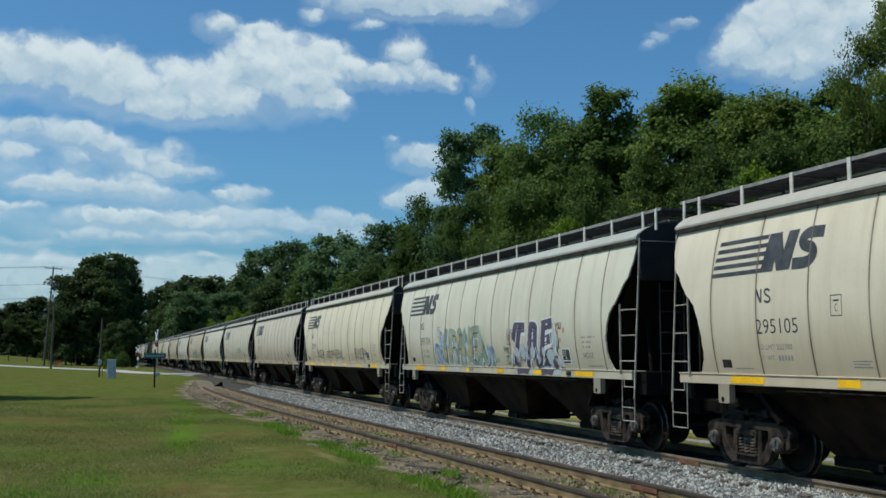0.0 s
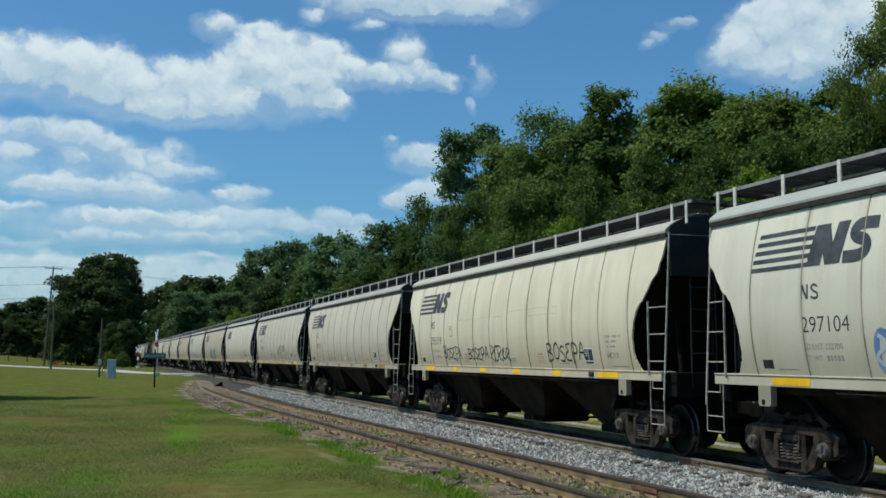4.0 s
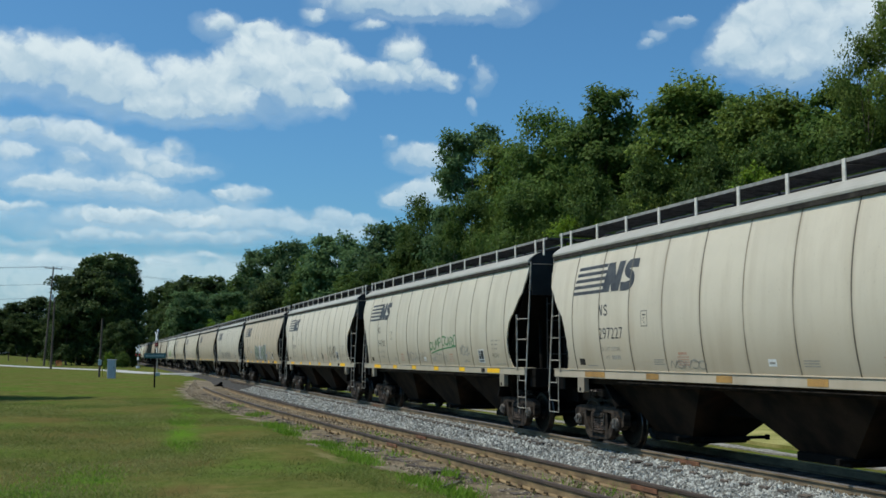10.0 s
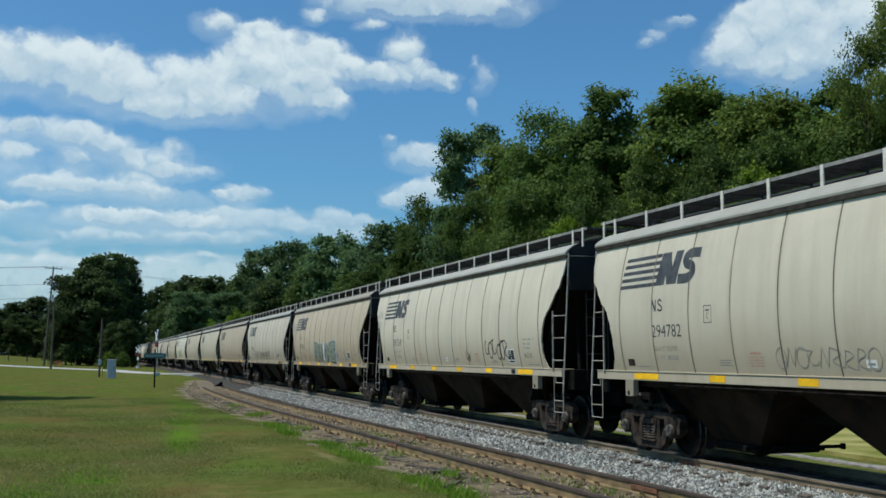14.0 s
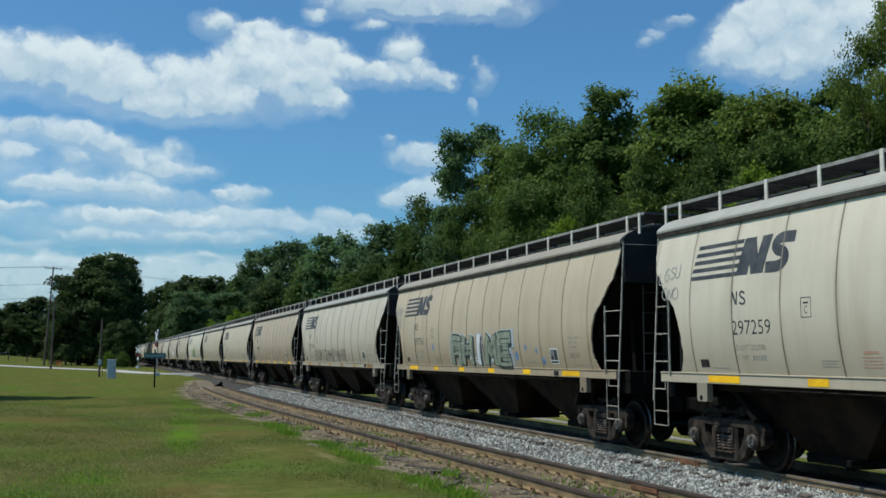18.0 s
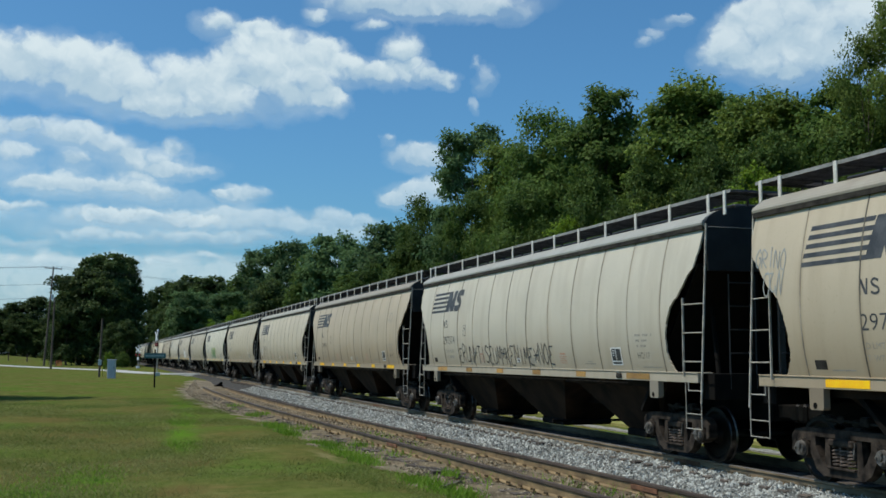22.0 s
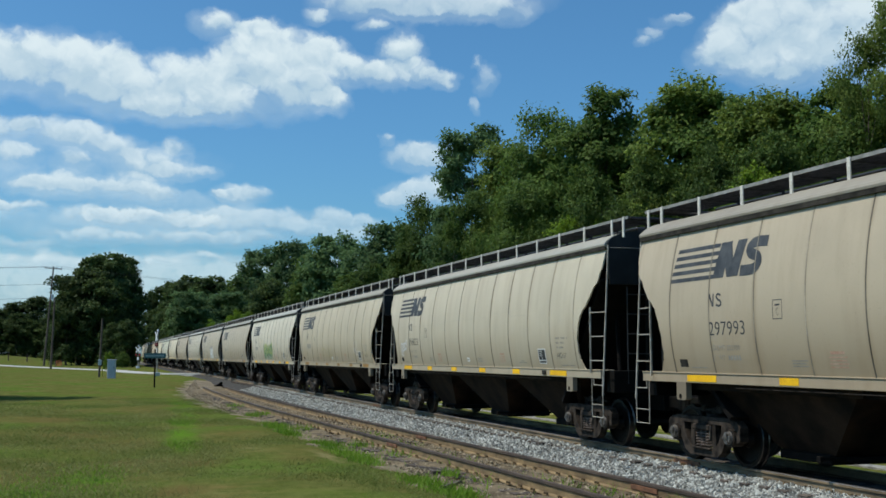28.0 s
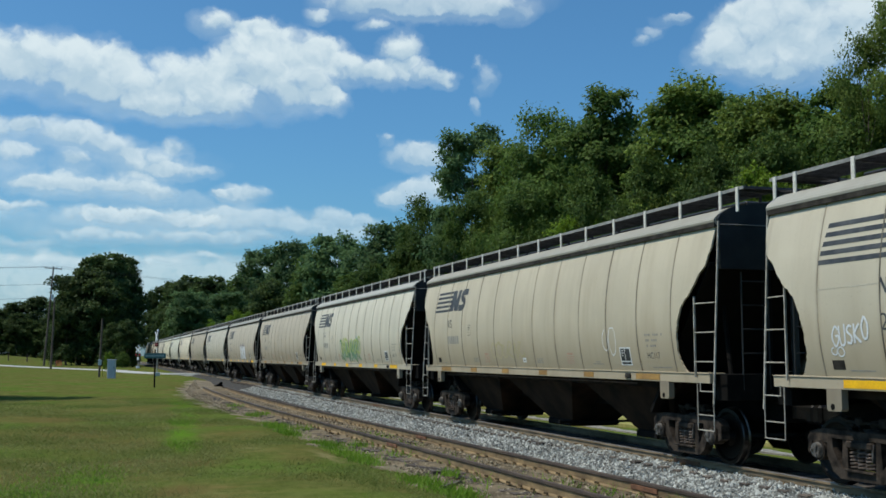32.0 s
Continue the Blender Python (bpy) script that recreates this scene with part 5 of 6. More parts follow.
        y = (i - 5.5) * SEAM + SEAM_OFF
        me = seam
        part("seam", me, None, car, m=pose(0, -y, 0, 0, 0, 180))
        part("seam", me, None, car, m=pose(0, -y, 0))
    # roof with a rolled edge, and the hatch along its middle
    bm = bmesh.new()
    ro = [(-1.445, 4.085), (-1.45, 4.12), (-1.42, 4.165), (-1.36, 4.215), (-1.24, 4.295), (-1.08, 4.35), (-0.6, 4.415), (0, 4.445)]
    ro = ro + [(-x, z) for x, z in ro[-2::-1]]
    inner = [(x * 0.96, z - 0.05) for x, z in ro[::-1]]
    prism(bm, ro + inner, 1, -8.40, 8.40)
    part("roof", bm, M_ROOF, car, "pale curved roof with a rolled edge")
    part("hatch", box(bmesh.new(), -0.3, 0.3, -7.6, 7.6, 4.38, 4.60, 0.03), M_GREYEND, car, "long trough hatch cover")
    # gutter strip in a dark colour that draws the roof lip's shade
    for s in (-1, 1):
        part("gutter", box(bmesh.new(), s * 1.405 - 0.035, s * 1.405 + 0.035, -8.39, 8.39, 4.005, 4.088), M_GUTTER, car, "gutter strip under the roof edge, coloured dark for the lip's shade")
    # walkways of open grating on brackets
    bm = bmesh.new()
    for y in np.arange(-8.75, 8.76, 0.04):
        box(bm, 0.32, 1.10, y - 0.005, y + 0.005, 4.61, 4.645)
    for x in np.arange(0.36, 1.1, 0.06):
        box(bm, x - 0.006, x + 0.006, -8.75, 8.75, 4.62, 4.642)
    grate = mesh_of(bm, "walkway", M_GRATE)
    edge = mesh_of(box(bmesh.new(), 1.10, 1.115, -8.78, 8.78, 4.60, 4.655), "walkway_edge", M_STEEL)
    bm = box(bmesh.new(), 1.115, 1.14, -0.038, 0.038, 4.24, 4.655, 0.004)
    bracket = mesh_of(bm, "bracket", M_POST)
    bm = box(bmesh.new(), 0.32, 1.11, -0.02, 0.02, 4.578, 4.608)
    box(bm, 0.32, 0.35, -0.02, 0.02, 4.36, 4.58)
    arm = mesh_of(bm, "bracket_arm", M_GRATE)
    for a in (0, 180):
        w = part("walkway", grate, None, car, "dark open steel grating walkway", pose(0, 0, 0, 0, 0, a))
        part("edge_strip", edge, None, w)
        for y in (-8.62, -8.1, -6.75, -5.4, -4.05, -2.7, -1.35, 0, 1.35, 2.7, 4.05, 5.4, 6.75, 8.1, 8.62):
            part("bracket", bracket, None, w, m=pose(0, y, 0))
            part("bracket_arm", arm, None, w, m=pose(0, y, 0))
    for e in (-1, 1):
        cross = part("cross_walkway", box(bmesh.new(), -0.64, 0.64, e * 8.6 - 0.02, e * 8.6 + 0.02, 4.57, 4.609), M_GRATE, car, "dark crosswalk at the roof end")
        bm = bmesh.new()
        for x in np.arange(-1.08, 1.09, 0.045):
            box(bm, x - 0.006, x + 0.006, *sorted((e * 8.36, e * 8.80)), 4.612, 4.65)
        for y in (8.37, 8.48, 8.59, 8.70, 8.79):
            box(bm, -1.09, 1.09, *sorted((e * y - 0.006, e * y + 0.006)), 4.616, 4.646)
        part("grating", bm, M_GRATE, cross)
    # sills with their coloured strips
    for s in (-1, 1):
        bm = bmesh.new()
        lo, hi = sorted((s * 1.43, s * 1.50))
        box(bm, lo, hi, -END + 0.2, END - 0.2, 1.40, 1.555, 0.006)
        lo, hi = sorted((s * 1.20, s * 1.515))
        box(bm, lo, hi, -END + 0.2, END - 0.2, 1.556, 1.575, 0.004)
        sill = part("side_sill", bm, M_SILL, car, "off-white side sill")
        for y, w in ((6.17, 0.46), (3.73, 0.235), (1.32, 0.235), (-1.1, 0.235), (-3.55, 0.235), (-6.1, 0.46)):
            bm = bmesh.new()
            lo, hi = sorted((s * 1.50, s * 1.506))
            box(bm, lo, hi, y - w, y + w, 1.425, 1.535)
            part("reflector", bm, M_YELLOW, sill, "yellow reflector strip, some faded brown")
        for y in (6.84, -6.73):
            bm = prism(bmesh.new(), [(y - 0.16, 1.41), (y + 0.16, 1.41), (y + 0.16, 1.13), (y + 0.13, 1.10), (y - 0.13, 1.10), (y - 0.16, 1.13)], 0, s * 1.40, s * 1.507)
            pad = part("jacking_pad", bm, M_PAD, car, "dirty white jacking pad")
            part("hole", rod(bmesh.new(), (s * 1.50, y + 0.03, 1.16), (s * 1.512, y + 0.03, 1.16), 0.045, None, 10), M_BLACK, pad, "dark lifting hole")
    # end wall, slope sheet, end sill, posts; colours near black for the shade here
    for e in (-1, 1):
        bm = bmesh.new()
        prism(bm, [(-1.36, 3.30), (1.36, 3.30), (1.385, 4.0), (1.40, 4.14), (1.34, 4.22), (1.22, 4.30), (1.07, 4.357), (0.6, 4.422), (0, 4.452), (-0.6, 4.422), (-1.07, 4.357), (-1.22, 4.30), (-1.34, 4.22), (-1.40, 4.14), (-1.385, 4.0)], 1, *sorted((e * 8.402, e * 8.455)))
        part("end_wall", bm, M_GREYEND, car, "upper end wall, dark grey paint deepened for shade")
        for x in (-0.45, 0.45):
            lo, hi = sorted((e * 8.30, e * 8.43))
            part("end_post", box(bmesh.new(), x - 0.06, x + 0.06, lo, hi, 1.5, 4.05, 0.01), M_BLACK, car)
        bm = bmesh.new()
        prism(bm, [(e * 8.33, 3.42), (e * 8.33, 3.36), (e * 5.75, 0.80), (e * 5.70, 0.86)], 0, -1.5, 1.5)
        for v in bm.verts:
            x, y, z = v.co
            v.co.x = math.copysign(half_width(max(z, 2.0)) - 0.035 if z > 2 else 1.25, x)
        part("slope_sheet", bm, M_BLACK, car, "sloping end sheet, coloured black for the shadow it lies in")
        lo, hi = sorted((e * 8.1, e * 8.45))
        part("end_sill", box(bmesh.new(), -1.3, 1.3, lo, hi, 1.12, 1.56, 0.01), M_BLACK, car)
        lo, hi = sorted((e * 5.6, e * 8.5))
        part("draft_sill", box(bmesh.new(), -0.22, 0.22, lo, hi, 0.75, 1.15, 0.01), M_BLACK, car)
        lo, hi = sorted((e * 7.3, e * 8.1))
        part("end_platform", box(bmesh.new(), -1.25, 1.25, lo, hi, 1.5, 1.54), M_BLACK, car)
        bm = box(bmesh.new(), -0.13, 0.13, *sorted((e * 8.5, e * 9.0)), 0.80, 1.05, 0.03)
        box(bm, -0.2, 0.2, *sorted((e * 8.95, e * 9.16)), 0.76, 1.08, 0.05)
        part("coupler", bm, M_WHEEL, car, "dark knuckle coupler")
        bm = tube([Vector((0.35, e * (8.45 + 0.7 * q), 0.85 - 0.45 * math.sin(math.pi * q * 0.5))) for q in np.linspace(0, 1, 7)], 0.025)
        part("air_hose", bm, M_BLACK, car)
        for x in (-1.0, 1.0):
            rod_bm = rod(bmesh.new(), (x, e * 8.1, 1.55), (x * 0.8, e * 7.55, 3.0), 0.04)
            part("brace", rod_bm, M_BLACK, car)
        if e < 0:
            part("brake_wheel", revolve(bmesh.new(), [(0.26, 0.0), (0.29, 0.0), (0.29, 0.03), (0.26, 0.03)], 20), M_BLACK, car, m=pose(0.75, e * 8.5, 2.6, 0, 0, 90))
        part("end_rod", rod(bmesh.new(), (-1.36, e * 8.475, 4.04), (0.2, e * 8.475, 4.04), 0.008, None, 6), M_STEEL, car, "thin steel rod across the end")
        part("end_post", box(bmesh.new(), -0.06, 0.06, *sorted((e * 8.455, e * 8.53)), 1.5, 4.05, 0.008), M_GREYEND, car)
        for x in (-0.98, -0.47):
            part("end_rail", rod(bmesh.new(), (x, e * 8.44, 1.3), (x, e * 8.44, 3.25), 0.013, None, 6), M_GREYEND, car)
        for i, z in enumerate((1.5, 1.9, 2.3, 2.7, 3.1)):
            part("grab_iron", rod(bmesh.new(), (-0.95, e * 8.42, z), (-0.5, e * 8.42, z), 0.013, None, 6), M_GREYEND, car)
    # ladders at the four corners
    for s in (-1, 1):
        for e in (-1, 1):
            bm = bmesh.new()
            a, b = sorted((e * 8.456, e * 8.426))
            x0, x1 = sorted((s * 1.50, s * 1.55))
            # the long outer stile follows the leaning side
            rings = []
            for z in np.linspace(1.06, 4.10, 7):
                x = s * (1.555 - 0.165 * (z - 0.98) / 3.05)
                rings.append([bm.verts.new((x + dx, y, z)) for dx, y in ((-0.012, a), (0.012, a), (0.012, b), (-0.012, b))])
            for lo_r, hi_r in zip(rings, rings[1:]):
                for q in range(4):
                    bm.faces.new((lo_r[q], lo_r[(q + 1) % 4], hi_r[(q + 1) % 4], hi_r[q]))
            lad = part("ladder", bm, M_LADDER, car, "dirty white steel corner ladder")
            bm = bmesh.new()
            box(bm, *sorted((s * 1.52, s * 1.55)), *sorted((e * 7.872, e * 7.848)), 1.5, 2.86)
            part("inner_stile", bm, M_LADDER, lad)
            for z in (2.74, 2.25, 1.76):
                part("rung", rod(bmesh.new(), (s * (1.56 - 0.054 * (z - 0.98)), e * 8.43, z), (s * 1.54, e * 7.86, z), 0.011, None, 6), M_LADDER, lad)
            bm = bmesh.new()
            for p, q in (((8.43, 1.4), (8.43, 0.63)), ((8.43, 0.63), (7.93, 0.63)), ((7.93, 0.63), (7.93, 1.4)), ((8.43, 0.88), (7.93, 0.88)), ((8.43, 1.27), (8.02, 1.27)), ((8.02, 1.27), (8.02, 1.42))):
                rod(bm, (s * 1.545, e * p[0], p[1]), (s * 1.545, e * q[0], q[1]), 0.009, None, 6)
            part("stirrup", bm, M_LADDER, lad, "bent steel stirrup step")
    # three hopper bays and their outlets, the shade below the sill in their colours
    for y in (-4.6, 0.0, 4.6):
        bm = bmesh.new()
        t = [(-1.32, -2.28), (1.32, -2.28), (1.32, 2.28), (-1.32, 2.28)]
        b = [(-0.58, -0.66), (0.58, -0.66), (0.58, 0.66), (-0.58, 0.66)]
        tv, bv = [bm.verts.new((u, v, 1.50)) for u, v in t], [bm.verts.new((u, v, 0.36)) for u, v in b]
        for i in range(4):
            bm.faces.new((tv[i], tv[(i + 1) % 4], bv[(i + 1) % 4], bv[i]))
        bm.faces.new(bv)
        bmesh.ops.recalc_face_normals(bm, faces=bm.faces)
        bay = part("hopper_bay", bm, M_UNDER, car, "grimy brown sloping hopper bay, darkened for the shade under the sill", pose(0, y, 0))
        bm = box(bmesh.new(), -0.62, 0.62, -0.62, 0.70, 0.22, 0.37, 0.02)
        box(bm, -0.5, 0.5, -0.92, -0.6, 0.28, 0.35, 0.015)
        rod(bm, (-0.95, -0.78, 0.33), (0.95, -0.78, 0.33), 0.03)
        for x in (-0.95, 0.95):
            box(bm, x - 0.03, x + 0.03, -0.83, -0.73, 0.28, 0.38, 0.01)
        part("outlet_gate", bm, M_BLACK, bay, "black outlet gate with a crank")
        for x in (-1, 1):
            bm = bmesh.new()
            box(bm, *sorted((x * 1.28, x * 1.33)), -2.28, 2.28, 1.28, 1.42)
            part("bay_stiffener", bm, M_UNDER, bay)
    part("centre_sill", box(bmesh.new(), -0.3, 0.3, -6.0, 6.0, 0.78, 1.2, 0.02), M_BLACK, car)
    for s in (-1, 1):
        part("train_pipe", rod(bmesh.new(), (s * 1.46, -5.6, 1.345), (s * 1.46, 5.2, 1.345), 0.010, None, 6), M_TRUCK, car, "thin pipe under the side sill")
        part("sill_box", box(bmesh.new(), *sorted((s * 1.50, s * 1.53)), -5.45, -5.22, 1.435, 1.53, 0.02), M_GUTTER, car, "small dark fitting on the sill")
    bm = rod(bmesh.new(), (-0.55, -5.4, 1.05), (-0.55, -6.2, 1.05), 0.2, None, 14)
    part("air_reservoir", bm, M_BLACK, car)
    for y in (6.81, -6.79):
        build_truck(car, y)
    return car


# ---- lettering and sprayed paint ----
def bars(car, name, rects, material, label="", lift=0.002):
    """Flat patches on the near side, each (u0, u1, z0, z1) with an optional slant, bent with the sheet."""
    vs, fs = [], []
    for r in rects:
        u0, u1, z0, z1 = r[:4]
        slant = r[4] if len(r) > 4 else 0.0
        n = max(2, int((z1 - z0) / 0.08) + 1)
        for i in range(n + 1):
            z = z0 + (z1 - z0) * i / n
            d = slant * (z - z0)
            vs += [on_side(u0 + d, z, lift), on_side(u1 + d, z, lift)]
            if i:
                k = len(vs)
                fs.append((k - 4, k - 3, k - 1, k - 2))
    return part(name, quad_mesh(name, vs, fs, material), None, car, label)


def stroke(vs, fs, pts, w, lift):
    """A brush stroke of width w through pts of (u, z)."""
    k0 = len(vs)
    for i, (u, z) in enumerate(pts):
        a, b = pts[max(i - 1, 0)], pts[min(i + 1, len(pts) - 1)]
        du, dz = b[0] - a[0], b[1] - a[1]
        l = math.hypot(du, dz) or 1
        nu, nz = -dz / l * w / 2, du / l * w / 2
        vs += [on_side(u - nu, z - nz, lift), on_side(u + nu, z + nz, lift)]
        if i:
            k = k0 + 2 * i
            fs.append((k - 2, k - 1, k + 1, k))


def scribble(car, u0, u1, z0, z1, n, material, label, seed, w=0.03, lift=0.005):
    """One running sprayed line of loops and zigzags, n of them side by side."""
    rng = random.Random(seed)
    step, h, pts = (u1 - u0) / n, z1 - z0, []
    for i in range(n):
        c = u0 + (i + 0.5) * step
        kind, tall, low = rng.randrange(4), rng.uniform(0.75, 1.0), rng.uniform(0, 0.12)
        for t in np.linspace(0, 1, 16):
            if kind == 0:
                a = 2.4 - t * 6.6
                q = (c + math.cos(a) * step * 0.5, low + tall * (0.5 + 0.5 * math.sin(a)))
            elif kind == 1:
                q = (c + step * (t - 0.5), low + tall * (1 - abs(2 * ((t * 1.5) % 1) - 1)))
            elif kind == 2:
                q = (c + step * (0.45 * math.sin(t * 7.0) - 0.2 + 0.4 * t), low + tall * (1 - t))
            else:
                a = 1.6 + t * 5.4
                q = (c + math.cos(a) * step * 0.42, low + tall * (0.62 + 0.36 * math.sin(a)) * (1 - 0.5 * t))
            pts.append((q[0] + rng.uniform(-0.006, 0.006), z0 + h * min(1.0, max(0.0, q[1]))))
    vs, fs = [], []
    stroke(vs, fs, pts, w, lift)
    return part("graffiti_tag", quad_mesh("graffiti_tag", vs, fs, material), None, car, label)


def patch(vs, fs, pts, lift):
    """A filled polygon of (u, z), cut in level bands so that it bends with the sheet."""
    zs = [p[1] for p in pts]
    bands = 10
    z_of = np.linspace(min(zs) + 1e-4, max(zs) - 1e-4, bands + 1)
    prev = None
    for z in z_of:
        cuts = []
        for (ua, za), (ub, zb) in zip(pts, pts[1:] + pts[:1]):
            if (za - z) * (zb - z) < 0:
                cuts.append(ua + (ub - ua) * (z - za) / (zb - za))
        cuts.sort()
        row = (cuts[0], cuts[-1]) if len(cuts) >= 2 else None
        if row:
            k = len(vs)
            vs += [on_side(row[0], z, lift), on_side(row[1], z, lift)]
            if prev is not None:
                fs.append((prev, prev + 1, k + 1, k))
            prev = k


def smooth_line(pts, n=5):
    """Points of a rounded line through pts."""
    out = []
    p = [pts[0]] + list(pts) + [pts[-1]]
    for a, b, c, d in zip(p, p[1:], p[2:], p[3:]):
        for t in np.linspace(0, 1, n, endpoint=False):
            out.append(tuple(0.5 * (2 * b[k] + (c[k] - a[k]) * t + (2 * a[k] - 5 * b[k] + 4 * c[k] - d[k]) * t * t + (3 * b[k] - a[k] - 3 * c[k] + d[k]) * t ** 3) for k in (0, 1)))
    return out + [pts[-1]]


def letter_piece(car, u0, u1, z0, z1, shapes, fills, outline, label, wide=0.2, edge=0.05, shift=0.0, lift=0.005, top=9.0):
    """Sprayed fat letters side by side, each a list of strokes in a unit square, with an outline and a dark inner edge."""
    step, h = (u1 - u0) / len(shapes), z1 - z0
    for i, strokes in enumerate(shapes):
        lines = []
        for st in strokes:
            pts = [(u0 + (i + 0.14 + 0.74 * a) * step + shift * b, z0 + wide / 2 + b * (h - wide)) for a, b in st]
            dense = []
            for p, q in zip(pts, pts[1:]):
                dense += [(p[0] + (q[0] - p[0]) * t, p[1] + (q[1] - p[1]) * t) for t in np.linspace(0, 1, 8, endpoint=False)]
            dense.append(pts[-1])
            d0 = Vector((dense[0][0] - dense[1][0], dense[0][1] - dense[1][1])).normalized() * wide * 0.42
            d1 = Vector((dense[-1][0] - dense[-2][0], dense[-1][1] - dense[-2][1])).normalized() * wide * 0.42
            dense[0] = (dense[0][0] + d0.x, dense[0][1] + d0.y)
            dense[-1] = (dense[-1][0] + d1.x, dense[-1][1] + d1.y)
            dense = [p for p in dense if p[1] < top]
            if len(dense) > 3:
                lines.append(dense)
        k = lift + 0.0022 * i
        vs, fs = [], []
        for j, line in enumerate(lines):
            stroke(vs, fs, [(u + 0.03, z - 0.02) for u, z in line], wide + 2 * edge, k + 0.0001 * j)
        rim = part("mural_outline", quad_mesh("mural_outline", vs, fs, outline), None, car, "sprayed outline of the mural")
        vs, fs = [], []
        for j, line in enumerate(lines):
            stroke(vs, fs, line, wide, k + 0.0008 + 0.0001 * j)
        part("mural_shape", quad_mesh("mural_shape", vs, fs, fills[i % len(fills)]), None, rim, label)
        vs, fs = [], []
        for j, line in enumerate(lines):
            stroke(vs, fs, [(u + wide * 0.3, z - wide * 0.1) for u, z in line[1:-1]], 0.028, k + 0.0015 + 0.0001 * j)
        part("mural_line", quad_mesh("mural_line", vs, fs, M_GRAFK), None, rim, "thin inner line")


def dabs(car, places, size, material, label, seed, lift=0.0015):
    """Round soft dabs of spray."""
    rng = random.Random(seed)
    for u, z in places:
        r = size * rng.uniform(0.6, 1.3)
        vs, fs = [], []
        patch(vs, fs, [(u + r * rng.uniform(0.75, 1.2) * math.cos(a), z + r * rng.uniform(0.75, 1.2) * math.sin(a)) for a in np.linspace(0.1, 6.1, 11)], lift)
        part("spray_dab", quad_mesh("spray_dab", vs, fs, material), None, car, label)


SHAPE_H = [[(0, 0), (0.05, 1)], [(0, 0.5), (1, 0.5)], [(1, 0), (0.95, 1)]]
SHAPE_I = [[(0.5, 0), (0.5, 1)]]
SHAPE_M = [[(0, 0), (0.1, 1), (0.5, 0.35), (0.9, 1), (1, 0)]]
SHAPE_P = [[(0.1, 0), (0, 1), (0.9, 0.9), (0.85, 0.5), (0.15, 0.45)]]
SHAPE_E = [[(1, 1), (0, 1), (0, 0), (1, 0)], [(0, 0.5), (0.8, 0.5)]]
SHAPE_N = [[(0, 0), (0.1, 1), (0.85, 0.05), (1, 1)]]
SHAPE_A = [[(0, 0), (0.35, 1), (0.7, 0.95), (1, 0)], [(0.15, 0.42), (0.85, 0.42)]]


GLYPHS = {
    "A": [[(0, 0), (0.45, 1), (0.95, 0)], [(0.2, 0.4), (0.8, 0.38)]], "B": [[(0.05, 0), (0, 1)], [(0, 1), (0.7, 0.92), (0.7, 0.62), (0.1, 0.5), (0.85, 0.42), (0.85, 0.1), (0.05, 0)]],
    "C": [[(0.9, 0.85), (0.4, 1), (0, 0.5), (0.4, 0), (0.9, 0.15)]], "D": [[(0, 0), (0, 1), (0.7, 0.85), (0.85, 0.4), (0.5, 0.05), (0, 0)]],
    "E": [[(0.85, 0.95), (0.1, 0.9), (0.45, 0.52), (0, 0.4), (0.1, 0.05), (0.9, 0)]], "F": [[(0.1, 0), (0, 1), (0.9, 0.95)], [(0.05, 0.5), (0.7, 0.55)]],
    "G": [[(0.9, 0.8), (0.5, 1), (0, 0.5), (0.4, 0), (0.9, 0.25), (0.85, 0.5), (0.5, 0.48)]], "I": [[(0.5, 0), (0.45, 1)]], "K": [[(0, 0), (0.05, 1)], [(0.85, 0.95), (0.1, 0.5), (0.9, 0)]],
    "L": [[(0.05, 1), (0, 0.02), (0.9, 0)]], "M": [[(0, 0), (0.15, 1), (0.5, 0.3), (0.85, 1), (1, 0)]], "N": [[(0, 0), (0.08, 1), (0.85, 0.02), (0.9, 1)]],
    "O": [[(0.5, 1), (0.05, 0.6), (0.25, 0.05), (0.75, 0.08), (0.92, 0.6), (0.5, 1)]], "P": [[(0.1, -0.15), (0, 1), (0.75, 0.95), (0.8, 0.55), (0.1, 0.45)]],
    "R": [[(0.05, 0), (0, 1), (0.75, 0.9), (0.7, 0.55), (0.1, 0.48), (0.9, 0)]], "S": [[(0.9, 0.85), (0.45, 1), (0.1, 0.75), (0.8, 0.38), (0.6, 0.02), (0.02, 0.1)]],
    "T": [[(0, 1), (0.95, 0.96)], [(0.5, 0.97), (0.48, 0)]], "U": [[(0, 1), (0.08, 0.15), (0.5, 0), (0.85, 0.2), (0.9, 1)]], "X": [[(0.1, 0.2), (0.9, 0.8)], [(0.1, 0.8), (0.9, 0.2)], [(0.0, 0.5), (1.0, 0.5)]],
    "Y": [[(0, 1), (0.45, 0.5), (0.9, 1)], [(0.45, 0.5), (0.3, -0.1)]], "1": [[(0.3, 0.8), (0.55, 1), (0.5, 0)]], "2": [[(0, 0.8), (0.5, 1), (0.8, 0.7), (0, 0.02), (0.95, 0)]],
    "5": [[(0.9, 1), (0.1, 0.95), (0.1, 0.55), (0.8, 0.5), (0.7, 0.05), (0, 0)]], " ": []}


def tag(car, text, u0, u1, z0, z1, material, label, w=0.03, seed=0, slant=0.0, lift=0.005):
    """Hand-sprayed letters: each glyph's rounded strokes, a little uneven; slant raises the line along its length."""
    rng = random.Random(seed)
    step, h = (u1 - u0) / len(text), z1 - z0
    vs, fs = [], []
    for i, ch in enumerate(text):
        tall, dip, wide = rng.uniform(0.85, 1.05), rng.uniform(-0.08, 0.08), rng.uniform(0.82, 0.98)
        for st in GLYPHS[ch]:
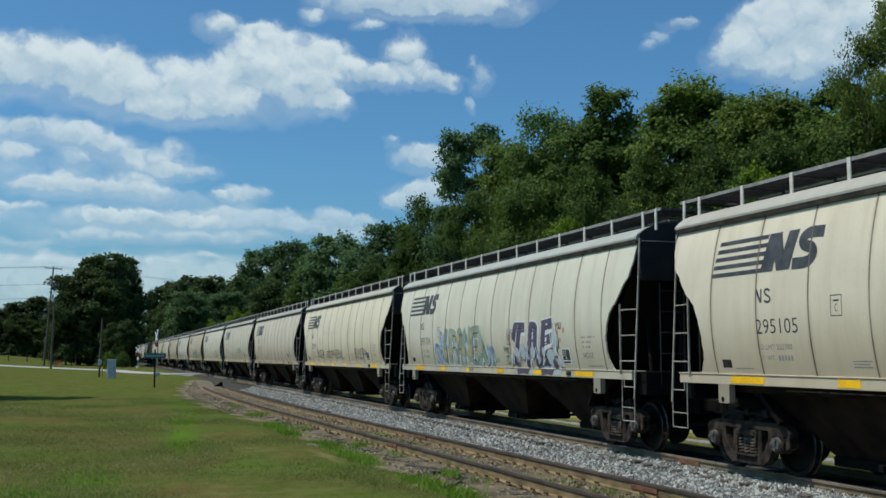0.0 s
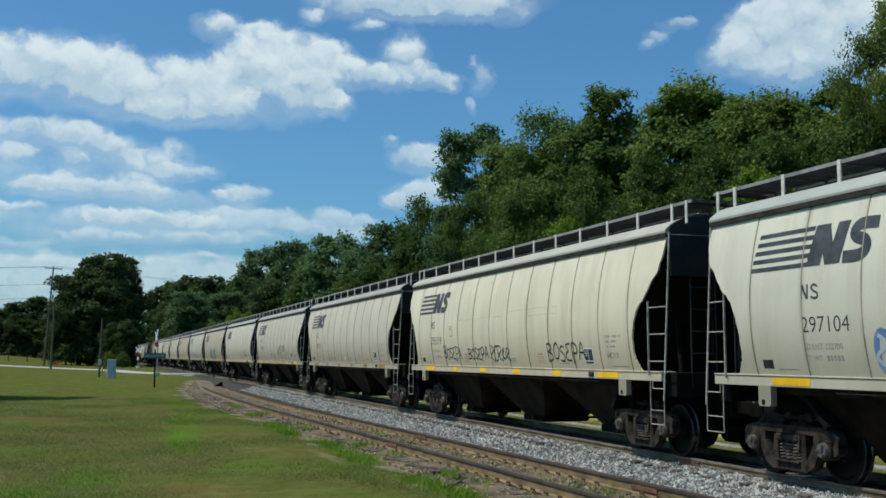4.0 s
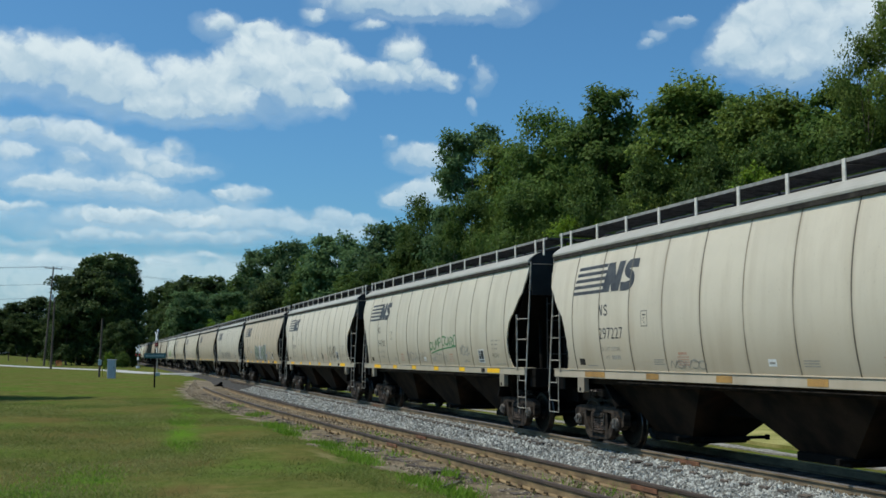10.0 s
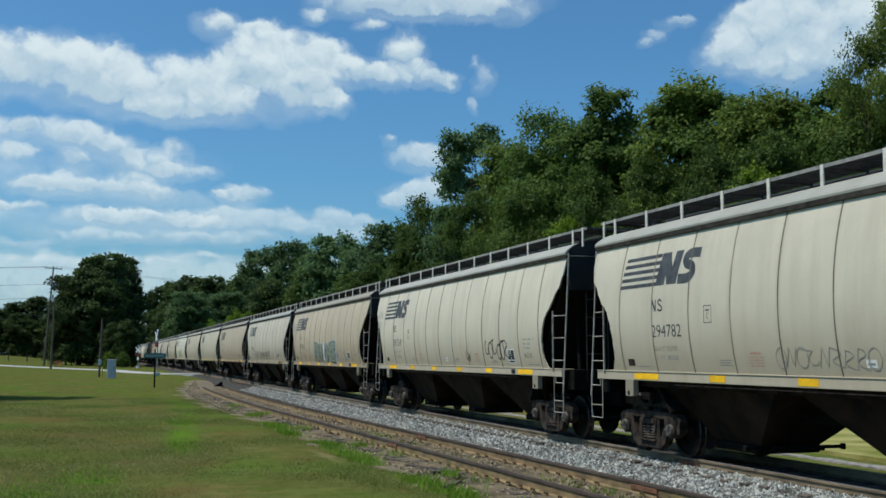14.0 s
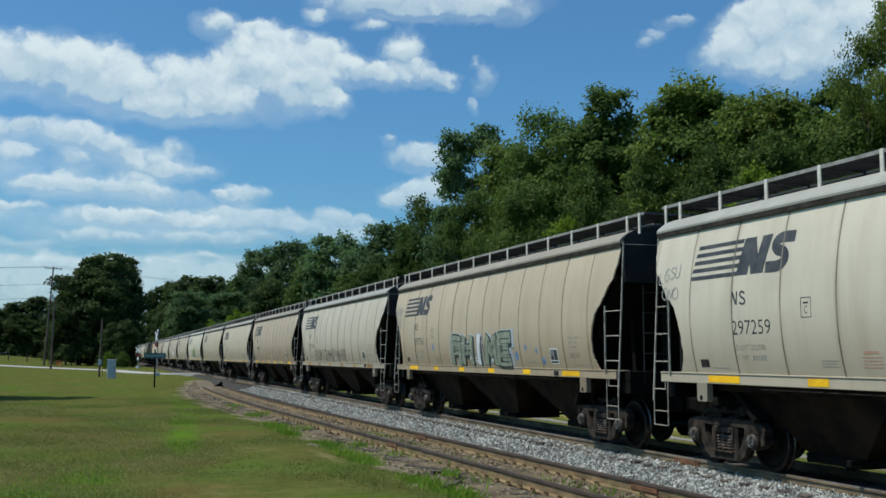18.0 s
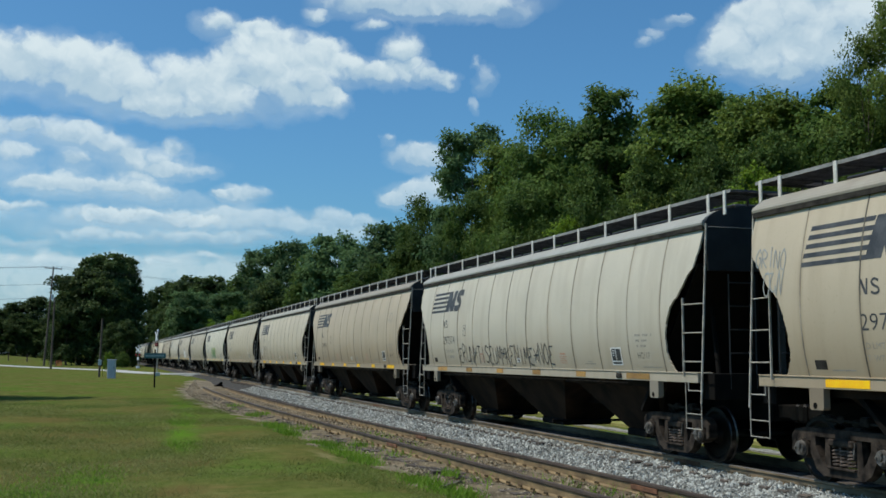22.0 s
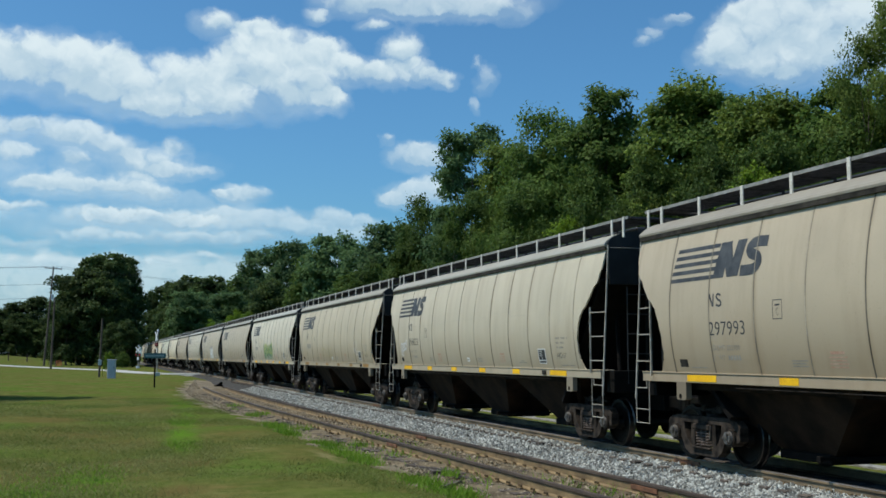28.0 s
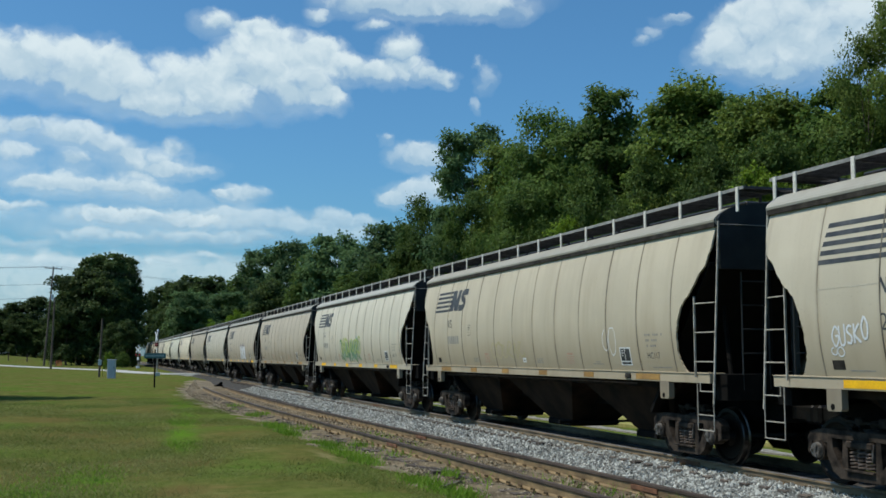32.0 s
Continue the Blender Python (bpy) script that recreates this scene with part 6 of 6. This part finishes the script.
            pts = [(u0 + step * (i + 0.04 + wide * a) + rng.uniform(-0.02, 0.02) * step, z0 + h * (dip + tall * b + rng.uniform(-0.03, 0.03)) + slant * (i + a) / len(text)) for a, b in st]
            stroke(vs, fs, smooth_line(pts, 5), w * rng.uniform(0.85, 1.15), lift + 0.0002 * i)
    return part("graffiti_tag", quad_mesh("graffiti_tag", vs, fs, material), None, car, label)


def crease(car, u0, u1, z, seed):
    """A crease along the sheet, drawn as a thin line a little darker than the paint."""
    rng = random.Random(seed)
    pts = [(u, z + rng.uniform(-0.02, 0.02)) for u in np.linspace(u0, u1, max(3, int((u1 - u0) / 0.6)))]
    vs, fs = [], []
    stroke(vs, fs, smooth_line(pts, 3), 0.008, 0.003)
    part("crease", quad_mesh("crease", vs, fs, M_CREASE), None, car, "thin crease line, a little darker than the paint")


def words(car, body, u, z, height, width, material, name="lettering", label=""):
    """Built-in lettering bent on to the near side, its left end at u and its foot at z."""
    cu = bpy.data.curves.new("letters", "FONT")
    cu.body, cu.size, cu.resolution_u, cu.offset = body, 1.0, 3, -0.008
    ob = new("letters", cu)
    bpy.context.view_layer.update()
    me = bpy.data.meshes.new_from_object(ob.evaluated_get(bpy.context.evaluated_depsgraph_get()))
    bpy.data.objects.remove(ob)
    co = np.empty(len(me.vertices) * 3)
    me.vertices.foreach_get("co", co)
    co = co.reshape(-1, 3)
    lo, hi = co.min(0), co.max(0)
    out = [on_side(u + (x - lo[0]) / (hi[0] - lo[0]) * width, z + (y - lo[1]) / (hi[1] - lo[1]) * height, 0.003) for x, y, _ in co]
    me.vertices.foreach_set("co", np.array(out).ravel())
    me.materials.clear()
    me.materials.append(material)
    me.update()
    return part(name, me, None, car, label)


def emblem(car):
    """The owner's mark: five speed lines running into slanted dark blocks, drawn as plain shapes."""
    u0, z0 = -7.0, 3.12
    rects = []
    for i in range(5):
        rects.append((u0 + i * 0.035, u0 + 1.50, z0 + i * 0.128, z0 + i * 0.128 + 0.068, 0.28))
    for a, b in ((1.38, 1.70), (1.86, 2.12)):
        rects.append((u0 + a, u0 + b, z0, z0 + 0.58, 0.28))
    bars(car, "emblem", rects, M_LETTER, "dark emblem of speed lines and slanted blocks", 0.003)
    vs, fs = [], []
    patch(vs, fs, [(u0 + 1.60, z0 + 0.58), (u0 + 1.84, z0 + 0.58), (u0 + 2.06, z0), (u0 + 1.80, z0)], 0.0045)
    zig = [(2.86, 0.49), (2.52, 0.50), (2.38, 0.42), (2.44, 0.33), (2.62, 0.27), (2.66, 0.17), (2.52, 0.08), (2.18, 0.075)]
    stroke(vs, fs, smooth_line([(u0 + a, z0 + b) for a, b in zig], 4), 0.17, 0.0045)
    part("emblem_block", quad_mesh("emblem_block", vs, fs, M_LETTER), None, car)


def common_marks(car):
    emblem(car)
    vs, fs = [], []
    patch(vs, fs, [(-5.72, 2.87), (-5.67, 2.87), (-5.55, 2.66), (-5.60, 2.66)], 0.0035)
    part("owner_mark_bar", quad_mesh("owner_mark_bar", vs, fs, M_LETTER), None, car)
    bars(car, "owner_mark", [(-5.72, -5.685, 2.66, 2.87), (-5.585, -5.55, 2.66, 2.87)], M_LETTER)
    vs, fs = [], []
    stroke(vs, fs, smooth_line([(-5.34, 2.83), (-5.42, 2.86), (-5.475, 2.82), (-5.42, 2.77), (-5.35, 2.74), (-5.33, 2.69), (-5.40, 2.665), (-5.48, 2.69)], 4), 0.034, 0.0035)
    part("owner_mark_curve", quad_mesh("owner_mark_curve", vs, fs, M_LETTER), None, car)
    w, z0, z1, u = 0.012, 2.40, 2.68, -3.92
    bars(car, "plate_box", [(u, u + 0.24, z0, z0 + w), (u, u + 0.24, z1, z1 + w), (u, u + w, z0, z1), (u + 0.23, u + 0.24 + 0.002, z0, z1), (u + 0.06, u + 0.18, z1 - 0.08, z1 - 0.055)], M_LETTER, "stencilled outline box")
    words(car, "C", u + 0.09, z0 + 0.06, 0.11, 0.06, M_LETTER)
    bars(car, "data_label", [(-6.80, -6.54, 1.67, 1.80)], M_GUTTER, "small dark data label")
    for u0, u1, z in ((-6.45, -5.95, 1.655), (-3.58, -3.2, 1.70), (-3.58, -3.25, 1.74), (-3.58, -3.2, 1.78), (0.85, 1.22, 1.70), (0.85, 1.2, 1.74), (0.85, 1.22, 1.78),
                      (3.85, 4.35, 1.69), (3.98, 4.2, 1.73), (6.35, 7.05, 1.645)):
        bars(car, "stencil_line", [(u0, u1, z, z + 0.014)], M_FAINT, "line of small unreadable stencil")
    for u in (-2.72, 2.55):
        for z, w, h in ((1.88, 0.3, 0.04), (1.83, 0.4, 0.018), (1.785, 0.36, 0.018), (1.74, 0.4, 0.018), (1.695, 0.38, 0.018)):
            bars(car, "red_stencil", [(u + (0.4 - w) / 2, u + (0.4 + w) / 2, z, z + h)], M_REDSTEN, "line of faded red warning stencil")
    bars(car, "white_tag", [(-0.02, 0.19, 1.70, 1.81)], M_LABELW, "small white paper tag")
    bars(car, "tag_line", [(0.01, 0.16, 1.735, 1.765)], M_FAINT, "unreadable line on the tag", 0.004)
    lab = bars(car, "test_label", [(5.12, 5.56, 1.68, 2.02)], M_LABELW, "white framed black test label")
    bars(car, "label_field", [(5.15, 5.315, 1.765, 1.995), (5.34, 5.53, 1.765, 1.995), (5.15, 5.53, 1.70, 1.74)], M_GRAFK, "black fields", 0.004)
    bars(car, "label_marks", [(5.185, 5.28, 1.95, 1.965), (5.185, 5.28, 1.905, 1.92), (5.185, 5.26, 1.86, 1.875)], M_LABELW, "unreadable white marks", 0.005)
    dim = bars(car, "dimension_stencil", [(6.2 + 0.075 * i + 0.02 * j, 6.2 + 0.075 * i + 0.02 * j + 0.05, 2.22 - 0.10 * j, 2.26 - 0.10 * j) for j in range(3) for i in range(9 - 2 * j) if (i + j) % 4 != 3], M_FAINT, "unreadable dimension stencil")
    tagged(dim, kind="stuff")


FIRST = build_car()
words(FIRST, "HC117", 6.23, 1.81, 0.11, 0.46, M_LETTER, "load_code")
common_marks(FIRST)
TRAIN = []
FADED = {}
TINTS = [(1.17, 1.13, 1.06), (1.07, 1.12, 1.10), (1.19, 1.18, 1.08), (0.99, 0.97, 0.94), (0.94, 0.94, 0.91), (1.0, 1.0, 0.98), (0.83, 0.76, 0.67), (0.89, 0.89, 0.88),
         (0.77, 0.70, 0.62), (0.90, 0.87, 0.81), (0.86, 0.82, 0.74), (1.02, 1.03, 1.01), (0.80, 0.76, 0.71), (0.82, 0.78, 0.74), (0.92, 0.91, 0.90), (0.78, 0.72, 0.66)]
NUMBERS = ["295105", "297104", "295319", "297227", "294782", "297259", "297761", "297374", "297993", "296823"]


def build_train():
    for k in range(-1, 23):
        car = FIRST if k == -1 else copy_thing(FIRST, pose(MAIN_X, 0, 0))
        tint = (*TINTS[k % len(TINTS)], 1)
        for o in car.children_recursive:
            o.color = tint
            # on some wagons the reflectors have faded to brown
            if o.name.startswith("reflector") and k in (3, 7, 10, 12, 15, 17, 20):
                if o.data.name not in FADED:
                    me = o.data.copy()
                    me.materials[0] = M_FADED
                    FADED[o.data.name] = me
                o.data = FADED[o.data.name]
        TRAIN.append((k, car))
    cars = dict(TRAIN)
    for k, car in TRAIN:
        if 0 <= k < len(NUMBERS):
            words(car, NUMBERS[k], -5.72, 2.19, 0.22, 1.04, M_LETTER, "running_number", "black running number")
            words(car, "LD LMT 222700", -5.72, 1.95, 0.08, 0.85, M_FAINT)
            words(car, "LT  WT", -5.72, 1.79, 0.075, 0.38, M_FAINT)
            tagged(bars(car, "weight_line", [(-5.24 + 0.075 * i, -5.19 + 0.075 * i, 1.79, 1.865) for i in range(5)], M_FAINT, "faint weight stencil"), kind="stuff")
        else:
            tagged(bars(car, "running_number", [(-5.72 + i * 0.175, -5.72 + i * 0.175 + 0.12, 2.19, 2.41) for i in range(6)], M_FAINT, "unreadable running number"), kind="stuff")
    other = words(cars[4], "HC114", 6.23, 1.81, 0.11, 0.46, M_LETTER, "code")
    for o in cars[4].children:
        if o.name.startswith("load_code"):
            o.data = other.data
    bpy.data.objects.remove(other)
    c = cars[1]
    for i, (a, b, lo, hi) in enumerate(((-4.2, -3.45, 1.63, 2.25), (-3.7, -3.3, 2.1, 2.58), (-0.5, -0.05, 2.05, 2.58), (0.1, 0.85, 1.63, 2.1))):
        scribble(c, a, b, lo, hi, 3, M_GRAFB, "blue sprayed strokes beside the mural", 70 + i, 0.11, 0.002 + 0.0005 * i)
        scribble(c, a - 0.04, b + 0.06, lo, hi - 0.1, 3, M_GRAFL, "pale blue sprayed strokes beside the mural", 80 + i, 0.06, 0.005 + 0.0005 * i)
    letter_piece(c, -3.55, 0.3, 1.60, 2.66, [SHAPE_I, SHAPE_P, SHAPE_A, SHAPE_N, SHAPE_E, [[(0.0, 0.0), (0.5, 0.55), (1.0, 0.0)], [(0.1, 0.8), (0.6, 0.4)]]], [M_GRAFG, M_GRAFE, M_GRAFG, M_GRAFE, M_GRAFG, M_GRAFE], M_GRAFW, "sage green sprayed letter outlined in white", 0.34, 0.03, 0.15)
    dabs(c, [(-2.5, 2.4), (-1.9, 2.35), (-1.55, 2.0), (-0.8, 2.4), (-0.3, 1.95), (-3.2, 1.9), (-0.05, 2.1), (-2.7, 2.0), (-1.0, 2.0)], 0.15, M_GRAFT, "dab of tan spray in the mural", 14, 0.0195)
    dabs(c, [(-2.3, 1.85), (-1.2, 2.1), (-0.5, 1.8), (-2.9, 2.2), (-1.6, 1.75), (-2.1, 2.15)], 0.13, M_GRAFL, "dab of pale spray in the mural", 15, 0.02)
    dabs(c, [(4.95, 2.35), (5.1, 2.2), (5.3, 2.4), (2.0, 2.3), (2.05, 2.15), (4.3, 2.55), (2.75, 2.55)], 0.09, M_REDSTEN, "faint dab of dull orange spray", 5)
    letter_t = [[(0.0, 0.72), (0.12, 1.0), (1.0, 0.98)], [(0.62, 0.95), (0.42, 0.5), (0.1, 0.0)]]
    letter_a = [[(0.0, 0.0), (0.35, 0.55), (0.45, 1.0), (0.95, 0.95), (0.85, 0.45), (1.05, 0.0)], [(0.3, 0.42), (0.8, 0.5)]]
    letter_l = [[(0.35, 1.0), (1.0, 1.04)], [(0.4, 1.0), (0.3, 0.5), (0.0, 0.0)], [(0.3, 0.55), (0.85, 0.6)], [(0.1, 0.02), (1.1, 0.05)]]
    letter_piece(c, 2.15, 4.6, 1.60, 2.66, [letter_t, letter_a, letter_l], [M_GRAFP], M_GRAFW, "dark purple sprayed angular letter outlined in white", 0.24, 0.055, 0.1)
    dabs(c, [(2.15, 1.80), (2.5, 1.92), (2.85, 1.98), (3.15, 1.84), (3.5, 1.95), (3.8, 1.80), (4.15, 1.95), (4.5, 1.82), (4.8, 1.95), (5.0, 1.72), (4.85, 2.2)], 0.17, M_GRAFL, "soft dab of pale blue spray over the letters' foot", 16, 0.0205)
    dabs(c, [(2.45, 1.70), (3.1, 1.68), (3.72, 1.69), (4.3, 1.70), (4.7, 1.68)], 0.1, M_GRAFP, "dab of purple spray at the letters' foot", 17, 0.0225)
    vs, fs = [], []
    for line in ([(2.05, 1.62), (2.3, 2.05), (2.55, 1.72), (2.75, 2.02)], [(3.0, 1.64), (3.3, 2.1), (3.45, 1.75), (3.75, 2.05), (3.85, 1.66)], [(4.05, 1.64), (4.3, 2.06), (4.75, 2.12), (4.95, 2.4), (4.9, 1.95), (5.2, 1.62)]):
        stroke(vs, fs, line, 0.045, 0.04)
    part("graffiti_outline", quad_mesh("graffiti_outline", vs, fs, M_GRAFW), None, c, "angular white sprayed outlines over the mural's foot")
    # the spray runs on over the side sill
    for j, (u0, u1, mat) in enumerate(((2.25, 3.1, M_GRAFP), (3.75, 4.55, M_GRAFP), (3.1, 3.7, M_GRAFL), (4.55, 5.0, M_GRAFL), (-2.6, -2.1, M_GRAFL), (-1.4, -0.9, M_GRAFG))):
        pts = [(u0, 1.55), (u1, 1.55), (u1 - 0.07, 1.49), (u1 - 0.12, 1.42), ((u0 + u1) / 2, 1.445), (u0 + 0.08, 1.41)]
        part("overspray", quad_mesh("overspray", [(-1.5035 - 0.0006 * j, -u, z) for u, z in pts], [tuple(range(6))], mat), None, c, "spray paint run over the side sill")
    tag(c, "215", 1.84, 2.26, 2.34, 2.50, M_GRAFK, "small black sprayed scrawl", 0.018)
    tag(c, "ESC", 1.84, 2.10, 2.12, 2.28, M_GRAFK, "small black sprayed scrawl", 0.018)
    tag(c, "FREE", 1.62, 1.98, 1.93, 2.07, M_GRAFK, "small black sprayed scrawl", 0.018)
    tag(c, "FOR YOU", 4.45, 5.2, 2.44, 2.58, M_GRAFK, "small black sprayed words", 0.018)
    scribble(c, 1.70, 1.95, 1.64, 1.88, 2, M_GRAFK, "small black sprayed scrawl", 6, 0.018)
    c = cars[2]
    for i, (a, b, lo, hi) in enumerate(((-4.5, -2.9, 1.78, 2.12), (-2.32, -0.72, 1.76, 2.08), (3.2, 5.2, 1.76, 2.14))):
        tag(c, "BOSEPA", a, b, lo, hi, M_GRAFK, "black sprayed tag of looping letters", 0.036, 20 + i, 0.0)
    scribble(c, -0.55, 0.85, 1.70, 2.12, 5, M_GRAFK, "black sprayed tag of pointed strokes", 23, 0.036)
    for z, a, b in ((2.83, -3.1, 0.4), (2.93, 0.9, 3.9), (2.78, 2.0, 3.8)):
        crease(c, a, b, z, 5)
    c = cars[4]
    tag(c, "DUMP", 0.80, 1.95, 2.04, 2.30, M_GRAFN, "green sprayed scrawl with an underline", 0.032, 31, 0.12)
    scribble(c, 2.02, 3.36, 2.12, 2.44, 5, M_GRAFN, "green sprayed scrawl", 31, 0.032)
    vs, fs = [], []
    stroke(vs, fs, smooth_line([(0.86, 1.93), (1.6, 2.02), (2.4, 2.08), (3.27, 2.12)], 4), 0.035, 0.004)
    part("graffiti_tag", quad_mesh("underline", vs, fs, M_GRAFN), None, c, "green sprayed underline")
    scribble(c, -2.0, 0.3, 1.66, 1.98, 9, M_FAINT, "faint sprayed scrawl", 32, 0.016)
    scribble(c, 1.0, 2.4, 1.64, 1.94, 7, M_FAINT, "faint sprayed scrawl", 34, 0.014)
    scribble(c, 3.6, 4.45, 1.84, 2.14, 4, M_GRAFD, "grey sprayed scrawl", 33, 0.02)
    c = cars[5]
    scribble(c, 3.5, 4.35, 1.75, 2.28, 3, M_GRAFK, "black sprayed scrawl", 41, 0.03)
    scribble(c, 4.4, 5.15, 1.75, 2.25, 3, M_GRAFK, "black sprayed scrawl", 42, 0.035)
    tag(c, "LGSU", -8.1, -7.35, 3.12, 3.36, M_GRAFD, "grey sprayed scrawl", 0.024, 43, 0.1)
    scribble(c, -7.95, -7.4, 2.82, 3.08, 3, M_GRAFD, "grey sprayed scrawl", 43, 0.022)
    scribble(c, 1.9, 2.25, 1.68, 2.0, 2, M_GRAFK, "small black sprayed scrawl", 44, 0.03)
    c = cars[6]
    rhime = [[[(0, 0), (0.02, 1), (0.9, 0.95), (0.95, 0)], [(0.05, 0.5), (0.85, 0.5)]], SHAPE_H, SHAPE_I, SHAPE_M, SHAPE_E]
    letter_piece(c, -2.12, 2.8, 1.60, 2.48, rhime, [M_GRAFL], M_GRAFL, "pale blue spray halo behind the mural", 0.36, 0.05, 0.12, 0.001)
    letter_piece(c, -2.05, 2.7, 1.60, 2.44, rhime, [M_GRAFG, M_GRAFG, M_GRAFW, M_GRAFG, M_GRAFG], M_GRAFK, "sage green sprayed block letter outlined in black", 0.27, 0.06, 0.12, 0.015)
    dabs(c, [(0.75, 2.2), (1.4, 1.75), (2.0, 2.15), (-0.3, 1.8), (-0.9, 2.2)], 0.045, M_LABELW, "small white spray dab in the mural", 8, 0.03)
    dabs(c, [(3.70, 2.06), (4.35, 1.98), (4.7, 1.75), (-3.8, 2.12), (3.05, 1.85)], 0.10, M_GRAFB, "faint dab of pale blue spray", 7)
    tag(c, "GRINO", -8.15, -7.35, 3.22, 3.52, M_GRAFD, "grey sprayed scrawl", 0.022, 45, -0.1)
    scribble(c, -7.9, -7.4, 2.72, 3.14, 3, M_GRAFD, "grey sprayed scrawl", 46, 0.022)
    c = cars[7]
    tag(c, "ERUNXTISEUMXKENIMEXNOE", -4.35, 2.3, 1.66, 2.12, M_LETTER, "long row of dark grey sprayed angular letters", 0.028, 51, 0.0)
    c = cars[9]
    tag(c, "GUSKO", -6.72, -5.95, 1.98, 2.26, M_GRAFW, "white sprayed scrawl", 0.034, 61, 0.1)
    scribble(c, -6.78, -6.5, 1.84, 2.0, 2, M_GRAFW, "white sprayed scrawl", 64, 0.02)
    for z, a, b in ((2.78, -7.0, -1.8), (2.84, -1.8, 1.8), (2.92, 1.8, 3.6), (2.80, 3.5, 4.7), (2.35, -5.0, -3.0)):
        crease(c, a, b, z, int(a * 7) + 60)
    c = cars[3]
    scribble(c, -3.0, -1.8, 1.64, 1.8, 5, M_FAINT, "faint stencil scrawl", 62, 0.015)
    c = cars[8]
    scribble(c, 5.9, 6.6, 3.0, 3.4, 2, M_FAINT, "faint chalk scrawl", 65, 0.025)
    c = cars[10]
    scribble(c, 4.4, 5.0, 1.8, 2.4, 2, M_LABELW, "white chalk scrawl", 63, 0.022)
    scribble(c, -2.1, 0.2, 1.75, 2.2, 6, M_GRAFT, "faint yellowish sprayed scrawl", 66, 0.05)
    c = cars[11]
    dabs(c, [(-1.6, 1.95), (-1.1, 2.15), (-0.6, 1.9), (-0.1, 2.2), (0.4, 2.0), (0.9, 2.3)], 0.34, M_GRAFE, "soft dab of teal spray", 71)
    scribble(c, -2.2, 1.4, 1.64, 2.5, 12, M_GRAFN, "green sprayed outline strokes", 72, 0.06)
    scribble(c, -2.0, 1.5, 1.9, 2.6, 9, M_GRAFY, "yellow-green sprayed strokes", 73, 0.07, 0.008)
    c = cars[13]
    for i, u in enumerate((0.4, 1.3, 2.2)):
        bars(c, "spray_block", [(u, u + 0.6, 1.62, 2.5 + 0.1 * (i % 2), 0.05)], M_GRAFW, "white sprayed block", 0.003)
        dabs(c, [(u + 0.3, 2.55)], 0.2, M_GRAFP, "dark purple spray dab", 80 + i, 0.005)


build_train()
build_tracks()


# ---- what moves ----
def gone(t):
    """Metres that the train has rolled by t seconds; it gathers speed slowly."""
    return 4.805 * t + 0.0134 * t * t


def motions():
    """The train rolls towards the camera and past it; wheels turn; clouds drift."""
    steps = [i * 0.1 for i in range(321)]
    for k, car in TRAIN:
        walk(car, [(float(t), pose(MAIN_X, 8.72 + CAR_L * k - gone(t), 0)) for t in range(33)])
        for truck in car.children:
            for ws in truck.children:
                if ws.name.startswith("wheelset"):
                    y = ws.location.y
                    walk(ws, [(t, pose(0, y, AXLE_Z, math.degrees(gone(t) / AXLE_Z))) for t in steps])
    for ob, a, b in CLOUDS:
        walk(ob, [(0.0, a), (32.0, b)])


motions()
